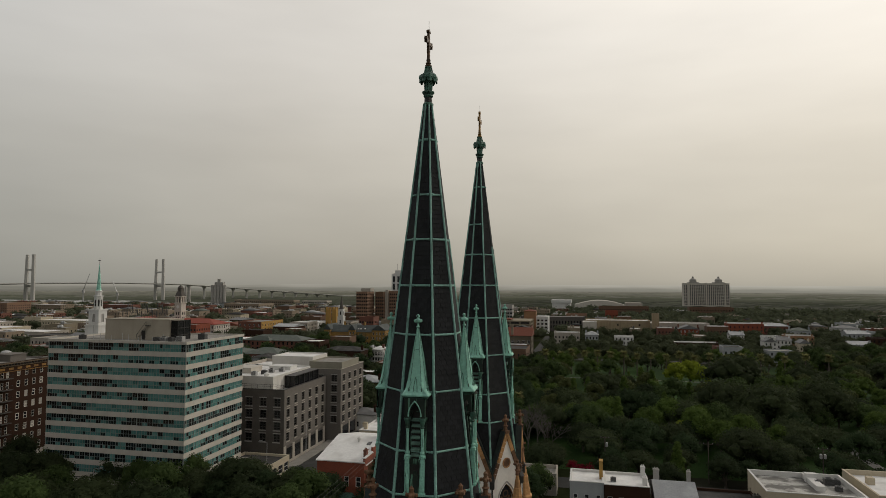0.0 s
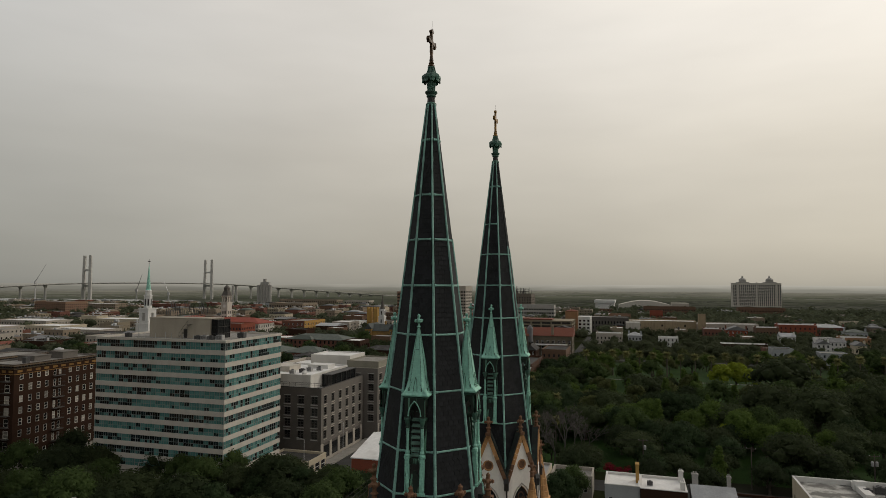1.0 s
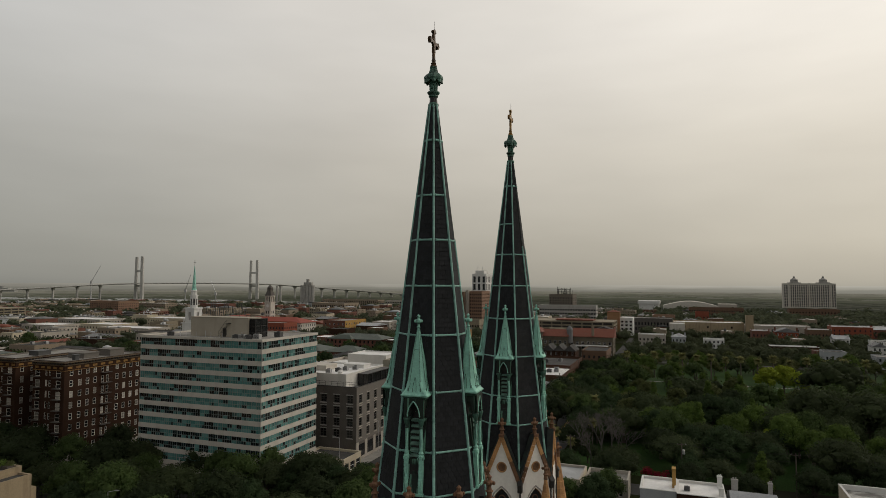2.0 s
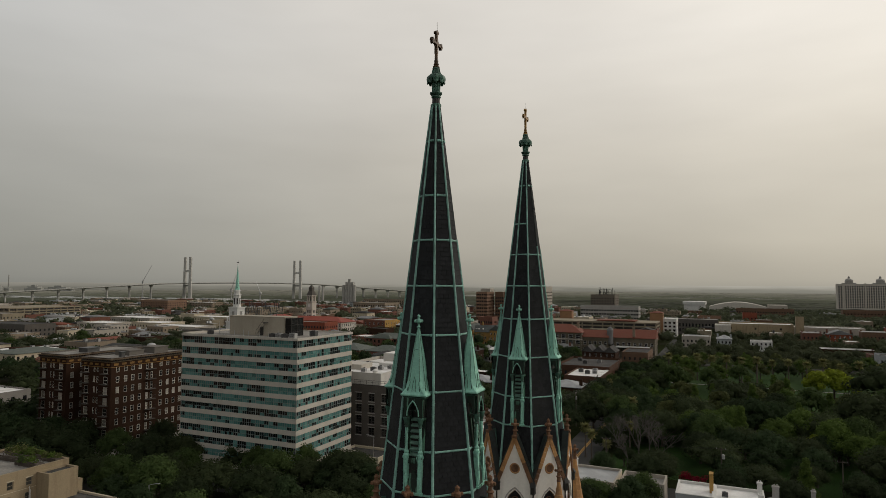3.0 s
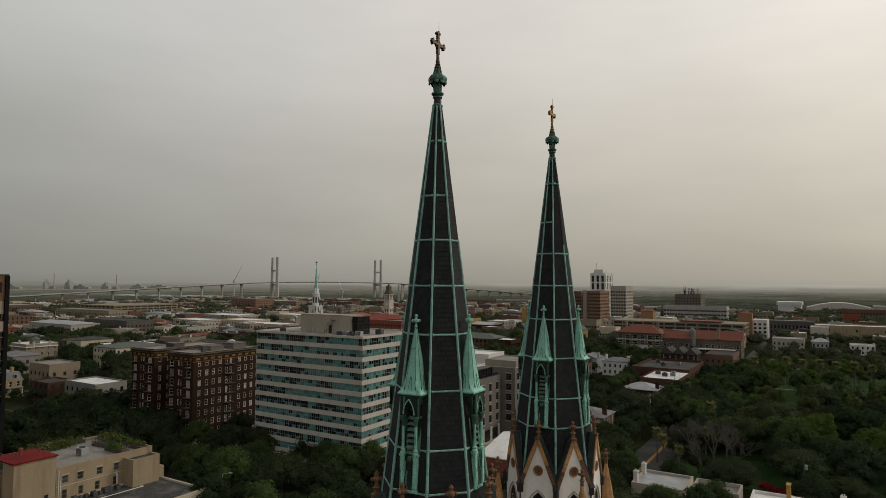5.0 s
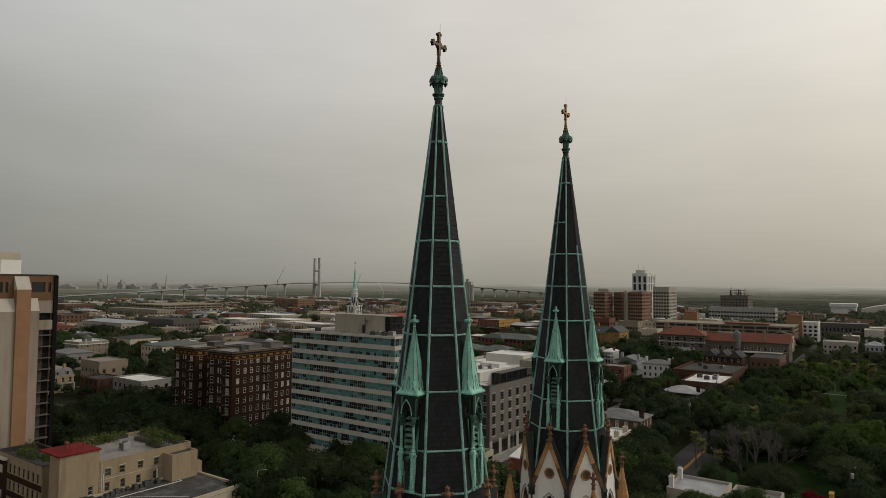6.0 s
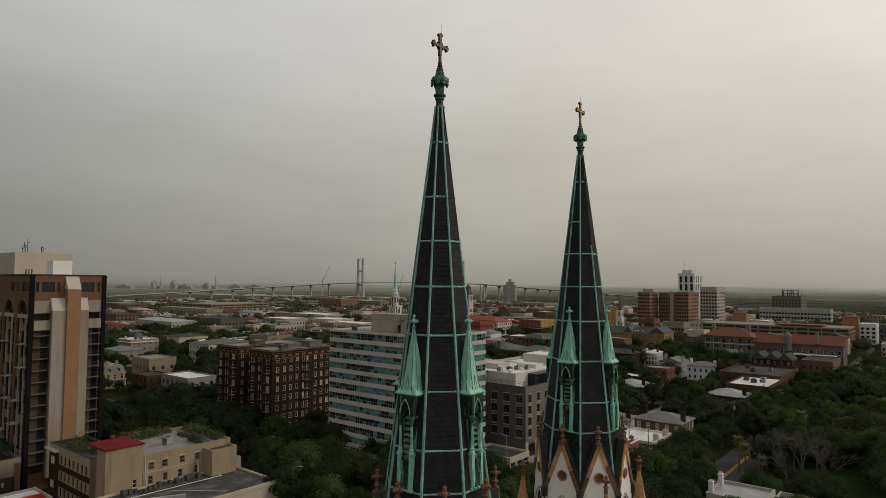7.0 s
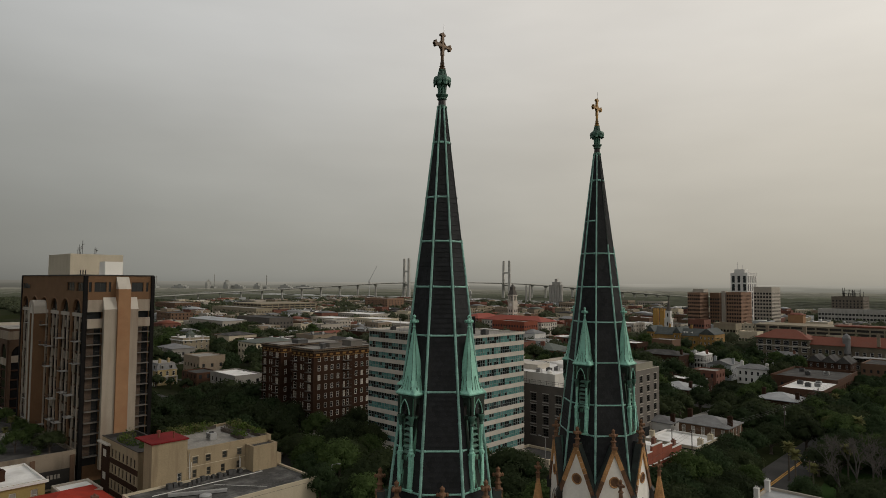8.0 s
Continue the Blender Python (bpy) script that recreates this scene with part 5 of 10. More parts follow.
def brown_hotel():
    root = thing("apartment_house", -178, 126, 0, "dark brown brick apartment house with gilded frieze", "apartment building")
    rows = [3.6 + i * 2.92 for i in range(8)]

    def wing(x, y, w, d, front, right, left=()):
        holes = {"-v": [h for z in rows for h in front(z)], "+u": [h for z in rows for h in right(z)], "-u": [h for z in rows for h in (left(z) if left else [])]}
        block(root, w, d, 28.0, BRICK_DARK, holes, frame=SASH_WORN, glass=PANE_MIX, parapet=0.25, roof=ROOF_GREY, x=x, y=y, cap=GREY_BRICK, depth=0.12)
        for z0, z1, o, m, nm in ((25.9, 27.1, 0.06, BRICK_DARK, "frieze"), (27.1, 27.4, 0.3, COPPER_BROWN, "moulding"), (27.85, 28.1, 0.6, COPPER_BROWN, "cornice"), (25.70, 25.86, 0.14, GOLD_FRIEZE, "string_course"), (3.0, 3.35, 0.15, CREAM_CONC, "string_course")):
            b = MB()
            b.box(x - o, y - o, z0, x + w + o, y - 0.002, z1)
            b.box(x + w + 0.002, y - 0.002, z0, x + w + o, y + d, z1)
            part(nm, b, m, root)
        k = 0.8
        while k < w - 0.5:
            part("frieze_block", MB().box(x + k, y - 0.12, 26.2, x + k + 1.3, y - 0.062, 26.8), GOLD_FRIEZE, root, "gilded ornament block")
            k += 2.3
        k = 0.8
        while k < d - 0.5:
            part("frieze_block", MB().box(x + w + 0.062, y + k, 26.2, x + w + 0.12, y + k + 1.4, 26.8), GOLD_FRIEZE, root, "gilded ornament block")
            k += 2.6
        br = MB()
        k = 0.3
        while k < w:
            br.box(x + k, y - 0.65, 27.4, x + k + 0.25, y - 0.3, 27.85)
            k += 0.9
        k = 0.3
        while k < d:
            br.box(x + w + 0.3, y + k, 27.4, x + w + 0.65, y + k + 0.25, 27.85)
            k += 0.9
        tagged(part("bracket", br, DARK_TRIM, root), kind="stuff")

    def front2(z):
        return [(0.9, z, 2.6, z + 2.0), (4.7, z + 0.3, 5.4, z + 2.0), (6.0, z + 0.3, 6.7, z + 2.0), (8.7, z, 10.4, z + 2.0)]

    def right2(z):
        return [(x, z + 0.3, x + 1.05, z + 2.0) for x in (1.6, 4.2, 6.6, 9.0)] + [(11.6, z + 0.1, 12.4, z + 2.0), (13.2, z + 0.1, 14.0, z + 2.0)] + [(x, z + 0.3, x + 1.05, z + 2.0) for x in (16.4, 18.9, 21.3, 23.7)]

    def front1(z):
        return [(0.9, z, 2.6, z + 2.0), (4.6, z + 0.3, 5.3, z + 2.0), (5.9, z + 0.3, 6.6, z + 2.0), (8.5, z, 10.2, z + 2.0)]

    def right1(z):
        return [(1.4, z + 0.3, 2.4, z + 2.0), (4.4, z + 0.3, 5.4, z + 2.0)]
    wing(-2.0, 0.5, 11.6, 26, front1, right1)
    wing(17.2, 0, 11.8, 26.5, front2, right2)
    block(root, 7.6, 18, 27.6, BRICK_DARK, {"-v": [(x, z + 0.3, x + 0.9, z + 2.0) for z in rows for x in (1.4, 5.2)]}, frame=SASH_WORN, glass=PANE_MIX, parapet=0.3, roof=ROOF_DARK, x=9.6, y=8)
    for z in rows:
        for x, y, w in ((17.7, 0.0, 2.6), (25.5, 0.0, 2.6), (-1.5, 0.5, 2.6), (6.1, 0.5, 2.6)):
            balcony(root, x, y, z, w, 1.1, (1, 0), m=CHARCOAL)
        balcony(root, 29.0, 11.3, z, 3.2, 1.0, (0, 1), m=CHARCOAL)
    part("base_course", MB().box(28.99, -0.14, 0, 29.14, 26.4, 3.0).box(17.2, -0.14, 0, 28.98, -0.002, 3.0), CREAM_CONC, root, "pale stone ground floor")
    for x, y, w, d, h, m in ((19, 9, 6, 5, 1.3, GREY_BRICK), (3, 9, 4, 4, 1.2, METAL_DARK), (21, 17, 5, 5, 1.7, GREY_BRICK), (25.5, 5, 1.2, 1.2, 1.4, METAL_DARK), (24, 20, 1.2, 1.2, 1.6, METAL_DARK)):
        part("roof_hut", MB().box(x, y, 27.7, x + w, y + d, 28.0 + h).box(x - 0.2, y - 0.2, 28.0 + h, x + w + 0.2, y + d + 0.2, 28.2 + h), m, root)
    part("water_tank", MB().lathe([(1.3, 28.0), (1.3, 29.8), (1.1, 30.1), (0.2, 30.4)], 16, 19.0, 22), METAL_GREY, root)


brown_hotel()


PIER_CONC = mat("weathered_pier_concrete", (0.33, 0.285, 0.23), 0.88, 0.12, 0.2, 4.0, 0.12, stain=(0.20, 0.15, 0.11), stain_amt=0.75, stain_scale=0.25, streak=True)


BAY_BRICK = mat("bay_brick", (0.095, 0.066, 0.048), 0.9, 0.2, 0.3, 5.0, 0.1)
PENT_CREAM = mat("cream_plant_room", (0.47, 0.415, 0.32), 0.85, 0.08, 0.25, 4.0, 0.1, stain=(0.36, 0.31, 0.24), stain_amt=0.35, stain_scale=0.5, streak=True)


PANE_BAY = glass_mix("hotel_pane_some_with_curtain", "Random Per Island", ((0.0, (0.014, 0.015, 0.016)), (0.45, (0.05, 0.048, 0.044)), (0.70, (0.16, 0.145, 0.12)), (0.88, (0.26, 0.24, 0.20))))


def tall_hotel():
    W, D, H = 57.0, 16.4, 50.6
    root = thing("hotel_tower", -211.0, 61.75, 0, "fifteen-storey brown brick hotel with arches and balconies", "hotel")
    part("core", MB().box(0.8, 1.2, 0, W - 1.3, D - 0.4, 44.3), HOTEL_BRICK, root)
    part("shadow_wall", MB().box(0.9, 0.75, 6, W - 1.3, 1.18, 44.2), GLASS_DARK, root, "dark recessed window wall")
    # crown storey: brick, with arches cut into the long side
    top = MB()
    zc = 44.6
    holes = [(42.8, 46.7, 49.4, 49.0), (50.4, 46.7, 56.0, 49.0)]
    facade(top, (0, 0), (1, 0), W, zc, H, holes, 0.3)
    sh = [(0.8, 46.6, 1.5, 49.0), (2.1, 46.6, 4.9, 49.0), (5.4, 46.6, 6.0, 49.0), (10.9, 46.6, 13.9, 49.0), (14.6, 46.6, 15.2, 49.0)]
    facade(top, (W, 0), (0, 1), D, zc, H, sh, 0.3)
    facade(top, (W, D), (-1, 0), W, zc, H, [], 0.3)
    facade(top, (0, D), (0, -1), D, zc, H, [], 0.3)
    part("crown_wall", top, HOTEL_BRICK, root, "brown brick top storeys")
    for h in holes:
        put_window(root, (0, 0), (1, 0), h, 0.3, HOTEL_BRICK, GLASS_BLACK, (5, 1))
    for h in sh:
        put_window(root, (W, 0), (0, 1), h, 0.3, STEEL_DARK, GLASS_DARK, (2, 1))
    part("roof", MB().box(0.3, 0.3, H - 0.8, W - 0.3, D - 0.3, H - 0.5), ROOF_GREY, root)
    part("roof_edge", MB().box(-0.15, -0.15, H, W + 0.15, 0.35, H + 0.3).box(-0.15, D - 0.35, H, W + 0.15, D + 0.15, H + 0.3).box(W - 0.35, 0.35, H, W + 0.15, D - 0.35, H + 0.3).box(-0.15, 0.35, H, 0.35, D - 0.35, H + 0.3), DARK_TRIM, root)
    for x, y in ((W - 0.75, -0.25), (W - 0.5, D - 0.6), (-0.2, -0.2)):
        part("corner_column", MB().box(x, y, 0, x + 0.95, y + 0.85, H + 0.02), BLACK_TRIM, root)
    # arches of the long side, each a brick ring over a bay
    for i in range(6):
        cx = W - (5.25 + 9.3 * i)
        a = MB()
        R, zs = 3.3, 41.35
        for s in range(12):
            t0, t1 = math.pi * s / 12, math.pi * (s + 1) / 12
            p = [(R * math.cos(t), zs + R * math.sin(t)) for t in (t0, t1)]
            a.prism([(cx + p[0][0], -0.02, p[0][1]), (cx + p[0][0], 0.75, p[0][1]), (cx + p[0][0], 0.75, zc + 0.05), (cx + p[0][0], -0.02, zc + 0.05)],
                    [(cx + p[1][0], -0.02, p[1][1]), (cx + p[1][0], 0.75, p[1][1]), (cx + p[1][0], 0.75, zc + 0.05), (cx + p[1][0], -0.02, zc + 0.05)])
        for e in (-1, 1):
            x0, x1 = cx + e * R, cx + e * 4.65
            a.box(min(x0, x1), -0.02, zs - 1.2, max(x0, x1), 0.75, zc + 0.05)
            a.box(min(cx + e * 4.05, x1), -0.02, 4.0, max(cx + e * 4.05, x1), 0.75, zs - 1.2)
        b = part("arch_bay", a, HOTEL_BRICK, root)
        part("arch_ring", ring_arc(cx, zs, R), HOTEL_BRICK, b)
        part("arch_glass", MB().box(cx - R, 0.5, zs - 0.5, cx + R, 0.74, zs + R), GLASS_BLACK, b)
        for dx in (-0.12, 0.12):
            part("glazing_bar", MB().box(cx + dx * 9 - 0.05, 0.42, zs, cx + dx * 9 + 0.05, 0.5, zs + 3.0), STEEL_DARK, b)
        for dx in (-1.7, 1.7):
            part("fin", MB().box(cx + dx - 0.2, 0.0, 4.0, cx + dx + 0.2, 0.5, 40.4), FIN_CONC, b, "stained concrete vertical fin")
        part("transom", MB().box(cx - 3.9, -0.02, 40.4, cx + 3.9, 0.5, 41.3), CONC_PALE, b)
        for k in range(12):
            z = 7.2 + 2.72 * k
            part("floor_band", MB().box(cx - 4.04, 0.24, z - 0.4, cx + 4.04, 0.5, z), BRICK_DARK, b)
        pv = MB()
        for k in range(13):
            for dx in (-3.62, -2.0, -0.8, 0.8, 2.0, 3.62):
                pv.box(cx + dx - 0.38, 0.3, 7.3 + 2.72 * k, cx + dx + 0.38, 0.55, 9.2 + 2.72 * k)
        part("bay_back", MB().box(cx - 4.04, 0.5, 4.0, cx + 4.04, 0.745, 40.4), BLACK_TRIM, b)
        tagged(part("glazing", pv, PANE_BAY, b), kind="stuff")
        for k in range(12):
            z = 7.2 + 2.72 * k
            if (2 * k + i) % 5 < 2 and i < 5:
                balcony(b, cx - 3.6 if (k + i) % 2 else cx + 0.4, 0.2, z, 3.2, 1.7, (1, 0), m=CONCRETE)
    # rounded cream fin
    cx = W - 34.0
    f = MB()
    cap = MB().box(cx - 2.32, -2.9, 40.2, cx + 2.32, 0.2, 41.6)
    f.box(cx - 2.3, -2.9, 4.0, cx - 0.9, 0.2, 40.2)
    f.box(cx + 0.9, -2.9, 4.0, cx + 2.3, 0.2, 40.2)
    for s in range(10):
        t0, t1 = math.pi * s / 10, math.pi * (s + 1) / 10
        cap.prism([(cx + 2.32 * math.cos(t0), -2.9, 41.6 + 2.3 * math.sin(t0)), (cx + 2.32 * math.cos(t1), -2.9, 41.6 + 2.3 * math.sin(t1)), (cx, -2.9, 41.6)],
                  [(cx + 2.32 * math.cos(t0), 0.2, 41.6 + 2.3 * math.sin(t0)), (cx + 2.32 * math.cos(t1), 0.2, 41.6 + 2.3 * math.sin(t1)), (cx, 0.2, 41.6)])
    part("barrel_cap", cap, CREAM_CONC, root, "rounded cream concrete cap")
    part("barrel_fin", f, HOTEL_BRICK, root, "tall brick fin with a rounded head")
    fe = MB().box(cx - 2.32, -3.05, 4.0, cx - 1.1, -2.88, 41.6).box(cx + 1.1, -3.05, 4.0, cx + 2.32, -2.88, 41.6)
    for s in range(10):
        t0, t1 = math.pi * s / 10, math.pi * (s + 1) / 10
        fe.prism([(cx + r * math.cos(a), -3.05, 41.6 + r * math.sin(a)) for r, a in ((1.1, t0), (2.32, t0), (2.32, t1), (1.1, t1))], [(cx + r * math.cos(a), -2.88, 41.6 + r * math.sin(a)) for r, a in ((1.1, t0), (2.32, t0), (2.32, t1), (1.1, t1))])
    part("fin_edge", fe, CONC_PALE, root)
    part("fin_infill", MB().box(cx - 0.9, -2.2, 4.0, cx + 0.9, 0.2, 40.2), BRICK_DARK, root)
    # short side: piers with sloping caps, and balconies
    def pier(y0, y1, out, z1, rise, m, nm):
        b = MB()
        b.prism([(W, y0, 3.0), (W + out, y0, 3.0), (W + out, y1, 3.0), (W, y1, 3.0)], [(W, y0, z1), (W + out, y0, z1), (W + out, y1, z1), (W, y1, z1)])
        p = part("pier", b, m, root, nm)
        c = MB().prism([(W, y0 - 0.02, z1), (W + out + 0.02, y0 - 0.02, z1), (W, y0 - 0.02, z1 + rise)], [(W, y1 + 0.02, z1), (W + out + 0.02, y1 + 0.02, z1), (W, y1 + 0.02, z1 + rise)])
        part("sloping_cap", c, CREAM_CONC, p)
        return p
    pier(7.2, 10.2, 1.8, 47.3, 3.1, BRICK_ORANGE, "orange-tan brick pier")
    pier(4.2, 7.19, 1.3, 42.2, 3.0, PIER_CONC, "pale concrete pier")
    pier(10.21, 12.3, 1.3, 42.2, 3.0, PIER_CONC, "pale concrete pier")
    for y0, y1 in ((0.7, 4.15), (12.35, 15.7)):
        part("spandrel", MB().box(W - 0.6, y0, 37.6, W + 0.25, y1, 39.9), PIER_CONC, root)
        part("spandrel", MB().box(W - 0.6, y0, 41.6, W + 0.02, y1, 44.6), PIER_CONC, root)
        part("bay_glass", MB().box(W - 1.25, y0, 4.0, W - 1.2, y1, 44.0), GLASS_DARK, root)
        for k in range(12):
            z = 6.4 + 2.72 * k
            balcony(root, W - 1.2, y0, z, y1 - y0, 1.6, (0, 1), m=GREY_BRICK)
        for k in range(12):
            z = 6.4 + 2.72 * k
            part("bay_wall", MB().box(W - 1.19, y0, z, W - 1.0, y0 + (y1 - y0) * 0.55, z + 2.4), BAY_BRICK, root)
    # rooftop
    part("penthouse", MB().box(20.0, 1.6, H - 0.5, 39.3, 15.0, H + 6.0), PENT_CREAM, root, "blank cream rooftop plant room")
    part("cooling_box", MB().box(W - 6.8, 5.3, H - 0.5, W - 2.8, 9.6, H + 3.7), WHITE_SASH, root, "white cooling tower box")
    an = MB()
    for x, h in ((27, 2.2), (28.3, 3.2), (29.5, 2.6), (30.8, 4.2), (41, 1.8), (42, 1.2)):
        an.tube((x, 7, H + 6.0), (x + 0.2, 7, H + 6.0 + h), 0.07, k=5)
        an.tube((x - 0.7, 7, H + 5.9 + h * 0.7), (x + 0.8, 7.3, H + 6.2 + h * 0.7), 0.06, k=4)
    tagged(part("antenna", an, STEEL_DARK, root), kind="stuff")
    pp = MB()
    for x in (44.5, 46.5, 48.5):
        pp.tube((x, 2.6, H - 0.5), (x, 2.6, H + 1.6), 0.14, k=8)
    part("vent_pipe", pp, STEEL_DARK, root)
    sg = MB()
    for k in range(6):
        sg.box(W - 55.2 + k * 1.25, -0.12, 47.0, W - 54.3 + k * 1.25, -0.03, 48.5 if k in (0, 2, 3) else 48.1)
    part("sign", sg, STEEL_DARK, root, "plain dark bars of a wall sign")


def ring_arc(cx, zs, R):
    return sweep([(cx + (R + 0.1) * math.cos(math.pi * i / 14), -0.03, zs + (R + 0.1) * math.sin(math.pi * i / 14)) for i in range(15)], 0.22, 4)


tall_hotel()
PODIUM_WALL = mat("tan_podium_wall", (0.25, 0.205, 0.155), 0.9, 0.15, 0.3, 4.0, 0.15, stain=(0.10, 0.075, 0.055), stain_amt=0.6, stain_scale=0.4, streak=True)
# Darker copy of the hotel brick, with shade put into the colour.
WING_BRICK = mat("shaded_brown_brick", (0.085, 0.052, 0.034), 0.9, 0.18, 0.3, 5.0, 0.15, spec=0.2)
HW = thing("hotel_wing", -262, 62, 0, "lower brown brick hotel wing with round arches", "hotel")
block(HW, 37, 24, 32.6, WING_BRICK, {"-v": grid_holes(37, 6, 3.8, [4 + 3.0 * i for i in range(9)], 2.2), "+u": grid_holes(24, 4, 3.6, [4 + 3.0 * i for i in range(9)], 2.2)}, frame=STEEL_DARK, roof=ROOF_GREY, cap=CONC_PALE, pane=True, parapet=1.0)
part("parapet_band", MB().box(-0.45, -0.45, 30.2, 37.45, -0.01, 32.8).box(37.01, -0.01, 30.2, 37.45, 24.2, 32.8), PODIUM_WALL, HW, "pale stained concrete parapet band")


def wing_arch(c, half, R, zs, P):
    """A brick bay with a round head over dark glass, out from a wall; P puts along, out, up into place."""
    a = MB()
    for s in range(10):
        t0, t1 = math.pi * s / 10, math.pi * (s + 1) / 10
        ends = [[P(c + R * math.cos(t), 0.02, zs + R * 1.25 * math.sin(t)), P(c + R * math.cos(t), 0.4, zs + R * 1.25 * math.sin(t)), P(c + R * math.cos(t), 0.4, 30.19), P(c + R * math.cos(t), 0.02, 30.19)] for t in (t0, t1)]
        a.prism(ends[0], ends[1])
    for e in (-1, 1):
        a.prism([P(c + e * R, 0.02, 3), P(c + e * half, 0.02, 3), P(c + e * half, 0.4, 3), P(c + e * R, 0.4, 3)], [P(c + e * R, 0.02, 30.19), P(c + e * half, 0.02, 30.19), P(c + e * half, 0.4, 30.19), P(c + e * R, 0.4, 30.19)])
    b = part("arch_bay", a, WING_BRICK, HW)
    part("glass", MB().prism([P(c - R, 0.02, 3), P(c + R, 0.02, 3), P(c + R, 0.08, 3), P(c - R, 0.08, 3)], [P(c - R, 0.02, 30), P(c + R, 0.02, 30), P(c + R, 0.08, 30), P(c - R, 0.08, 30)]), GLASS_BLACK, b)
    for z in (5, 8, 11, 14, 17, 20, 23):
        part("floor_band", MB().prism([P(c - R, 0.08, z), P(c + R, 0.08, z), P(c + R, 0.25, z), P(c - R, 0.25, z)], [P(c - R, 0.08, z + 0.5), P(c + R, 0.08, z + 0.5), P(c + R, 0.25, z + 0.5), P(c - R, 0.25, z + 0.5)]), BRICK_DARK, b)
    part("sill_band", MB().prism([P(c - R, 0.08, zs - 2.4), P(c + R, 0.08, zs - 2.4), P(c + R, 0.36, zs - 2.4), P(c - R, 0.36, zs - 2.4)], [P(c - R, 0.08, zs - 0.2), P(c + R, 0.08, zs - 0.2), P(c + R, 0.36, zs - 0.2), P(c - R, 0.36, zs - 0.2)]), PIER_CONC, b)


for i in range(4):
    wing_arch(3.0 + 6.0 * i, 3.0, 2.3, 25.2, lambda a, o, z: (37 + o, a, z))
    wing_arch(4.6 + 9.2 * i, 4.6, 3.6, 24.2, lambda a, o, z: (a, -o, z))
RED_SLAB = mat("crimson_roof_paint", (0.17, 0.016, 0.017), 0.75, 0.2, 0.4, 5.0, 0.1, stain=(0.09, 0.014, 0.014), stain_amt=0.6, spec=0.08)
RED_PAINT = mat("red_painted_metal", (0.30, 0.035, 0.022), 0.75, 0.15, 0.4, 5.0, 0.1, stain=(0.22, 0.03, 0.02), stain_amt=0.5, spec=0.08)
PD = thing("hotel_podium", -235, 18, 0, "concrete podium deck with garden in front of the hotel", "podium")
block(PD, 81, 43, 7.6, PODIUM_WALL, {}, parapet=0.9, roof=ROOF_DARK, cap=PODIUM_WALL)
# Dark sheet on the solid wall stands in for the shaded underpass.
part("dark_opening", MB().box(81.01, 6, 0.5, 81.06, 42, 4.6), DARK_TRIM, PD)
for y in (4, 14, 24, 34, 42.3):
    part("column", MB().box(81.07, y - 0.5, 0, 81.3, y + 0.5, 7.6), BRICK_BROWN, PD)
sgn = MB()
for k in range(4):
    sgn.box(81.08, 37.0 + k * 0.75, 2.6, 81.14, 37.5 + k * 0.75, 3.6)
part("sign", sgn, CONC_PALE, PD, "plain pale bars of a wall sign")
HUT = thing("garden_hut", -191, 49, 7.6, "small white pool hut with grey hip roof", "hut")
block(HUT, 9, 6, 2.3, WHITE_PAINT, {"-v": grid_holes(9, 3, 1.2, [0.5], 1.4)}, roof=ROOF_DARK, roof_kind="hip", rise=1.6)


TAN_TRIM = mat("tan_window_trim", (0.22, 0.18, 0.13), 0.7, 0.1, 0.5, 5.0, 0.0)
GLASS_WORN = glass_mat("dusty_glass", (0.035, 0.036, 0.032), 0.3, 0.6)


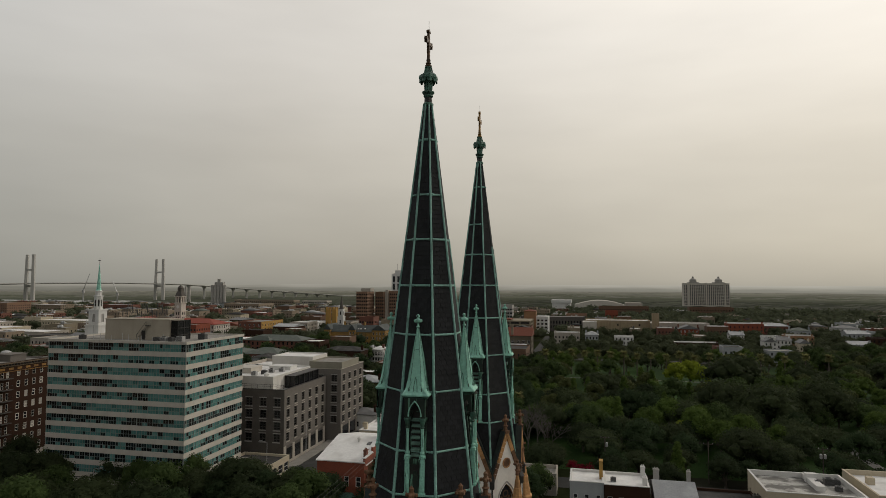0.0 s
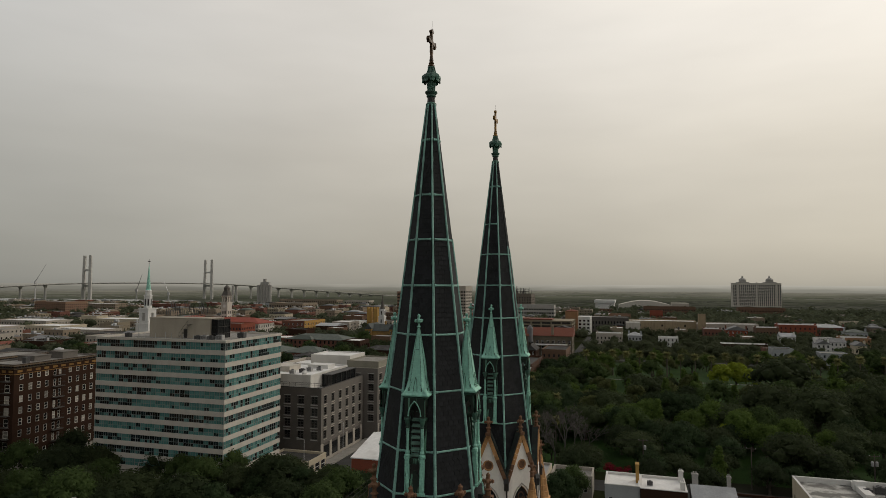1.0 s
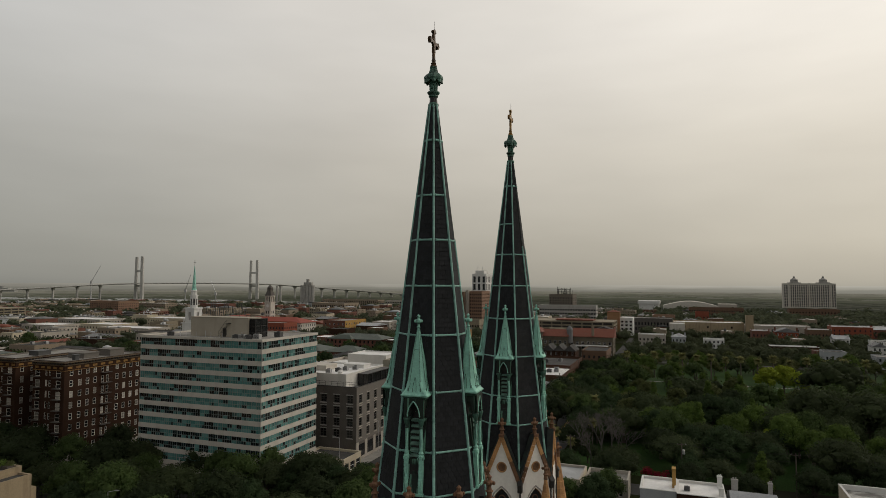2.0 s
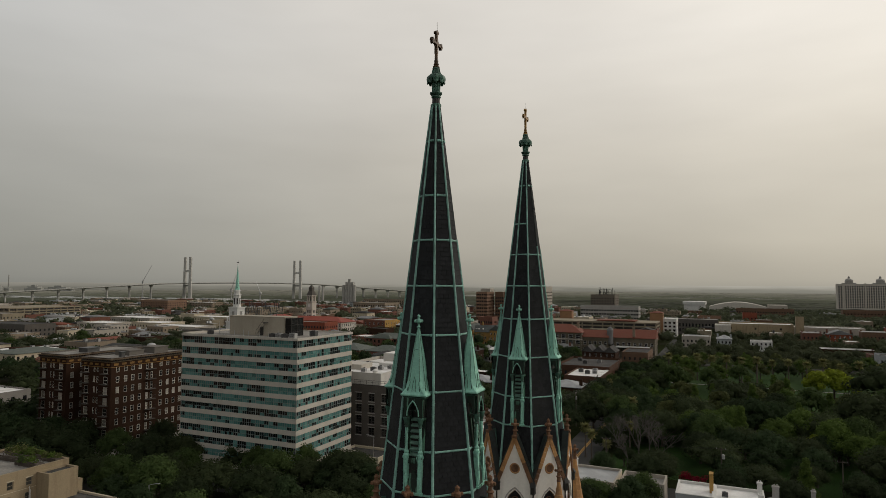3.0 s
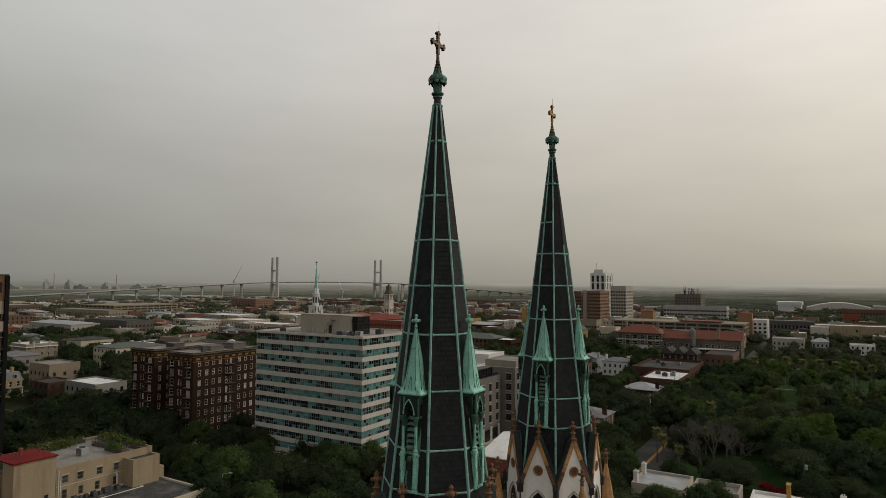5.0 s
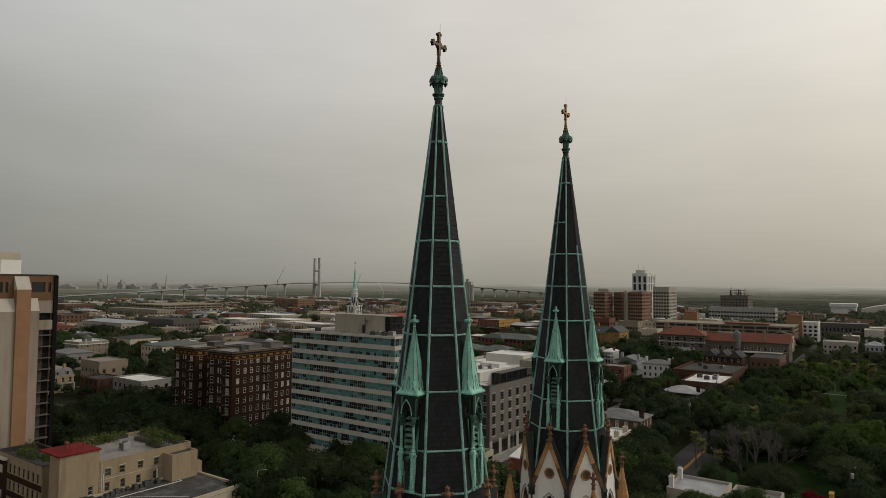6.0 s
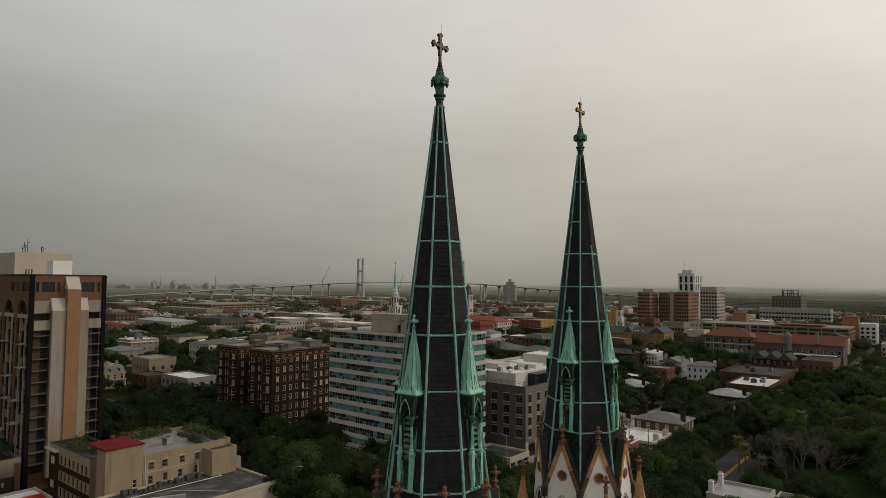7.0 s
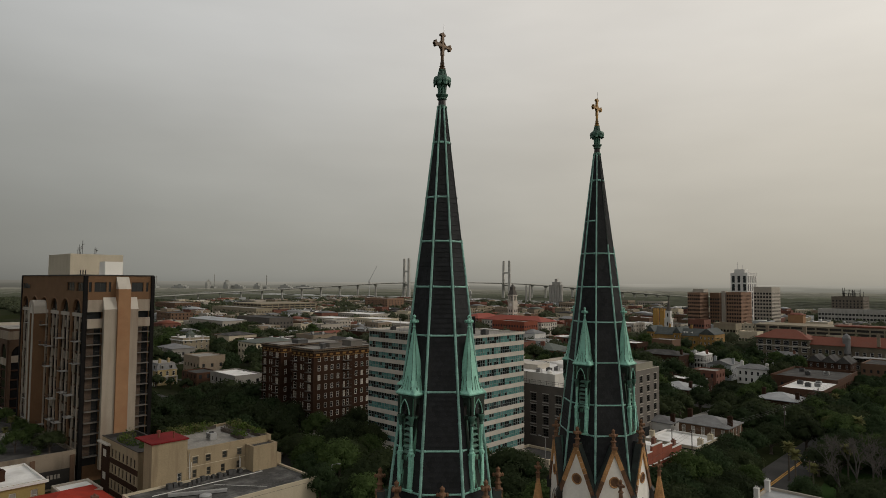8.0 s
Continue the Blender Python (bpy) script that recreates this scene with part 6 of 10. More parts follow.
def beige_block():
    root = thing("commercial_building", -135, 71, 0, "beige stucco walk-up with a planted roof terrace", "building")
    hs = [(x, 10.4, x + 1.2, 11.9) for x in (1.1, 4.0, 7.85, 11.4)] + [(x, 7.5, x + 0.95, 9.2) for x in (1.15, 4.3, 7.6, 11.3)]
    block(root, 19, 20, 13.0, BEIGE, {"+u": hs}, frame=TAN_TRIM, glass=GLASS_WORN, roof=ROOF_GREY, parapet=0.5)
    for h in hs[:4]:
        part("lintel", MB().box(19.0, h[0] - 0.1, h[3] + 0.05, 19.06, h[2] + 0.1, h[3] + 0.22), CREAM, root)
    block(root, 3.6, 6, 12.2, BEIGE, {}, roof=ROOF_DARK, x=19.02, y=13.4, parapet=0.25)
    part("side_stub", MB().box(19.05, 19.46, 0, 21.6, 21.2, 9.6), BEIGE, root)
    part("string_course", MB().box(19.0, 0.0, 9.9, 19.05, 13.38, 10.0), CREAM, root)
    pp = MB()
    for y, z0, z1 in ((0.4, 7.6, 13.0), (0.75, 7.6, 11.0), (12.2, 7.6, 9.6), (12.0, 7.6, 10.2)):
        pp.tube((19.15, y, z0), (19.15, y, z1), 0.07, k=6)
    part("drain_pipe", pp, WHITE_PAINT, root)
    rb = thing("commercial_building", -120.0, 63.5, 0, "blank beige block with a flat red roof", "building")
    block(rb, 4.05, 7.4, 15.9, BEIGE, {"+u": [(5.4, 7.5, 6.3, 9.2)]}, roof=RED_PAINT, parapet=0.02, cap=BEIGE)
    part("roof_slab", MB().box(-4.2, -0.3, 15.98, 4.35, 7.6, 16.25), RED_SLAB, rb, "overhanging flat red roof slab")
    part("flue", MB().lathe([(0.22, 16.0), (0.22, 17.2), (0.42, 17.25), (0.42, 17.6), (0.1, 17.8)], 10, -0.6, 3.2), ROOF_RED, rb)
    part("flue", MB().lathe([(0.14, 16.0), (0.14, 17.4), (0.3, 17.5), (0.05, 17.7)], 10, 2.2, 5.2), ROOF_RED, rb)
    bw = thing("commercial_building", -146, 64.2, 0, "dark brick building with white window bands", "building")
    hw = []
    for z in (2.0, 5.5, 9.0):
        hw += [(x, z, x + 0.9, z + 1.9) for x in (6.2, 8.2, 10.4, 12.6, 14.8, 17.0, 19.0)]
    block(bw, 21.4, 7.7, 12.0, BEIGE, {"-v": hw}, frame=DARK_TRIM, roof=ROOF_DARK, parapet=0.7, cap=DARK_TRIM)
    for z in (0.6, 4.15, 7.65):
        part("brick_band", MB().box(5.4, -0.07, z, 21.35, -0.005, z + 1.2), BRICK_DARK, bw)
    part("corner_brick", MB().box(-0.05, -0.08, 0, 5.2, -0.005, 11.0), BRICK_DARK, bw)
    part("cornice", MB().box(-0.9, -0.9, 11.4, 5.6, -0.002, 11.75), CREAM_CONC, bw)
    for z in (3.2, 8.4):
        part("panel", MB().box(1.2, -0.14, z, 3.0, -0.081, z + 1.6), CREAM_CONC, bw)


beige_block()
ROOF_STREAK = mat("streaked_dark_roof", (0.07, 0.068, 0.065), 0.9, 0.3, 0.25, 2.5, 0.15, stain=(0.19, 0.185, 0.175), stain_amt=0.75, stain_scale=0.35, streak=True, spec=0.1)
FR = thing("flat_roofed_shop", -115.9, 58, 0, "low cream building with a streaked grey flat roof", "building")
block(FR, 17.4, 33.6, 7.0, CREAM, {}, roof=ROOF_STREAK, parapet=0.3, cap=CREAM)
rnd = random.Random(8)
for i in range(14):
    roof_unit(-114.4 + rnd.uniform(-0.2, 1.4), 66.5 + i * 1.2, 7.0, rnd.uniform(0.55, 0.95), True)
DU = MB().box(-0.35, 0, 0.2, 0.35, 11, 0.75).lathe([(1.2, 0.0), (1.2, 0.55), (0.8, 0.75)], 14, 2.2, 7.0)
single("air_duct", DU, METAL_GREY, "bent grey metal duct on a flat roof", "duct", -109, 64, 7.0, -28)
OCHRE_DARK = mat("olive_ochre_stucco", (0.30, 0.225, 0.085), 0.9, 0.12, 0.3, 4.0, 0.1, stain=(0.22, 0.16, 0.07), stain_amt=0.5, streak=True)
YH = thing("ochre_house", -148, 34, 0, "ochre stucco house with white bracketed roof", "house")
block(YH, 15.5, 15, 8.6, OCHRE_DARK, {"+u": grid_holes(15, 4, 1.2, [1.2, 5.0], 2.2), "-v": grid_holes(15.5, 4, 1.2, [1.2, 5.0], 2.2)}, roof=ROOF_WHITE, parapet=0.25, cap=WHITE_PAINT, glass=GLASS_BLIND)
part("cornice", MB().box(-0.6, -0.6, 8.3, 16.1, -0.06, 8.8).box(15.56, -0.06, 8.3, 16.1, 15.5, 8.8), WHITE_PAINT, YH)
chimney(YH, 9.5, 8.5, 8.5, 10.7, 2.2, 1.2, BRICK_DARK)
RR = thing("red_roofed_house", -130, 40, 0, "low house with a bright red painted roof", "house")
block(RR, 18, 17, 6.4, CREAM, {"+u": grid_holes(17, 4, 1.2, [1.4], 2.0)}, roof=RED_PAINT, roof_kind="hip", rise=2.6)
chimney(RR, 14, 13, 6.0, 8.4, 1.4, 1.0, BRICK_RED)
WL = thing("white_roofed_annex", -134, 50.5, 0, "small annex with stepped white roof", "building")
block(WL, 9, 7, 6.4, CONC_PALE, {}, roof=ROOF_WHITE, parapet=0.3)

# ---- grey modern blocks ----
PENT_WHITE = mat("off_white_panel", (0.58, 0.56, 0.52), 0.8, 0.08, 0.3, 4.0, 0.08, stain=(0.42, 0.40, 0.36), stain_amt=0.4, streak=True)
TAN_CONC_G = mat("greenish_tan_panel", (0.25, 0.235, 0.185), 0.85, 0.1, 0.3, 4.0, 0.08, stain=(0.2, 0.19, 0.15), stain_amt=0.4, streak=True)
BRONZE_BAR = mat("bronze_window_bar", (0.062, 0.058, 0.052), 0.5, 0.1, 1.0, 5.0, 0.0)
G1 = thing("grey_hotel", -118, 161, 0, "modern charcoal and grey brick hotel with white penthouse", "hotel")
rows1 = [6.2, 9.4, 12.6, 15.8]
block(G1, 38, 28, 19.4, CHARCOAL, {"-v": grid_holes(38, 9, 1.9, rows1, 2.2), "+u": grid_holes(28, 6, 1.7, rows1, 2.3)}, frame=BRONZE_BAR, glass=GLASS_BLACK, roof=ROOF_WHITE, parapet=0.9, bars=(2, 3), cap=DARK_TRIM)
sk = MB()
facade(sk, (38.04, 0.0), (0, 1), 28, 5.0, 20.3, grid_holes(28, 6, 1.7, rows1, 2.3), 0.04)
part("brick_skin", sk, GREY_BRICK, G1, "warm grey brick street wall")
part("base_course", MB().box(38.0, 0.3, 0, 38.1, 27.8, 0.8), CONC_PALE, G1)
for y in (0.4, 5.6, 10.8, 16.0, 21.2, 26.6):
    part("pier", MB().box(38.0, y - 0.6, 0.8, 38.25, y + 0.8, 5.0), CONC_PALE, G1, "pale stone street pier")
part("shop_glass", MB().box(38.0, 1.4, 0.8, 38.06, 26.0, 4.2), GLASS_DARK, G1)
block(G1, 33, 24, 23.2, PENT_WHITE, {}, roof=ROOF_WHITE, parapet=0.35, x=0.9, y=1.3, z=19.6, cap=WHITE_PAINT)
part("terrace_glass", MB().box(34.1, 8, 19.6, 37.0, 24, 22.9), GLASS_BLACK, G1)
fr = MB()
for y in (7.9, 11.1, 14.3, 17.5, 20.7, 24.1):
    fr.box(36.95, y - 0.12, 19.6, 37.2, y + 0.12, 23.1)
fr.box(34.1, 7.8, 22.9, 37.3, 24.2, 23.1)
for x in (34.3, 35.7):
    fr.box(x - 0.1, 7.8, 19.6, x + 0.1, 7.98, 22.9)
part("steel_frame", fr, STEEL_DARK, G1)
for a, m, nm in (((12, 8.5, 23, 15, 24.6), CREAM_CONC, "plant_room"), ((4, 16, 9, 21, 25.0), CREAM_CONC, "stair_hut"), ((24, 17.5, 31, 22, 24.2), WHITE_PAINT, "plant_room")):
    part(nm, MB().box(a[0], a[1], 23.1, a[2], a[3], a[4]).box(a[0] - 0.15, a[1] - 0.15, a[4], a[2] + 0.15, a[3] + 0.15, a[4] + 0.2), m, G1)
gr = MB()
for k in range(20):
    gr.tube((0.3 + k * 1.96, 0.4, 20.5), (0.3 + k * 1.96, 0.4, 21.6), 0.04, k=4)
gr.tube((0.3, 0.4, 21.6), (37.6, 0.4, 21.6), 0.05, k=4).tube((0.3, 0.4, 21.1), (37.6, 0.4, 21.1), 0.035, k=4)
part("roof_rail", gr, STEEL_DARK, G1)
for i, (x, y) in enumerate(((8, 4), (10, 6.2), (26, 5), (27.5, 8), (28, 11.5), (30, 14), (19, 19), (14, 19))):
    roof_unit(-118 + x, 161 + y, 23.2, 1.1, i % 3 == 0)
for x, y in ((2.2, 3.0), (6.0, 3.2), (31.0, 3.0)):
    part("vent_hood", MB().lathe([(0.7, 23.2), (0.7, 23.9), (0.95, 24.1), (0.3, 24.6)], 10, x, y), WHITE_PAINT, G1)
for x in (3.5, 14.0, 24.5):
    part("lamp_post", MB().tube((x, 0.9, 20.5), (x, 0.9, 23.6), 0.07, k=6).lathe([(0.2, 23.5), (0.2, 23.75)], 8, x, 0.9), STEEL_DARK, G1)
G2 = thing("grey_hotel", -112.5, 190.5, 0, "modern grey brick hotel block with dark square windows", "hotel")
rows2 = [5.6, 8.8, 12.0, 15.2, 18.4]
block(G2, 37, 20.5, 21.4, GREY_BRICK, {"-v": grid_holes(37, 8, 1.9, rows2, 2.1), "+u": grid_holes(20, 4, 2.0, rows2, 2.1)}, frame=BRONZE_BAR, glass=GLASS_BLACK, roof=ROOF_WHITE, parapet=0.9, bars=(2, 3), cap=CONC_PALE)
block(G2, 11.2, 15, 24.0, TAN_CONC_G, {}, roof=ROOF_GREY, parapet=0.3, x=25.6, y=1.2, z=21.4)
block(G2, 14.4, 12, 25.2, PENT_WHITE, {}, roof=ROOF_WHITE, parapet=0.25, x=11, y=4, z=21.4, cap=WHITE_PAINT)
for y in (0.2, 6.6, 13.0, 18.8):
    part("pier", MB().box(37.0, y, 0, 37.25, y + 1.0, 4.9), CONC_PALE, G2)
part("shop_glass", MB().box(37.0, 1.3, 0.6, 37.06, 18.7, 4.2), GLASS_DARK, G2)

for root, w, d, front, side, out in ((G1, 38, 28, grid_holes(38, 9, 1.9, rows1, 2.2), grid_holes(28, 6, 1.7, rows1, 2.3), 0.05), (G2, 37, 20, grid_holes(37, 8, 1.9, rows2, 2.1), grid_holes(20, 4, 2.0, rows2, 2.1), 0.0)):
    for x0, z0, x1, z1 in front:
        part("sill", MB().box(x0 - 0.15, -0.14, z0 - 0.26, x1 + 0.15, -0.004, z0 - 0.02), CONCRETE, root)
        part("lintel", MB().box(x0 - 0.15, -0.10, z1 + 0.02, x1 + 0.15, -0.004, z1 + 0.24), CONCRETE, root)
    for x0, z0, x1, z1 in side:
        part("sill", MB().box(w + out + 0.004, x0 - 0.15, z0 - 0.26, w + out + 0.14, x1 + 0.15, z0 - 0.02), CONC_PALE, root)
        part("lintel", MB().box(w + out + 0.004, x0 - 0.15, z1 + 0.02, w + out + 0.10, x1 + 0.15, z1 + 0.24), CONC_PALE, root)


# ---- houses ----
ROOF_STAINED = mat("stained_white_roof", (0.46, 0.45, 0.42), 0.9, 0.2, 0.3, 3.0, 0.1, stain=(0.11, 0.105, 0.095), stain_amt=0.92, stain_scale=0.35, lo=0.40, soft=0.16)



def house(name, u0, v0, u1, v1, h, wall, roof, label, category="house", rk="flat", rise=2.0, rows=(1.2, 4.4), n=(3, 4), win=(1.0, 1.7), glass=None, frame=None, chim=0, cm=None, par=0.4, sides=("-v", "+u"), cap=None, bars=(1, 2), eave=0.45, group="", backing=False):
    root = thing(name, u0, v0, 0, label, category, group)
    w, d = u1 - u0, v1 - v0
    rows = [z for z in rows if z + win[1] < h - 0.1]
    hs = {}
    for s in sides:
        k, wd = (n[0], w) if s in ("-v", "+v") else (n[1], d)
        k = max(1, min(k, int(wd / (win[0] + 0.5))))
        hs[s] = grid_holes(wd, k, win[0], rows, win[1])
    block(root, w, d, h, wall, hs, roof=roof, parapet=par, roof_kind=rk, rise=rise, glass=glass or GLASS_DARK, frame=frame or WHITE_PAINT, cap=cap, bars=bars, eave=eave, backing=backing)
    for i in range(chim):
        x = 0.6 if i % 2 else w - 0.6
        y = d * (0.25 + 0.5 * (i // 2)) if chim > 2 else d * (0.3 + 0.3 * i)
        chimney(root, x, y, h - 1, h + (1.9 if rk == "flat" else rise * 0.5 + 1.9), 1.3, 0.9, cm)
    return root


RB = house("brick_row_house", -57.5, 132.5, -46.5, 158.5, 10.8, BRICK_VIVID, ROOF_WHITE, "red brick house with bright white roof and stepped gable", rows=(1.4, 5.4), n=(4, 6), win=(1.15, 2.2), chim=0, frame=WHITE_SASH, rk="gable_u", rise=2.6, eave=0.2)
for i in range(5):
    zt = 13.9 - abs(i - 2) * 1.15
    part("stepped_parapet", MB().box(10.75, i * 5.2 + 0.02, 10.3, 11.25, i * 5.2 + 5.18, zt), BRICK_VIVID, RB)
    part("coping", MB().box(10.68, i * 5.2 - 0.05, zt, 11.32, i * 5.2 + 5.25, zt + 0.14), WHITE_PAINT, RB)
    part("string_course", MB().box(11.26, i * 5.2 + 0.3, 9.9, 11.34, i * 5.2 + 4.9, 10.15), WHITE_PAINT, RB)
    part("window_hood", MB().box(11.0, i * 5.2 + 1.9, 7.7, 11.16, i * 5.2 + 3.4, 7.95).box(11.0, i * 5.2 + 2.1, 5.1, 11.14, i * 5.2 + 3.2, 5.3), WHITE_PAINT, RB)
    if i in (0, 2, 4):
        chimney(RB, 10.4, 2.6 + i * 5.2, 9.0, zt + 1.3, 0.7, 1.1, BRICK_RED)
part("skylight", MB().prism([(8.6, 8.0, 12.3), (9.5, 8.0, 12.3), (9.5, 9.6, 12.62), (8.6, 9.6, 12.62)], [(8.6, 8.0, 12.5), (9.5, 8.0, 12.5), (9.5, 9.6, 12.85), (8.6, 9.6, 12.85)]), GLASS_DARK, RB)
part("vent", MB().tube((6.3, 9.4, 12.2), (6.3, 9.4, 13.4), 0.3, k=8).lathe([(0.45, 13.3), (0.45, 13.6), (0.1, 13.9)], 8, 6.3, 9.4), WHITE_PAINT, RB)
part("porch_roof", MB().prism([(5.2, -2.2, 3.2), (9.4, -2.2, 3.2), (9.4, -0.02, 3.2), (5.2, -0.02, 3.2)], [(6.2, -0.6, 4.2), (8.4, -0.6, 4.2), (8.4, -0.02, 4.2), (6.2, -0.02, 4.2)]), COPPER_DARK, RB, "small green copper porch roof")
CRH = house("cream_house", -63.5, 175, -49, 189, 7.0, CREAM, ROOF_WHITE, "cream two-storey house with white roof and tall chimneys", n=(4, 5), win=(1.0, 1.9), chim=3, cm=CREAM, cap=WHITE_PAINT)
for z in (3.5, 6.4):
    part("string_course", MB().box(-0.12, -0.12, z, 14.62, -0.002, z + 0.3).box(14.502, -0.002, z, 14.62, 14.0, z + 0.3), DARK_TRIM, CRH)
house("slate_roofed_house", -64.4, 200, -50.0, 212, 7.9, BRICK_BROWN, ROOF_SLATE, "brown brick house with grey slate hipped roof", rk="hip", rise=2.0, n=(5, 4), win=(1.15, 2.2), rows=(1.3, 5.0), chim=2, cm=BRICK_DARK, frame=WHITE_SASH, glass=GLASS_BLIND)
house("white_cottage", -79, 205, -69, 214, 5.6, WHITE_PAINT, ROOF_SLATE, "small white house with shuttered windows", rk="hip", rise=1.4, n=(4, 3), win=(1.0, 1.9), chim=1, cm=BRICK_DARK)
house("row_house", -3, 137.5, 3.9, 146.6, 8.1, GREY_PAINT, ROOF_WHITE, "grey row house with bright white roof", n=(3, 3), win=(0.9, 1.6), cap=WHITE_PAINT, sides=("-v",))
RW = house("row_house", 4.0, 137, 12.9, 146.6, 8.0, BRICK_DARK, ROOF_WHITE, "dark brick row house with white roof", n=(4, 3), win=(1.0, 1.7), sides=("-v", "-u"), cap=WHITE_PAINT, chim=0)
part("chimney", MB().box(-0.9, 4.5, 7.8, -0.2, 6.3, 11.7).box(-0.95, 4.4, 11.7, -0.15, 6.4, 11.9), YELLOW, RW, "ochre stucco chimney")
chimney(RW, 8.2, 8.2, 7.6, 10.4, 0.9, 0.9, WHITE_PAINT)
chimney(RW, 8.2, 3.0, 7.6, 9.6, 0.9, 1.2, WHITE_PAINT)
roof_unit(5.9, 141, 8.0, 0.8, True)
MR = house("metal_roofed_house", 14.2, 136.5, 21.9, 149, 6.4, BRICK_DARK, ROOF_METAL, "small house with grey standing-seam metal roof", rk="gable_u", rise=2.1, n=(3, 3), sides=("-v",))
sm = MB()
for i in range(15):
    x = -0.4 + i * 0.585
    sm.tube((x, -0.42, 6.43), (x, 6.25, 8.53), 0.03, k=4)
tagged(part("seam", sm, ROOF_METAL, MR), kind="stuff")
chimney(MR, 0.9, 10.4, 7.0, 9.6, 1.2, 0.8, CONCRETE)
chimney(MR, 7.2, 8.0, 7.0, 10.2, 0.7, 1.0, CONCRETE)
house("dark_roofed_house", 22.4, 138, 34.3, 148, 5.4, BRICK_DARK, ROOF_DARK, "low house with dark flat roof", n=(3, 3), win=(0.9, 1.5), sides=("-v",), chim=1, cm=CHARCOAL)
CH = house("cream_row_house", 34.6, 137, 52.4, 152, 8.4, CREAM, ROOF_STAINED, "cream stucco building with white parapet and stained roof", n=(5, 4), win=(0.9, 1.7), sides=("-v", "-u"), par=0.9, cap=WHITE_PAINT, frame=DARK_TRIM)
part("fire_wall", MB().box(10.6, 5.5, 8.2, 12.2, 14.4, 9.4).box(10.4, 11.5, 8.2, 12.6, 12.6, 10.2), WHITE_PAINT, CH)
for u, v, s in ((46.8, 146.5, 1.0), (49.0, 147.5, 1.3), (50.6, 148.2, 1.0), (49.5, 143.5, 0.9)):
    roof_unit(u, v, 8.4, s, True)
C2 = house("cream_row_house", 54.8, 139, 72, 157, 8.4, CREAM, ROOF_WHITE, "cream stucco building with clean white roof", n=(5, 5), sides=("-v", "-u"), par=0.9, cap=CREAM, frame=DARK_TRIM)
for x, y in ((2.2, 10.5), (5.6, 7.5)):
    part("roof_box", MB().box(x, y, 8.3, x + 1.3, y + 1.6, 9.8), CREAM, C2)
house("white_row_house", -16, 153.5, -6.5, 161, 4.3, CONC_PALE, ROOF_GREY, "low white house with grey roof and parapet", n=(3, 3), win=(0.9, 1.5), par=0.7, cap=CONC_PALE)
H1 = house("white_row_house", -27, 146, -16.2, 157.4, 5.8, CREAM, ROOF_METAL, "cream row house with pale metal roof and stubby chimneys", n=(3, 3), par=0.4, cap=CONC_PALE)
for x, y in ((0.4, 2.4), (0.4, 9.4)):
    chimney(H1, x, y, 5.4, 8.2, 0.9, 1.0, WHITE_PAINT)
for a in ((-112, 350, -100, 366, 8.0, GREY_PAINT, ROOF_SLATE, "grey house with tall gabled roof", "gable_v"),
          (-112, 296, -94, 308, 6.0, BRICK_DARK, ROOF_WHITE, "brick house with white flat roof", "flat"),
          (-104, 270, -90, 284, 6.0, BRICK_DARK, ROOF_METAL, "brick house with grey metal hipped roof", "hip"), (-158, 364, -133, 378, 9.0, BRICK_DARK, ROOF_DARK, "brown brick house with dark roof", "hip"),
          (-64, 271, -50, 284, 6.2, BRICK_DARK, ROOF_METAL, "brick house with grey metal hipped roof", "hip"), (-100, 418, -88, 428, 8.0, WHITE_PAINT, ROOF_SLATE, "white house with a long porch", "gable_u")):
    house("house", *a[:5], a[5], a[6], a[7], rk=a[8], rise=2.2, n=(4, 4), win=(1.0, 1.8), chim=2, cm=a[5] if a[5] is not WHITE_PAINT else BRICK_RED)
WORN_BRICK = mat("worn_red_brick", (0.082, 0.042, 0.026), 0.9, 0.25, 0.35, 5.0, 0.2, stain=(0.045, 0.026, 0.018), stain_amt=0.6, spec=0.15)
house("brick_block", -71, 313, -45, 352, 9.2, WORN_BRICK, ROOF_DARK, "long brown brick block with dark roof", "building", n=(8, 11), win=(1.1, 2.0), par=0.9, rows=(1.4, 5.4), backing=True)
house("brick_block", -60, 284.5, -44, 312.6, 8.8, WORN_BRICK, ROOF_WHITE, "brown brick block with white roof", "building", n=(5, 8), win=(1.0, 1.9), par=0.4, rows=(1.4, 5.2), backing=True)
for i, (u, v) in enumerate(((-52, 296), (-49, 298), (-56, 301), (-50, 304), (-60, 330), (-54, 336), (-65, 341))):
    roof_unit(u, v, 8.8 if v < 313 else 9.2, 1.5, i % 2 == 0)
for k in range(3):
    house("row_house", -72 + k * 6.4, 380, -65.7 + k * 6.4, 394, 10.4, BRICK_DARK, ROOF_DARK, "dark brick row house with gabled attic", rk="gable_v", rise=3.2, n=(2, 3), win=(1.0, 1.8), rows=(1.2, 4.4, 7.6), group="brick row houses")
house("brick_block", -52, 400, -37, 428, 8.6, BRICK_BROWN, ROOF_DARK, "brown brick block with dark roof", "building", n=(5, 7), backing=True)

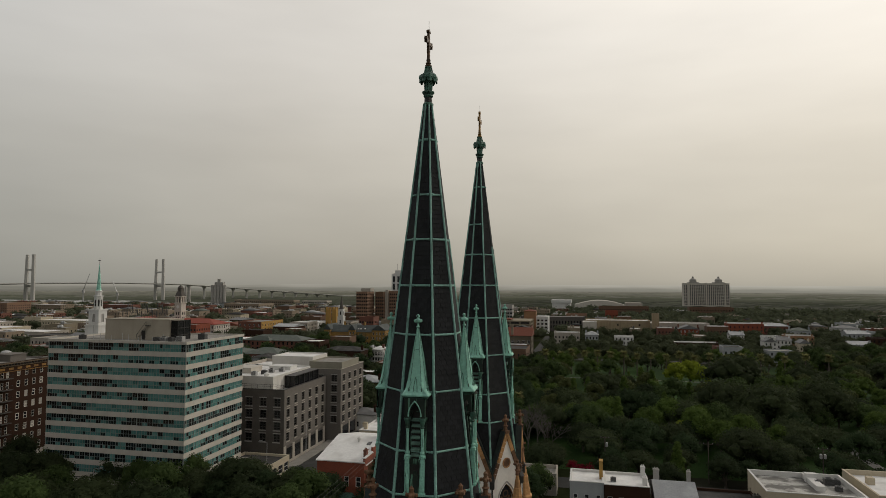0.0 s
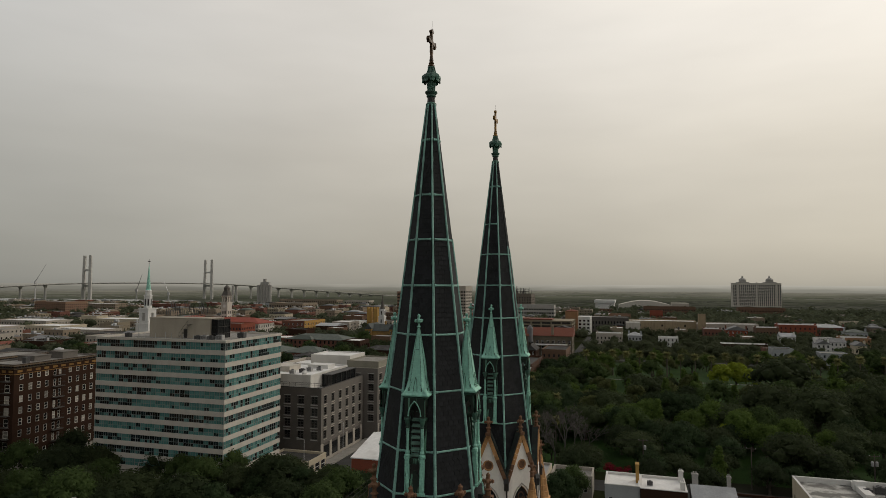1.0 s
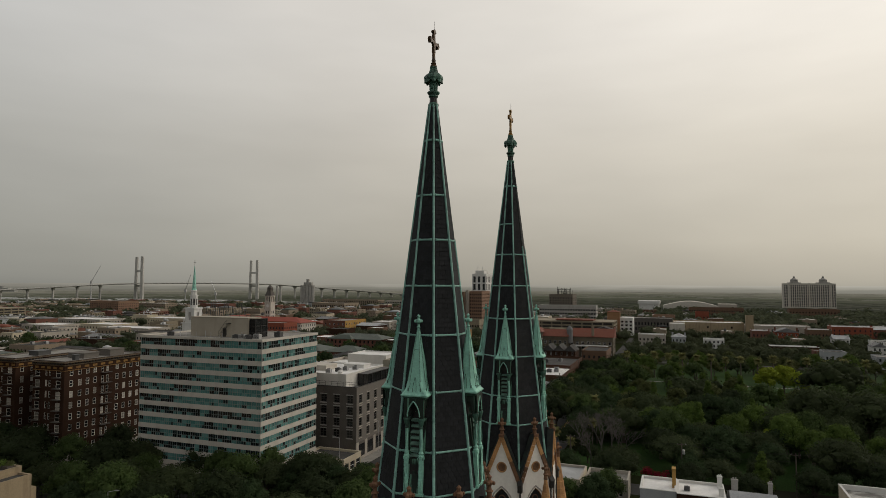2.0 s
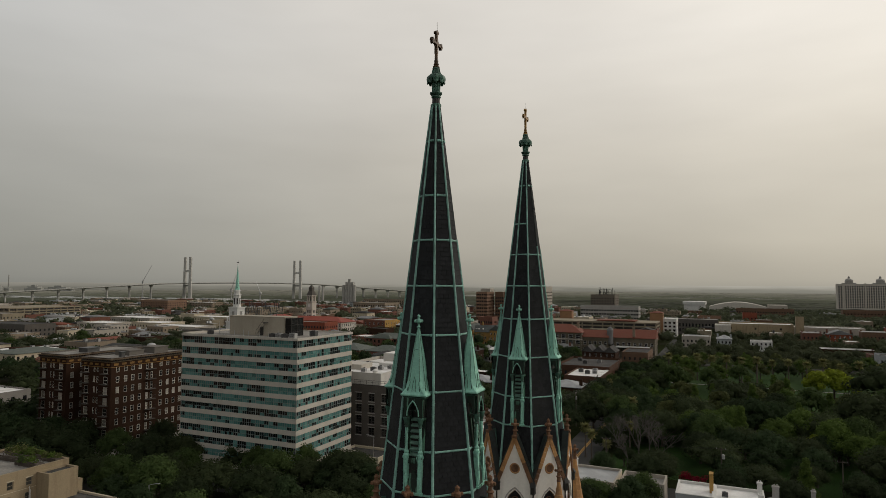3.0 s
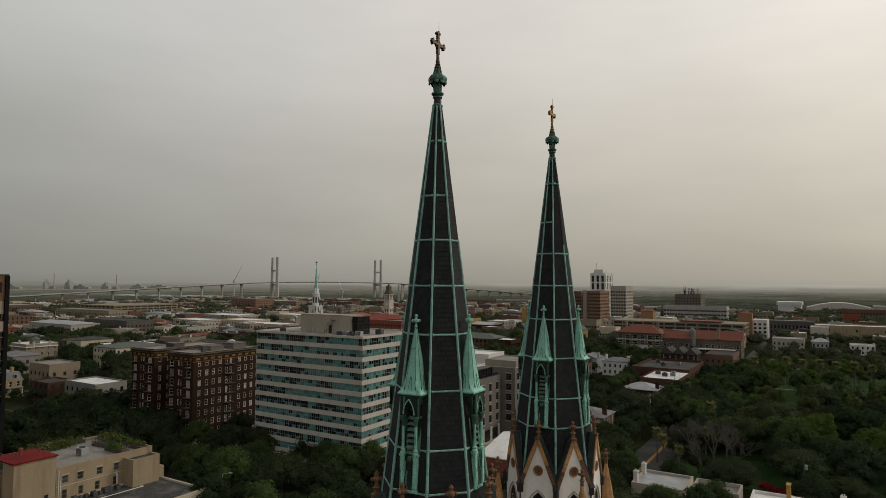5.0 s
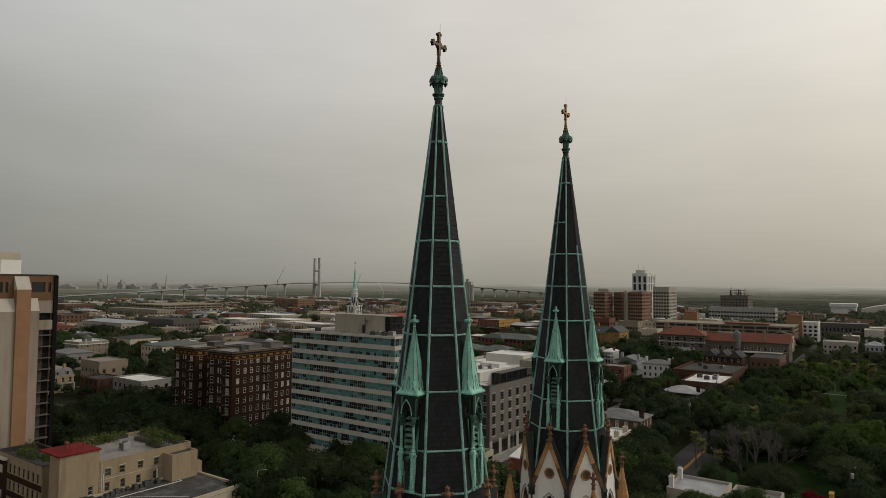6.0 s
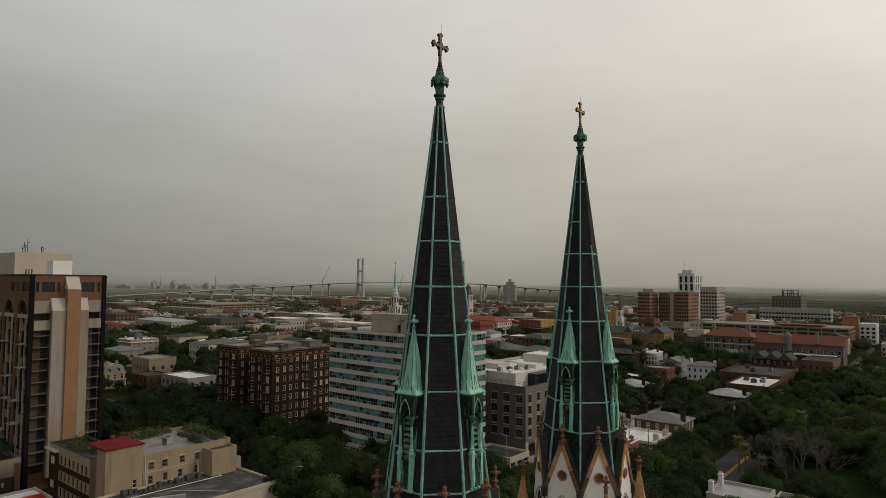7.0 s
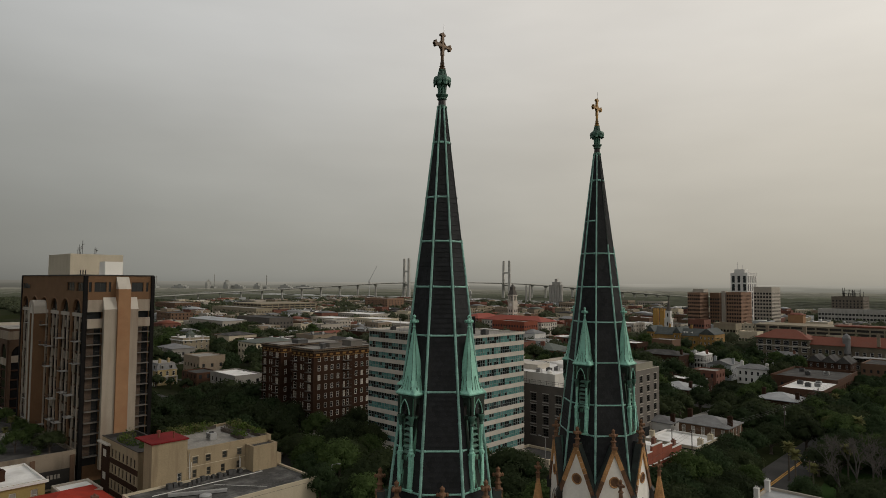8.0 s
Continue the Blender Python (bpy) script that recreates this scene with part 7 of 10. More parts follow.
# white houses among the trees
WPH = house("porch_house", -132.7, 384, -125.6, 394, 8.5, WHITE_PAINT, ROOF_WHITE, "white wooden house with stacked front porches", rk="hip", rise=1.4, rows=(1.2, 4.6, 7.6)[:2], n=(4, 3), win=(1.0, 1.9), chim=1, backing=True)
for k in range(4):
    part("porch_post", MB().box(0.1 + k * 2.20, -2.2, 0, 0.35 + k * 2.20, -1.95, 8.0), WHITE_PAINT, WPH)
for z in (3.8, 5.9, 8.1):
    part("porch_deck", MB().box(-0.1, -2.4, z, 7.2, -0.01, z + 0.25), WHITE_PAINT, WPH)
house("slate_roofed_house", -145.7, 388, -134.2, 399, 6.9, GREY_PAINT, ROOF_SLATE, "grey wooden house with pale slate roof", rk="gable_u", rise=2.6, rows=(1.2, 4.6), n=(4, 3), win=(1.0, 1.8), chim=2, cm=WHITE_PAINT, backing=True)
house("slate_roofed_house", -95.7, 346, -81.8, 355, 7.7, WHITE_PAINT, ROOF_SLATE, "white wooden house with hipped slate roof", rk="hip", rise=2.0, rows=(1.2, 4.5), n=(5, 3), win=(1.0, 1.7), chim=2, cm=WHITE_PAINT, backing=True)

# school with red tile roofs
OLIVE_STONE = mat("olive_brown_stucco", (0.125, 0.105, 0.075), 0.9, 0.2, 0.3, 4.0, 0.15, stain=(0.075, 0.065, 0.05), stain_amt=0.6)
SC = thing("school_building", -112, 430, 0, "long olive-brown school building with red tile roofs", "school")
block(SC, 29, 18, 17.4, OLIVE_STONE, {"-v": grid_holes(29, 6, 3.0, [1.5, 5.6, 9.6, 13.4], 2.6), "+u": grid_holes(18, 4, 1.9, [1.5, 5.6, 9.6, 13.4], 2.6)}, roof=ROOF_RED, roof_kind="hip", rise=5.0, eave=0.8)
block(SC, 16.9, 14, 14.6, OLIVE_STONE, {"-v": grid_holes(16.9, 5, 1.8, [1.5, 5.4, 9.4], 2.4)}, roof=ROOF_RED, roof_kind="gable_u", rise=4.4, eave=0.7, x=29.1, y=3)
block(SC, 29, 17, 14.4, OLIVE_STONE, {"-v": grid_holes(29, 8, 1.8, [1.5, 5.4, 9.0], 2.2), "+u": grid_holes(17, 4, 1.6, [1.5, 5.4, 9.0], 2.2)}, roof=ROOF_RED, roof_kind="gable_u", rise=5.2, eave=0.7, x=46.1, y=9)
part("turret", MB().lathe([(2.0, 10.0), (2.0, 18.6), (2.3, 18.7), (2.1, 19.6), (1.4, 20.8), (0.3, 21.6), (0.1, 22.8)], 12, 47.0, 6.0), ROOF_SLATE, SC, "domed dark slate stair turret")
part("string_course", MB().box(-0.25, -0.25, 12.6, 29.25, -0.02, 13.1), CREAM_CONC, SC)
part("string_course", MB().box(29.02, -0.25, 12.6, 29.25, 18.2, 13.1), CREAM_CONC, SC)
for x in (4, 25, 62):
    chimney(SC, x, 9, 17 if x < 30 else 15, 24.5 if x < 30 else 21.5, 1.6, 1.2, BRICK_TAN)
part("porch_roof", MB().box(50, 4.5, 8.2, 72, 9.0, 8.8), ROOF_WHITE, SC)

# parking garages
def garage(u0, v0, u1, v1, levels, wall, label, arches=False):
    root = thing("parking_garage", u0, v0, 0, label, "garage")
    w, d = u1 - u0, v1 - v0
    # Dark solid box stands in for shade between the open decks.
    part("core", MB().box(1.0, 1.0, 0, w - 1.0, d - 1.0, levels * 3.2 - 0.6), DARK_TRIM, root)
    for i in range(levels):
        z = 1.6 + i * 3.2
        b = MB().box(0, 0, z, w, d, z + 1.25)
        part("deck_parapet", b, wall, root)
    n = max(3, int(w / 9))
    for i in range(n + 1):
        x = w * i / n
        part("column", MB().box(x - 0.5, -0.15, 0, x + 0.5, 0.6, levels * 3.2 - 0.4), wall, root)
    for i in range(max(2, int(d / 9)) + 1):
        y = d * i / max(2, int(d / 9))
        part("column", MB().box(w - 0.6, y - 0.5, 0, w + 0.15, y + 0.5, levels * 3.2 - 0.4), wall, root)
    return root


TAN_CONC = mat("tan_concrete", (0.25, 0.212, 0.148), 0.9, 0.12, 0.2, 3.0, 0.1, stain=(0.19, 0.15, 0.11), stain_amt=0.5)
GA = garage(-165, 600, -52, 640, 5, TAN_CONC, "tan concrete parking garage with open decks")
part("ramp_roof", MB().box(60, 2, 16.2, 95, 20, 17.2), ROOF_RED, GA)
for u, v in ((-150, 645), (-62, 645)):
    OT = thing("stair_tower", u, v, 0, "orange stucco stair tower with red roof", "tower", "stair towers")
    block(OT, 12, 9, 23.0, BRICK_ORANGE, {}, roof=ROOF_RED, roof_kind="hip", rise=1.6)
house("white_block", -50, 650, -38, 672, 17.0, WHITE_PAINT, ROOF_WHITE, "white balconied building beside the garage", "building", n=(3, 4), rows=(2, 5.5, 9, 12.5), win=(2.2, 1.8), backing=True)
garage(-838, 470, -760, 560, 6, TAN_CONC, "long tan parking garage far off")
LB = house("long_building", -70, 690, -2, 712, 15, CHARCOAL, ROOF_GREY, "long grey civic building with colonnade", "building", n=(22, 5), rows=(3, 8), win=(1.4, 3.2), sides=("-v",), backing=True)

def far_block(name, u0, v0, u1, v1, h, wall, label, rows, nu, nv, roof=None, win=(1.6, 1.9), pane=True, glass=None, category="building", frame=None):
    root = thing(name, u0, v0, 0, label, category)
    w, d = u1 - u0, v1 - v0
    block(root, w, d, h, wall, {"-v": grid_holes(w, nu, win[0], rows, win[1]), "+u": grid_holes(d, nv, win[0], rows, win[1])}, roof=roof or ROOF_GREY, parapet=0.8, pane=pane, glass=glass, frame=frame or STEEL_DARK, bars=(1, 1), backing=True)
    return root


# the yellow institution and its neighbours
OCHRE = mat("ochre_stucco", (0.30, 0.175, 0.05), 0.85, 0.2, 0.3, 4.0, 0.15, stain=(0.17, 0.11, 0.05), stain_amt=0.6)
YB = thing("ochre_institution", -206, 478, 0, "ochre stucco building with dark slate roofs and towers", "building")
INST_SLATE = mat("dark_institution_slate", (0.05, 0.058, 0.055), 0.75, 0.25, 0.4, 5.0, 0.25, stain=(0.09, 0.10, 0.095), stain_amt=0.5)
block(YB, 46, 18, 11.5, OCHRE, {"-v": grid_holes(46, 12, 1.2, [1.5, 5.8], 2.2), "+u": grid_holes(18, 5, 1.2, [1.5, 5.8], 2.2)}, roof=INST_SLATE, roof_kind="gable_u", rise=5.0)
for x in (0.1, 21, 40.5):
    wg = 11.0 if x > 30 else 5.5
    block(YB, wg, 20.4, 13.2, OCHRE, {"-v": grid_holes(wg, 4 if x > 30 else 2, 1.0, [1.5, 5.8, 9.4], 2.0), "+u": grid_holes(20.4, 6, 1.0, [1.5, 5.8, 9.4], 2.0)}, roof=INST_SLATE, roof_kind="gable_v", rise=4.2, x=x, y=-1.2)
chimney(YB, 14, 9, 13, 19, 1.4, 1.2, OCHRE)
chimney(YB, 31, 9, 13, 19, 1.4, 1.2, OCHRE)
for x in (27.5, 29.6, 33.0):
    part("skylight", MB().box(x, 2.2, 13.4, x + 0.9, 3.4, 14.2), WHITE_PAINT, YB)
BG = thing("brick_school", -222, 338, 0, "red brick school with green-grey hipped roofs", "school")
block(BG, 22, 22, 8.6, BRICK_RED, {"-v": grid_holes(22, 7, 1.3, [1.3, 5.0], 2.0), "+u": grid_holes(22, 6, 1.3, [1.3, 5.0], 2.0)}, roof=ROOF_GREEN, roof_kind="hip", rise=3.4)
block(BG, 24, 18, 8.0, BRICK_RED, {"-v": grid_holes(24, 8, 1.3, [1.3, 4.8], 2.0), "+u": grid_holes(18, 5, 1.3, [1.3, 4.8], 2.0)}, roof=ROOF_GREEN, roof_kind="hip", rise=3.2, x=22.1, y=5)
chimney(BG, 10, 6, 8, 13.0, 2.6, 1.6, BRICK_RED)
for i in range(9):
    tu, tv = -196 + (i % 5) * 8.2, 300 + (i // 5) * 9
    T = thing("market_tent", tu, tv, 0, "white pointed market tent", "tent", "market tents")
    part("canopy", MB().prism([(-3, -3, 2.6), (3, -3, 2.6), (3, 3, 2.6), (-3, 3, 2.6)], [(-0.1, -0.1, 4.4), (0.1, -0.1, 4.4), (0.1, 0.1, 4.4), (-0.1, 0.1, 4.4)]), ROOF_WHITE, T)
    for x, y in ((-2.9, -2.9), (2.9, -2.9), (2.9, 2.9), (-2.9, 2.9)):
        part("post", MB().tube((x, y, 0), (x, y, 2.6), 0.05, k=5), METAL_GREY, T)
RY = thing("painted_brick_building", -318, 536, 0, "brick building painted red and ochre yellow", "building")
block(RY, 24, 42, 13.6, BRICK_RED, {"-v": grid_holes(24, 5, 1.4, [2, 6, 10], 2.0), "+u": grid_holes(42, 8, 1.4, [2, 6, 10], 2.0)}, roof=ROOF_GREY, parapet=0.7)
RYY = MB()
facade(RYY, (24.05, 0.0), (0, 1), 42, 0, 14.3, grid_holes(42, 8, 1.4, [2, 6, 10], 2.0), 0.05)
part("painted_wall", RYY, YELLOW, RY, "ochre painted side wall")
RED_TILE = mat("bright_red_tile_roof", (0.27, 0.05, 0.028), 0.75, 0.22, 0.4, 5.0, 0.3, stain=(0.17, 0.05, 0.032), stain_amt=0.6, stain_scale=0.4)
CO = thing("courthouse", -392, 500, 0, "pale courthouse with red tile roofs and clock tower", "courthouse")
block(CO, 72, 26, 13.5, CREAM_CONC, {"-v": grid_holes(72, 20, 1.5, [1.5, 5.5, 9.5], 2.4), "+u": grid_holes(26, 7, 1.5, [1.5, 5.5, 9.5], 2.4)}, roof=RED_TILE, roof_kind="hip", rise=4.5, eave=0.9)
block(CO, 22, 40, 13.5, BRICK_RED, {"-v": grid_holes(22, 6, 1.5, [1.5, 5.5, 9.5], 2.4)}, roof=RED_TILE, roof_kind="hip", rise=4.5, eave=0.9, x=-30, y=4)
tw = MB().box(19, 18, 0, 26, 25, 31).box(18.6, 17.6, 24.0, 26.4, 25.4, 24.7).box(18.5, 17.5, 31, 26.5, 25.5, 31.8)
part("clock_tower", tw, CREAM_CONC, CO, "square pale stone clock tower")
bf = MB()
for x in (19.4, 21.9, 24.6):
    for y in (18.4, 21.0, 23.6):
        if not (x == 21.9 and y == 21.0):
            bf.box(x, y, 31.8, x + 1.0, y + 1.0, 37.0)
part("belfry", bf, CREAM_CONC, CO)
# Dark box added as the shade inside the open belfry.
part("belfry_core", MB().box(20.6, 19.6, 31.8, 24.4, 23.4, 37), DARK_TRIM, CO)
part("tower_cornice", MB().box(18.8, 17.8, 37, 26.2, 25.2, 37.8), CREAM_CONC, CO)
part("tower_roof", MB().lathe([(4.9, 37.8), (2.9, 42.4)], 4, 22.5, 21.5, radians(45)).box(20.6, 19.6, 42.3, 24.4, 23.4, 45.2).lathe([(3.1, 45.2), (0.1, 48.4)], 4, 22.5, 21.5, radians(45)), CHARCOAL, CO)
for z in (4.0, 10.0, 16.0, 20.5):
    for x in (20.6, 23.0):
        part("tower_window", MB().box(x, 17.9, z, x + 1.3, 17.99, z + 2.6), DARK_TRIM, CO)
        part("tower_window", MB().box(26.01, x - 1.0, z, 26.1, x + 0.3, z + 2.6), DARK_TRIM, CO)
far_block("brick_hall", -347.8, 462, -311.9, 482, 15.0, BRICK_VIVID, "orange-red brick hall with flat roof", [1.8, 6.2, 10.4], 12, 6, glass=GLASS_DARK)
for z in (26.0,):
    part("clock_face", MB().prism([(22.5 + 1.6 * math.cos(i * math.pi / 8), 17.98, 28 + 1.6 * math.sin(i * math.pi / 8)) for i in range(16)], [(22.5 + 1.6 * math.cos(i * math.pi / 8), 17.9, 28 + 1.6 * math.sin(i * math.pi / 8)) for i in range(16)]), WHITE_PAINT, CO)

# the white steeple
ST = thing("church_steeple", -281.5, 320.5, 0, "white wooden church steeple with a green copper needle", "steeple")
part("base", MB().box(-4.6, -4.6, 0, 4.6, 4.6, 25).box(-5.0, -5.0, 24.4, 5.0, 5.0, 25.2), WHITE_PAINT, ST)
b2 = MB()
for s, (c, al, _) in FACES.items():
    facade(b2, (-3.4 + 6.8 * c[0], -3.4 + 6.8 * c[1]), al, 6.8, 25.2, 33.4, [(2.3, 26.6, 4.5, 31.4)], 0.5)
part("clock_stage", b2, WHITE_PAINT, ST)
# Grey core stands in for the shade inside the clock stage.
part("shadow_core", MB().box(-2.8, -2.8, 25.2, 2.8, 2.8, 33.0), CONCRETE, ST)
part("cornice", MB().box(-3.8, -3.8, 33.4, 3.8, 3.8, 34.2), WHITE_PAINT, ST)
b3 = MB().lathe([(2.5, 34.2), (2.45, 41.5), (2.8, 41.6), (2.8, 42.1), (2.0, 42.2), (1.9, 44.5), (2.2, 44.6), (1.8, 45.2)], 8, 0, 0, radians(22.5))
part("octagon", b3, WHITE_PAINT, ST)
# Dark slabs on the solid faces imitate shaded arches.
for i in range(8):
    a = math.pi / 4 * i
    part("arch_opening", MB().box(-0.05, -0.45, 35.8, 0.05, 0.45, 39.8), DARK_TRIM, ST, m=Matrix.Translation((2.29 * math.cos(a), 2.29 * math.sin(a), 0)) @ Matrix.Rotation(a, 4, "Z"))
part("needle", MB().lathe([(1.75, 45.2), (1.45, 45.8), (1.3, 46.5), (0.12, 61.0)], 8, 0, 0, radians(22.5)), COPPER, ST, "green copper needle spire")
part("weather_vane", MB().tube((0, 0, 61), (0, 0, 64.0), 0.1, k=5).box(-0.9, -0.05, 62.6, 0.9, 0.05, 63.0), STEEL_DARK, ST)
for s in ((-4, -4), (4, -4), (4, 4), (-4, 4)):
    part("urn", MB().lathe([(0.5, 25.2), (0.3, 26.0), (0.6, 26.7), (0.2, 27.8)], 8, *s), WHITE_PAINT, ST)
SS = thing("church_steeple", -225.6, 562, 0, "small white steeple with a dark cap", "steeple")
part("base", MB().box(-2.8, -2.8, 0, 2.8, 2.8, 19).box(-3.1, -3.1, 18.4, 3.1, 3.1, 19.0).box(-2.2, -2.2, 19, 2.2, 2.2, 25.6).box(-2.5, -2.5, 25.2, 2.5, 2.5, 25.8), WHITE_PAINT, SS)
part("cap", MB().lathe([(2.6, 25.8), (1.7, 28.2), (0.08, 38.6)], 8), CHARCOAL, SS)
# Shaded arches imitated by dark slabs on the solid base.
for z, w in ((12.5, 2.81), (20.4, 2.21)):
    part("arch_opening", MB().box(-0.6, -w - 0.05, z, 0.6, -w, z + 3.4), DARK_TRIM, SS)
    part("arch_opening", MB().box(w, -0.6, z, w + 0.05, 0.6, z + 3.4), DARK_TRIM, SS)
YT = thing("church_towers", -258, 600, 0, "pair of ochre stone church towers", "church")
for x in (0, 7):
    part("tower", MB().box(x, 0, 0, x + 4.4, 4.4, 24).box(x, 0, 24, x + 1, 1, 26).box(x + 3.4, 0, 24, x + 4.4, 1, 26).box(x, 3.4, 24, x + 1, 4.4, 26).box(x + 3.4, 3.4, 24, x + 4.4, 4.4, 26), YELLOW, YT)


DULL_BRICK = mat("dull_brown_brick", (0.225, 0.135, 0.088), 0.9, 0.18, 0.3, 5.0, 0.15, stain=(0.14, 0.085, 0.06), stain_amt=0.6)
T1 = far_block("brick_tower_block", -246.1, 655, -233.5, 678, 40.4, DULL_BRICK, "tall tan brick office block", [4 + 3.7 * i for i in range(10)], 6, 9)
far_block("brick_tower_block", -230.0, 672, -220.5, 684, 40.2, BRICK_BROWN, "tall brown brick block beside a pale stair shaft", [4 + 3.7 * i for i in range(9)], 4, 4)
far_block("stair_shaft", -220.4, 678, -217.2, 686, 42.0, CONC_PALE, "tall blank pale concrete stair shaft", [8], 1, 1)
far_block("brick_tower_block", -216.4, 680, -201.9, 712, 41.0, DULL_BRICK, "tall brown brick office block", [4 + 3.7 * i for i in range(10)], 6, 9)
part("penthouse", MB().box(3, 6, 41.6, 14, 18, 45.0), CONC_PALE, T1)
WT = far_block("white_office_tower", -238, 757, -220, 790, 62.0, WHITE_PAINT, "white office tower with dark window strips", [6 + 9.2 * i for i in range(6)], 3, 5, win=(3.0, 7.6), frame=WHITE_PAINT)
part("penthouse", MB().box(3, 4, 61, 14, 16, 67), WHITE_PAINT, WT)
part("mast", MB().tube((5, 8, 67), (5, 8, 75), 0.2, k=5).tube((11, 8, 67), (11, 8, 72), 0.2, k=5), METAL_GREY, WT)
far_block("concrete_office", -209, 742, -191, 774, 46.4, CONC_PALE, "pale concrete office block with deep square windows", [5 + 3.8 * i for i in range(10)], 6, 9, win=(2.0, 2.0))
GREY_TAN = mat("grey_tan_brick", (0.135, 0.115, 0.092), 0.9, 0.18, 0.3, 5.0, 0.15, stain=(0.09, 0.075, 0.06), stain_amt=0.5)
SV = far_block("dark_brick_block", -174.4, 930, -140.3, 968, 34.8, GREY_TAN, "grey-brown brick block with rooftop masts", [4 + 3.6 * i for i in range(8)], 9, 8)
rk = MB()
rnd = random.Random(12)
for i in range(24):
    x, y = rnd.uniform(8, 32), rnd.uniform(8, 24)
    rk.tube((x, y, 35.0), (x, y, 35.0 + rnd.uniform(4, 12)), 0.3, k=4)
for z in (39, 42.5):
    rk.box(10, 9, z, 30, 9.4, z + 0.5)
tagged(part("mast", rk, STEEL_DARK, SV), kind="stuff")
far_block("long_office", -178.6, 880, -101.3, 900, 20.5, CONCRETE, "long low concrete office with ribbon windows", [4, 9, 14], 22, 5, win=(2.6, 2.2), roof=ROOF_WHITE)
far_block("brick_store", -201.4, 545, -187.8, 560, 19.0, BRICK_RED, "red brick store with pale roof", [2, 6, 10, 14], 6, 4, roof=ROOF_METAL)
far_block("tan_store", -185.5, 560, -167.5, 575, 16.2, TAN_CONC, "low tan stucco store with flat roof", [2, 6, 10], 7, 4)
far_block("pale_store", -155.6, 530, -141.8, 545, 12.4, CREAM, "cream store with bright white roof", [2, 6], 6, 4, roof=ROOF_WHITE)
far_block("long_arcaded_block", -560, 900, -500, 950, 17.6, BRICK_TAN, "long brick block with pale arched windows", [2, 7, 12], 18, 10, win=(1.8, 3.2), glass=GLASS_BLIND)
WS = thing("riverside_hotel", 222, 1575, 0, "large pale riverside hotel with twin cupolas", "hotel")
block(WS, 100, 30, 53.5, CREAM_CONC, {"-v": grid_holes(100, 24, 2.4, [4 + 3.4 * i for i in range(14)], 2.5)}, roof=ROOF_GREY, parapet=1.2, frame=STEEL_DARK, backing=True)
for x in (10, 66):
    part("cupola", MB().box(x, 2, 53.5, x + 24, 22, 57.0).box(x + 5, 5, 57, x + 19, 17, 62).lathe([(8.0, 62), (6.8, 64.2), (3.4, 66), (2.2, 66.4), (2.2, 69), (2.6, 69.1), (0.3, 71.4)], 8, x + 12, 11, radians(22.5)), CONCRETE, WS)
for x in (8, 48, 89):
    part("bay", MB().box(x, -1.4, 2, x + 3.2, -0.01, 56), CREAM_CONC, WS)
CV = thing("convention_centre", -24, 1275, 0, "wide low convention centre with curved white roof", "convention centre")
prof = [(0, 0)] + [(i / 14 * 96, 11 + 8.5 * math.sin(math.pi * i / 14)) for i in range(15)] + [(96, 0)]
cv = MB().prism([(x, 0, z) for x, z in prof], [(x, 60, z) for x, z in prof])
part("hall", cv, CREAM_CONC, CV)
part("side_hall", MB().box(98, 0, 0, 128, 50, 15), CONC_PALE, CV)
part("glass_hall", MB().box(-44, 4, 0, -8, 50, 14).box(-46, 2, 14, -6, 52, 19.5), WHITE_PAINT, CV)
far_block("long_brick_block", 18, 1010, 92, 1034, 16.0, BRICK_BROWN, "long low brown block with flat roof", [2, 6.5, 11], 22, 6)
far_block("long_brick_block", 150, 1010, 212, 1030, 16.0, BRICK_BROWN, "long low brown block with pale roof line", [2, 6.5, 11], 16, 6, roof=ROOF_WHITE)
far_block("beige_warehouse", -1, 664, 62, 694, 13.0, BEIGE, "long blank beige warehouse with white roof", [8.5], 3, 2, roof=ROOF_WHITE)
far_block("beige_warehouse", 62.2, 668, 118, 694, 11.0, CONC_PALE, "low pale warehouse wing with white roof", [6.5], 8, 2, roof=ROOF_WHITE)
far_block("warehouse_front", -4, 640, 9.5, 663, 12.4, CREAM_CONC, "blank pale front of the warehouse", [], 1, 1, roof=ROOF_WHITE)
BT = thing("stair_tower", 63, 655, 0, "square beige stair tower on a warehouse", "tower")
block(BT, 6.5, 6.5, 21, BEIGE, {}, roof=ROOF_GREY)
far_block("brick_hall", -25, 800, 0, 822, 13.0, DULL_BRICK, "red brick hall with pale roof", [3, 8], 6, 4, roof=ROOF_METAL)
far_block("brick_hall", 24, 870, 40, 890, 15.0, BRICK_VIVID, "round-cornered red brick hall", [3, 8], 4, 4)
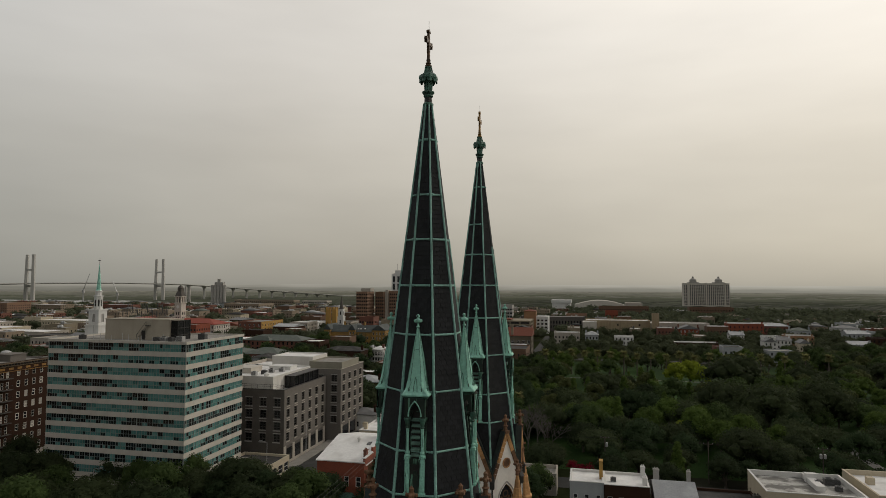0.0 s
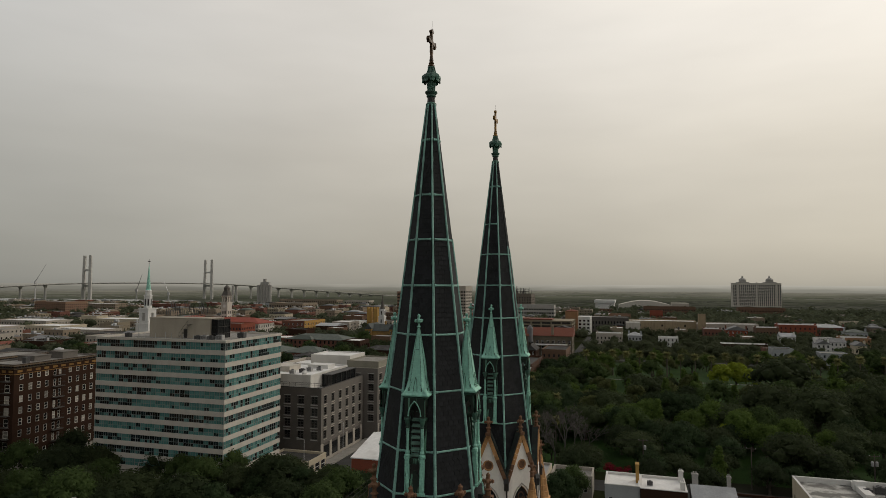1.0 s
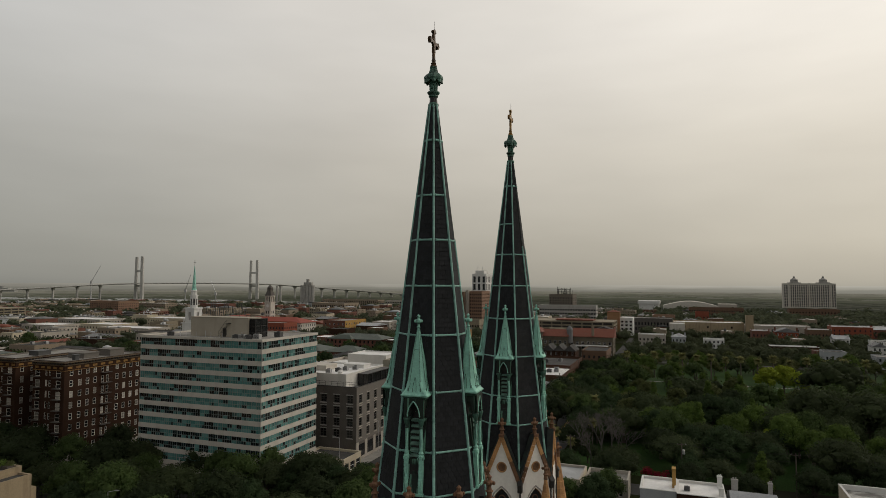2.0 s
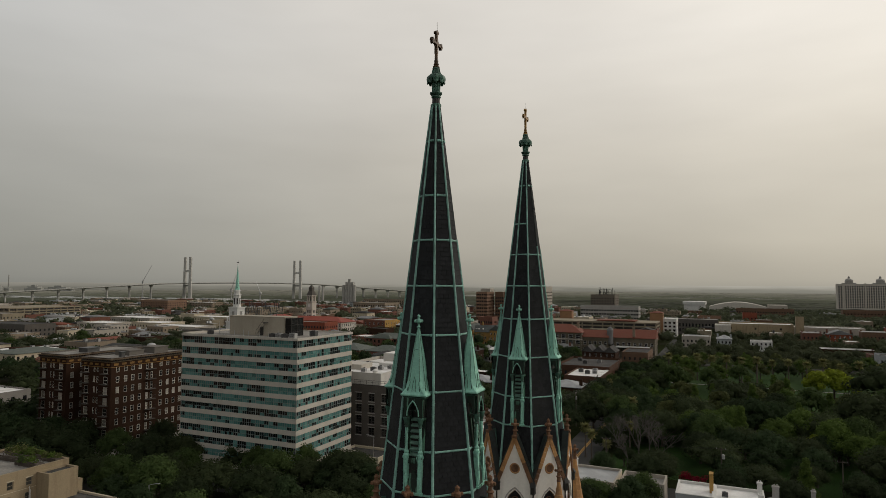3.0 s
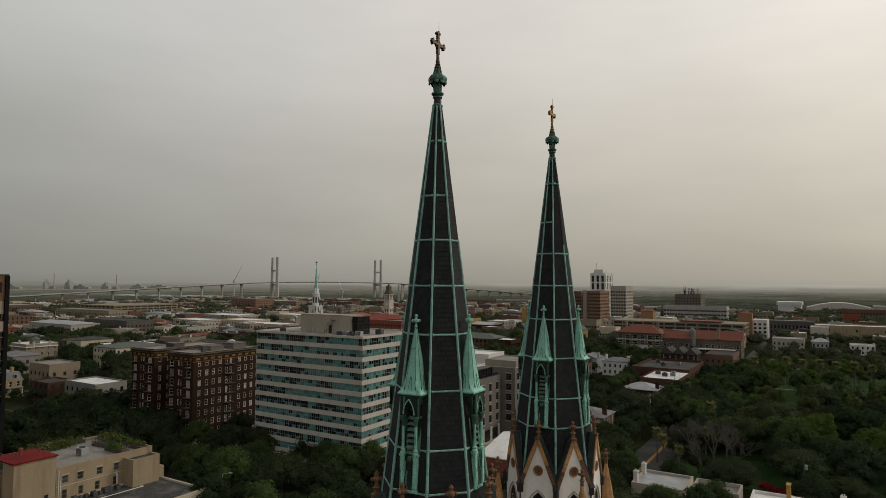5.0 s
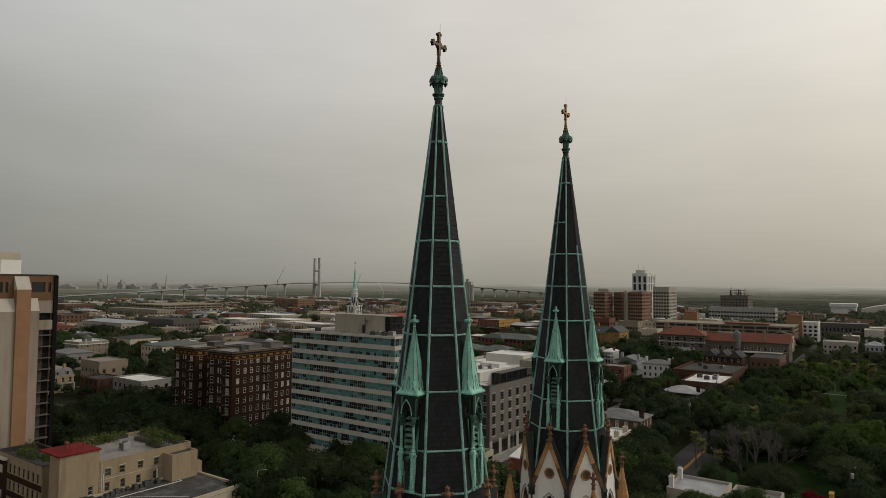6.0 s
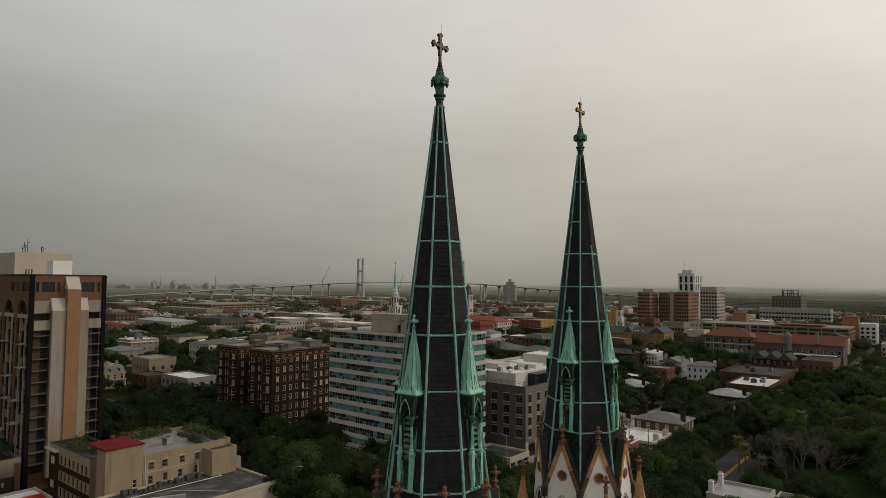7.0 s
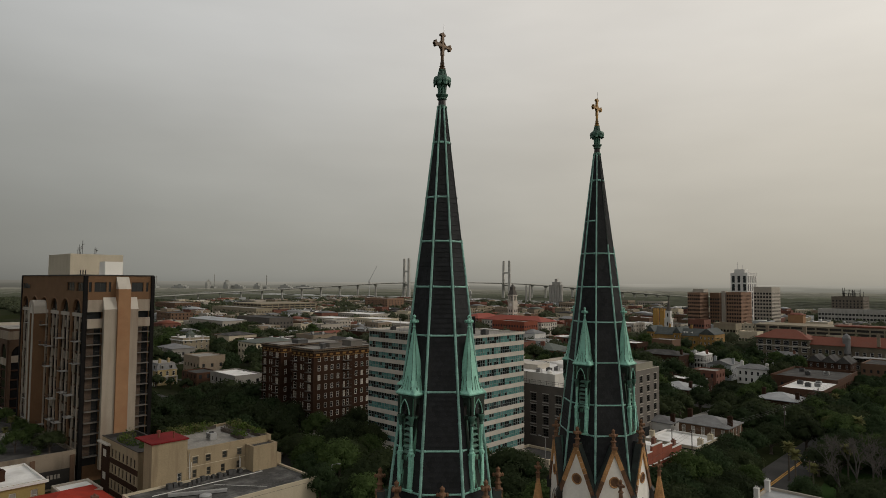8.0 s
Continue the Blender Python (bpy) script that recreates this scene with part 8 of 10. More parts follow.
for a in ((-26.8, 543, -5.7, 557, 8.6, CONC_PALE, ROOF_WHITE, "pale pink stucco house with white roof and dark porch", "flat", 7),
          (-1.1, 542, 9.5, 555, 8.2, GREY_PAINT, ROOF_METAL, "grey wooden house with pale metal roof", "hip", 4),
          (22.5, 539, 37.3, 553, 6.6, WHITE_PAINT, ROOF_WHITE, "low white house with bright white roof", "flat", 5),
          (65, 624, 79.5, 640, 8.8, BRICK_RED, ROOF_WHITE, "red brick house with white front and roof", "flat", 5),
          (66, 513, 97, 524, 5.2, BRICK_DARK, ROOF_WHITE, "long low dark building with white roof", "flat", 9),
          (112, 647, 131, 662, 9.6, BRICK_BROWN, ROOF_WHITE, "brown brick row with pale lintels", "flat", 7),
          (134.8, 667, 167, 686, 11.6, BRICK_VIVID, ROOF_WHITE, "large red brick building with white parapet", "flat", 8),
          (175.5, 701, 199.6, 716, 8.6, BRICK_RED, ROOF_METAL, "brick building with lilac-grey metal roof", "hip", 7),
          (181.8, 635, 198.2, 650, 8.6, GREY_PAINT, ROOF_GREEN, "grey house with green-grey mansard roof", "hip", 5),
          (161.9, 577, 182.4, 592, 7.2, BRICK_ORANGE, ROOF_METAL, "orange brick block among trees", "flat", 6),
          (129.8, 518, 138.4, 530, 7.4, WHITE_PAINT, ROOF_SLATE, "white wooden house with gabled slate roof", "gable_v", 3),
          (143.7, 538, 154.1, 550, 7.2, WHITE_PAINT, ROOF_SLATE, "white wooden house with slate roof", "gable_u", 4),
          (119.1, 582, 130.3, 594, 7.4, WHITE_PAINT, ROOF_METAL, "white house with metal roof", "gable_u", 4),
          (155.5, 524, 163.0, 535, 6.4, CREAM, ROOF_SLATE, "cream cottage with slate roof", "gable_v", 3),
          (191, 529, 206, 541, 5.6, GREY_PAINT, ROOF_METAL, "grey house with pale metal roof", "gable_u", 4),
          (240, 700, 262, 716, 7.6, WHITE_PAINT, ROOF_SLATE, "white house with slate roof", "hip", 5),
          (222, 620, 240, 634, 7.6, GREY_PAINT, ROOF_METAL, "grey house with pale metal roof", "gable_u", 5),
          (176, 745, 196, 760, 8.0, WHITE_PAINT, ROOF_WHITE, "white house with white roof", "flat", 5)):
    house("park_side_house", *a[:7], a[7], rk=a[8], rise=2.6, n=(a[9], 4), win=(1.1, 1.8), rows=(1.2, 4.6, 8.0), chim=2 if a[4] > 7 else 1, cm=a[5], backing=True, cap=WHITE_PAINT if a[8] == "flat" else None, par=0.8)
    TAKEN.append((a[0] - 1.0, a[1] - 9.0, a[2] + 1.0, a[1]))
house("brick_house_block", 84.4, 631, 102.4, 646, 8.6, BRICK_VIVID, ROOF_SLATE, "red brick gabled house with white windows", "house", rk="gable_v", rise=3.6, n=(5, 4), rows=(1.4, 5.2), win=(1.2, 2.0), chim=2, frame=WHITE_SASH)
TAKEN.append((83, 612, 104, 631))

# silos, stacks and harbour
SI = thing("grain_silo", -786, 1217, 0, "cluster of pale concrete grain silos", "silo")
for i in range(5):
    part("silo", MB().lathe([(3.6, 0), (3.6, 46), (3.2, 46.6)], 14, i * 7.0, 0), CONCRETE, SI)
part("headhouse", MB().box(6, -3, 46, 26, 4, 53).box(12, -2, 53, 18, 3, 60), CONCRETE, SI)
for x in (-805, -796):
    single("smokestack", MB().lathe([(2.6, 0), (2.0, 45)], 12), CONCRETE, "tall pale concrete smokestack by the river", "chimney", x, 1150, group="twin smokestacks")
# Grey picked so the colour itself passes for haze over the factories.
PALE_STEEL = mat("pale_cladding", (0.33, 0.33, 0.31), 0.8, 0.1, 0.02, 0.3, 0.0)
for u, v, h, w in ((-4090, 2040, 60, 18), (-4000, 2130, 58, 40), (-3845, 2275, 42, 50), (-3803, 2314, 92, 9), (-3950, 2180, 30, 120), (-3700, 2400, 34, 90), (-4200, 1900, 28, 140), (-4300, 1780, 82, 8), (-4060, 2070, 95, 7), (-3600, 2480, 30, 160)):
    fm = MB()
    if w < 12:
        fm.lathe([(w * 0.5, 0), (w * 0.3, h)], 10).box(-22, -12, 0, 22, 12, 16)
    else:
        fm.box(-w / 2, -15, 0, w / 2, 15, h * 0.72).box(-w / 5, -8, h * 0.72, w / 6, 8, h).box(-w * 0.9, -10, 0, -w / 2, 10, h * 0.4).box(w / 2, -12, 0, w * 0.8, 8, h * 0.5)
    single("factory", fm, PALE_STEEL, "pale riverside factory far off in the haze", "factory", u, v, group="harbour factories")


def harbour_crane(u, v, h, lean):
    root = thing("harbour_crane", u, v, 0, "pale steel harbour crane with raised jib", "crane", "harbour cranes")
    part("tower", MB().tube((-2, 0, 0), (0, 0, h * 0.55), 0.9, 0.5, 4).tube((2, 0, 0), (0, 0, h * 0.55), 0.9, 0.5, 4), METAL_GREY, root)
    part("jib", MB().tube((0, 0, h * 0.5), (lean, 0, h), 0.8, 0.4, 4), METAL_GREY, root)
    part("cab", MB().box(-2.2, -2, h * 0.42, 2.2, 2, h * 0.52), METAL_GREY, root)


harbour_crane(-1053, 1150, 70, 14)
harbour_crane(-1756, 1500, 108, 40)
harbour_crane(-1010, 1200, 55, -14)

# ---- the cable-stayed bridge ----
# Paler than the other concrete: distance haze put into its colour.
BRIDGE_CONC = mat("weathered_bridge_concrete", (0.44, 0.43, 0.40), 0.9, 0.1, 0.02, 0.4, 0.05, stain=(0.34, 0.33, 0.31), stain_amt=0.5, stain_scale=0.03)
BR = tagged(new("bridge"), "pale concrete cable-stayed bridge with two tall towers", "bridge")
PL, PR = Vector((-1026.0, 1670.0, 0)), Vector((-813.0, 1959.0, 0))
DIR = (PR - PL).normalized()
SIDE = Vector((-DIR.y, DIR.x, 0))


def deck_z(s):
    """Deck height along the bridge, s metres from the middle of the main span."""
    a = abs(s)
    if a < 260:
        return 51.0 - 4.0 * (a / 260) ** 2
    return max(2.5, 47.0 - (a - 260) * 0.062)


MID = (PL + PR) / 2
dk = MB()
S = list(range(-1180, 1181, 20))
for s0, s1 in zip(S, S[1:]):
    r0, r1 = [], []
    for s, rr in ((s0, r0), (s1, r1)):
        c = MID + DIR * s
        z = deck_z(s)
        for off, dz in ((-12, 1.0), (-12, -0.8), (-7, -2.4), (7, -2.4), (12, -0.8), (12, 1.0)):
            p = c + SIDE * off
            rr.append((p.x, p.y, z + dz))
    dk.prism(r0, r1, False, False)
part("deck", dk, BRIDGE_CONC, BR, "long concrete road deck")
for base, top in ((PL, 124.0), (PR, 124.5)):
    py = MB()
    for sd in (-1, 1):
        b0, b1 = base + SIDE * sd * 21, base + SIDE * sd * 18.0
        py.prism([(b0.x + dx, b0.y + dy, 0) for dx, dy in ((-4.2, -3.4), (4.2, -3.4), (4.2, 3.4), (-4.2, 3.4))], [(b1.x + dx, b1.y + dy, top) for dx, dy in ((-3.2, -2.6), (3.2, -2.6), (3.2, 2.6), (-3.2, 2.6))])
    tw = part("tower", py, BRIDGE_CONC, BR, "twin-legged concrete bridge tower")
    for z in (42.0, 84.0):
        a, b = base - SIDE * 18, base + SIDE * 18
        cb = MB().tube((a.x, a.y, z), (b.x, b.y, z), 3.2, k=4)
        part("crossbeam", cb, BRIDGE_CONC, tw)
for s in range(-1176, 1177, 56):
    if abs(s) < 250:
        continue
    c = MID + DIR * s
    z = deck_z(s)
    if z < 7:
        continue
    p = MB()
    for off in (-3.2, 3.2):
        q = c + SIDE * off
        p.tube((q.x, q.y, 0), (q.x, q.y, z - 5), 2.0, 1.8, 8)
    lo, hi = 4.6, 11.0
    ends = []
    for half, zz in ((lo, z - 8.5), (hi, z - 2.4)):
        ring = []
        for so, do in ((-half, -1.8), (half, -1.8), (half, 1.8), (-half, 1.8)):
            q = c + SIDE * so + DIR * do
            ring.append((q.x, q.y, zz))
        ends.append(ring)
    p.prism(ends[0], ends[1])
    part("pier", p, BRIDGE_CONC, BR)

# ---- the rest of the town ----


JOINED = []


def join_trees(name, label):
    """The many trees further off, as one mesh."""
    mats, co, loops, starts, mi = [], [], [], [], []
    nv = nl = 0
    for me, m in JOINED:
        k = me.materials[0]
        if k not in mats:
            mats.append(k)
        a = np.empty(len(me.vertices) * 3, np.float32)
        me.vertices.foreach_get("co", a)
        M = np.array(m)
        co.append(a.reshape(-1, 3) @ M[:3, :3].T + M[:3, 3])
        l = np.empty(len(me.loops), np.int32)
        me.loops.foreach_get("vertex_index", l)
        loops.append(l + nv)
        s = np.empty(len(me.polygons), np.int32)
        me.polygons.foreach_get("loop_start", s)
        starts.append(s + nl)
        mi.append(np.full(len(s), mats.index(k), np.int32))
        nv += len(me.vertices)
        nl += len(l)
    out = bpy.data.meshes.new(name)
    co, loops, starts, mi = (np.concatenate(x) for x in (co, loops, starts, mi))
    out.vertices.add(nv)
    out.vertices.foreach_set("co", co.astype(np.float32).ravel())
    out.loops.add(nl)
    out.loops.foreach_set("vertex_index", loops)
    out.polygons.add(len(starts))
    out.polygons.foreach_set("loop_start", starts)
    for k in mats:
        out.materials.append(k)
    out.polygons.foreach_set("material_index", mi)
    out.update(calc_edges=True)
    tagged(new(name, out), label, "town" if name == "far_town" else "trees", kind="stuff")


def free(u0, v0, u1, v1, gap):
    return all(u1 + gap < a or u0 - gap > c or v1 + gap < b or v0 - gap > d for a, b, c, d in TAKEN)


FLAT_ROOFS = (ROOF_WHITE, ROOF_GREY, ROOF_GREY, ROOF_DARK, ROOF_WHITE, ROOF_DARK)
HIP_ROOFS = (ROOF_SLATE, ROOF_METAL, ROOF_DARK, ROOF_SLATE, ROOF_SLATE, ROOF_GREEN, ROOF_DARK, ROOF_RED)
WALLS = ((BRICK_BROWN, "brown brick"), (BRICK_DARK, "dark brick"), (BRICK_TAN, "tan brick"), (CREAM, "cream stucco"), (WHITE_PAINT, "white painted"), (GREY_PAINT, "grey clapboard"), (CONC_PALE, "pale concrete"), (BRICK_RED, "red brick"), (BRICK_DARK, "dark brick"))
ROOF_WORD = {ROOF_WHITE.name: "white flat", ROOF_GREY.name: "grey flat", ROOF_DARK.name: "dark", ROOF_SLATE.name: "grey slate", ROOF_METAL.name: "metal", ROOF_RED.name: "red tile", ROOF_GREEN.name: "green-grey slate"}


def fill_town(u0, v0, u1, v1, du, dv, chance, size, height, seed, hip=0.4, windows=True):
    rnd = random.Random(seed)
    u = u0
    while u < u1:
        v = v0
        while v < v1:
            w, d, h = rnd.uniform(*size), rnd.uniform(*size), rnd.uniform(*height)
            a, b = u + rnd.uniform(0, 5), v + rnd.uniform(0, 5)
            keep, pick, wl, rf, ht = rnd.random(), rnd.random(), rnd.choice(WALLS), rnd.choice(FLAT_ROOFS), rnd.choice(HIP_ROOFS)
            road = any(r0 - w < a < r1 for r0, r1 in ((-39, -28), (-76, -67), (-146, -127), (-220, -210), (-300, -290))) and b < 640
            if keep < chance and not road and free(a, b, a + w, b + d, 3.0):
                kind = rnd.choice(("hip", "gable_u", "gable_v")) if pick < hip else "flat"
                roof = ht if kind != "flat" else rf
                big = w > 20
                rows = [1.2 + 3.4 * i for i in range(int((h - 0.4) / 3.4))]
                house("town_building" if big else "town_house", a, b, a + w, b + d, h, wl[0], roof, "%s %s with %s roof" % (wl[1], "building" if big else "town house", ROOF_WORD[roof.name]), "building" if big else "house", rk=kind, rise=rnd.uniform(1.8, 3.2),
                      rows=rows, n=(max(2, int(w / 3)), max(2, int(d / 3))), win=(1.1, 1.8), backing=True, sides=("-v", "+u") if a < 20 else ("-v", "-u"))
                if kind == "flat" and big and v < 420 and u > -500:
                    roof_unit(a + w * 0.4, b + d * 0.4, h, 1.6, rnd.random() < 0.5)
                    roof_unit(a + w * 0.7, b + d * 0.6, h, 1.8, rnd.random() < 0.5)
            v += dv
        u += du


far_block("dark_gabled_hall", -418, 405, -385, 425, 9.0, GREY_BRICK, "hall with broad dark roof", [2, 5.4], 8, 5, roof=ROOF_DARK)
far_block("pale_hall", -709, 1175, -576, 1205, 16.0, BRICK_TAN, "long tan hall with rows of pale windows", [2, 6.5, 11], 30, 7, win=(2.2, 3.0), glass=GLASS_BLIND, roof=ROOF_METAL)
far_block("pale_hall", -570, 1200, -515, 1225, 15.0, CONC_PALE, "white hall with ribbon windows", [2, 6.5, 10.5], 14, 6, win=(2.6, 2.2), roof=ROOF_WHITE)
house("school", -231, 396, -186, 416, 11.0, BRICK_RED, ROOF_GREEN, "long red brick school with green-grey hipped roof", "school", rk="hip", rise=3.2, rows=[1.2, 4.8, 8.2], n=(14, 6), win=(1.4, 2.0), backing=True)
house("school", -222, 391, -208, 396, 11.4, BRICK_RED, ROOF_GREEN, "red brick school wing with green-grey hipped roof", "school", rk="hip", rise=2.6, rows=[1.2, 4.8, 8.2], n=(4, 2), win=(1.4, 2.0), backing=True)
TAKEN.append((-312, 124, -284, 147))
fill_town(-208, 215, -80, 330, 24, 26, 0.38, (10, 16), (6, 9.5), 11)
fill_town(-210, 380, -30, 600, 24, 27, 0.62, (11, 19), (7, 12), 12)
fill_town(-430, 235, -222, 620, 28, 31, 0.5, (14, 26), (7, 12), 13, 0.28)
fill_town(-420, 130, -222, 232, 24, 26, 0.22, (10, 17), (7, 11), 14, 0.6)
fill_town(30, 445, 300, 700, 27, 30, 0.14, (9, 15), (6, 9.5), 18, 0.2)


# Paler mix than the near town; the colours stand in for haze.
FAR_ROOFS = (ROOF_WHITE, ROOF_GREY, ROOF_METAL, ROOF_WHITE, ROOF_GREY, ROOF_DARK)
FAR_WALLS = (BRICK_TAN, CREAM, CONC_PALE, BRICK_TAN, BRICK_RED, BRICK_BROWN, TAN_CONC, GREY_PAINT, BRICK_TAN)


def far_town(zones):
    """The far roofs and walls, too many to tell apart, as one mesh by material."""
    bins = {}

    def get(m):
        if m not in bins:
            bins[m] = MB()
        return bins[m]

    def add(m, mb, u, v):
        b = get(m)
        n = len(b.v)
        b.v.extend(tuple(G(u + x, v + y, z)) for x, y, z in mb.v)
        b.f.extend(tuple(n + i for i in f) for f in mb.f)
    for u0, v0, u1, v1, du, dv, chance, size, height, seed, hip in zones:
        rnd = random.Random(seed)
        u = u0
        while u < u1:
            v = v0
            while v < v1:
                w, d, h = rnd.uniform(*size), rnd.uniform(*size), rnd.uniform(*height)
                a, b = u + rnd.uniform(0, 6), v + rnd.uniform(0, 6)
                k, hipped, wl, rf, ht = rnd.random(), rnd.random() < hip, rnd.choice(FAR_WALLS), rnd.choice(FAR_ROOFS), rnd.choice(HIP_ROOFS)
                if k < chance and free(a, b, a + w, b + d, 2.5):
                    TAKEN.append((a, b, a + w, b + d))
                    mb = MB()
                    rows = [1.3 + 3.5 * i for i in range(int((h - 0.6) / 3.5))]
                    for side in (("-v", "+u") if a < 20 else ("-v", "-u")):
                        c, al, _ = FACES[side]
                        width = w if al[0] else d
                        facade(mb, (w * c[0], d * c[1]), al, width, 0, h, grid_holes(width, max(2, int(width / 3.4)), 1.3, rows, 1.7), 0.25)
                    add(wl, mb, a, b)
                    add(GLASS_DARK, MB().box(0.25, 0.25, 0, w - 0.25, d - 0.25, h - 0.7), a, b)
                    if hipped:
                        r, q = rnd.uniform(1.6, 3.0), min(w, d) * 0.45
                        add(ht, MB().prism([(-0.4, -0.4, h - 0.1), (w + 0.4, -0.4, h - 0.1), (w + 0.4, d + 0.4, h - 0.1), (-0.4, d + 0.4, h - 0.1)], [(q, q, h + r), (w - q, q, h + r), (w - q, d - q, h + r), (q, d - q, h + r)]), a, b)
                    else:
                        add(rf, MB().box(0.3, 0.3, h - 0.8, w - 0.3, d - 0.3, h - 0.4), a, b)
                        back = MB().box(0, d - 0.3, 0, w, d, h)
                        back.box(0, 0.01, 0, 0.3, d - 0.3, h) if a < 20 else back.box(w - 0.3, 0.01, 0, w, d - 0.3, h)
                        add(wl, back, a, b)
                        cl = MB()
                        for _ in range(rnd.randint(1, 4)):
                            x, y, s = rnd.uniform(1, max(1.5, w - 4)), rnd.uniform(1, max(1.5, d - 4)), rnd.uniform(1.0, 3.2)
                            cl.box(x, y, h - 0.5, x + s, y + s * 0.8, h + rnd.uniform(0.5, 2.4))
                        add(rnd.choice((METAL_GREY, CONCRETE, METAL_DARK, wl)), cl, a, b)
                v += dv
            u += du
    JOINED.clear()
    for m, mb in bins.items():
        me = mb.mesh("far_town")
        me.materials.append(m)
        JOINED.append((me, Matrix.Identity(4)))
    join_trees("far_town", "far town of low brick and pale buildings")
    JOINED.clear()


# long low sheds with pale roofs
STUCCO_GREY = mat("grey_stucco", (0.235, 0.22, 0.20), 0.9, 0.12, 0.3, 4.0, 0.1, stain=(0.16, 0.15, 0.135), stain_amt=0.5, streak=True)
OCHRE_DULL = mat("faded_ochre_stucco", (0.30, 0.235, 0.12), 0.9, 0.12, 0.3, 4.0, 0.1, stain=(0.2, 0.15, 0.085), stain_amt=0.5, streak=True)
rnd = random.Random(31)
for u, v, w, d, h, m, r in ((-600, 440, 44, 30, 8.5, CONC_PALE, ROOF_WHITE), (-548, 462, 42, 30, 9, CREAM, ROOF_WHITE), (-512, 480, 46, 34, 10, BEIGE, ROOF_GREY), (-880, 840, 70, 26, 15, BRICK_TAN, ROOF_WHITE), (-870, 745, 60, 40, 21, DULL_BRICK, ROOF_GREY), (-790, 900, 60, 22, 14, BRICK_RED, ROOF_WHITE),
                          (-574, 333, 60, 26, 14.4, CHARCOAL, ROOF_DARK), (-592, 291, 68, 24, 13.4, CONC_PALE, ROOF_METAL), (-990, 421, 70, 40, 16.4, BRICK_BROWN, ROOF_GREY), (-840, 440, 118, 24, 14, TAN_CONC, ROOF_GREY), (-500, 441, 60, 26, 8.4, CONC_PALE, ROOF_WHITE), (-585, 575, 80, 30, 9.0, CREAM, ROOF_WHITE), (-655, 520, 66, 34, 9.0, CONC_PALE, ROOF_WHITE), (-690, 300, 36, 24, 15, BRICK_BROWN, ROOF_DARK), (-380, 225, 26, 22, 12, WHITE_PAINT, ROOF_GREY), (-352, 212, 22, 30, 12, CREAM, ROOF_GREEN),
                          (-376, 172, 20, 14, 9.5, STUCCO_GREY, ROOF_SLATE), (-314, 160, 18, 14, 10.4, BRICK_TAN, ROOF_GREY), (-276, 142, 15, 11, 7.4, WORN_BRICK, ROOF_DARK), (-256, 146, 22, 13, 8.6, STUCCO_GREY, ROOF_WHITE)):
    if free(u, v, u + w, v + d, -4):
        house("town_building", u, v, u + w, v + d, h, m, r, "%s building with %s roof" % (m.name.replace("_", " "), ROOF_WORD[r.name]), "building", rows=[1.6 + 3.6 * i for i in range(int(h / 3.7))], n=(max(2, int(w / 3.6)), max(2, int(d / 3.6))), win=(1.4, 1.8), backing=True, rk="flat" if r in FLAT_ROOFS else "hip")

IT = house("italianate_house", -408, 194, -390, 212, 11.5, TAN_CONC, ROOF_WHITE, "tan villa with white roof, chimneys and small cupola", "house", n=(5, 5), rows=(1.4, 5.0, 8.6), win=(1.1, 2.0), chim=4, cm=CONCRETE, cap=WHITE_PAINT, par=0.7)
part("cupola", MB().box(7, 7, 11.4, 11, 11, 14.2).box(6.6, 6.6, 14.2, 11.4, 11.4, 14.5).lathe([(2.6, 14.5), (0.9, 15.7), (0.1, 17.4)], 8, 9, 9, radians(22.5)), ROOF_GREEN, IT)
part("cornice", MB().box(-0.7, -0.7, 10.3, 18.7, -0.02, 10.75).box(18.02, -0.02, 10.3, 18.7, 18.0, 10.75), WHITE_PAINT, IT)
OR = house("ornate_house", -303, 135.5, -287, 144.5, 7.0, OCHRE_DULL, ROOF_DARK, "ornate ochre house with dark mansard, porch and tall chimneys", "house", par=0.2, n=(4, 3), rows=(1.0, 4.3), win=(1.3, 2.2), cap=STUCCO_GREY)
man = MB().prism([(-0.5, -0.5, 7.1), (15.5, -0.5, 7.1), (15.5, 9.5, 7.1), (-0.5, 9.5, 7.1)], [(0.6, 0.6, 10.0), (14.4, 0.6, 10.0), (14.4, 8.4, 10.0), (0.6, 8.4, 10.0)])
part("mansard_roof", man, ROOF_SLATE, OR, "dark slate mansard")
part("roof_cresting", MB().box(0.5, 0.5, 10.0, 14.5, 8.5, 10.25), STUCCO_GREY, OR)
part("cornice", MB().box(-0.7, -0.7, 6.75, 15.7, -0.02, 7.09).box(15.02, -0.02, 6.75, 15.7, 9.7, 7.09), STUCCO_GREY, OR)
for k in range(4):
    dm = part("dormer", MB().box(1.2 + k * 3.7, -0.35, 7.5, 2.6 + k * 3.7, 1.2, 9.4), STUCCO_GREY, OR)
    part("pane", MB().box(1.5 + k * 3.7, -0.42, 7.8, 2.3 + k * 3.7, -0.36, 9.1), GLASS_DARK, dm)
for k in range(2):
    dm = part("dormer", MB().box(13.8, 1.6 + k * 4.2, 7.5, 15.4, 3.0 + k * 4.2, 9.4), STUCCO_GREY, OR)
    part("pane", MB().box(15.41, 1.9 + k * 4.2, 7.8, 15.47, 2.7 + k * 4.2, 9.1), GLASS_DARK, dm)
for x, y in ((4.5, 1.2), (12.8, 6.2), (12.8, 2.0)):
    chimney(OR, x, y, 7.2, 12.2, 1.5, 1.0, OCHRE_DULL)
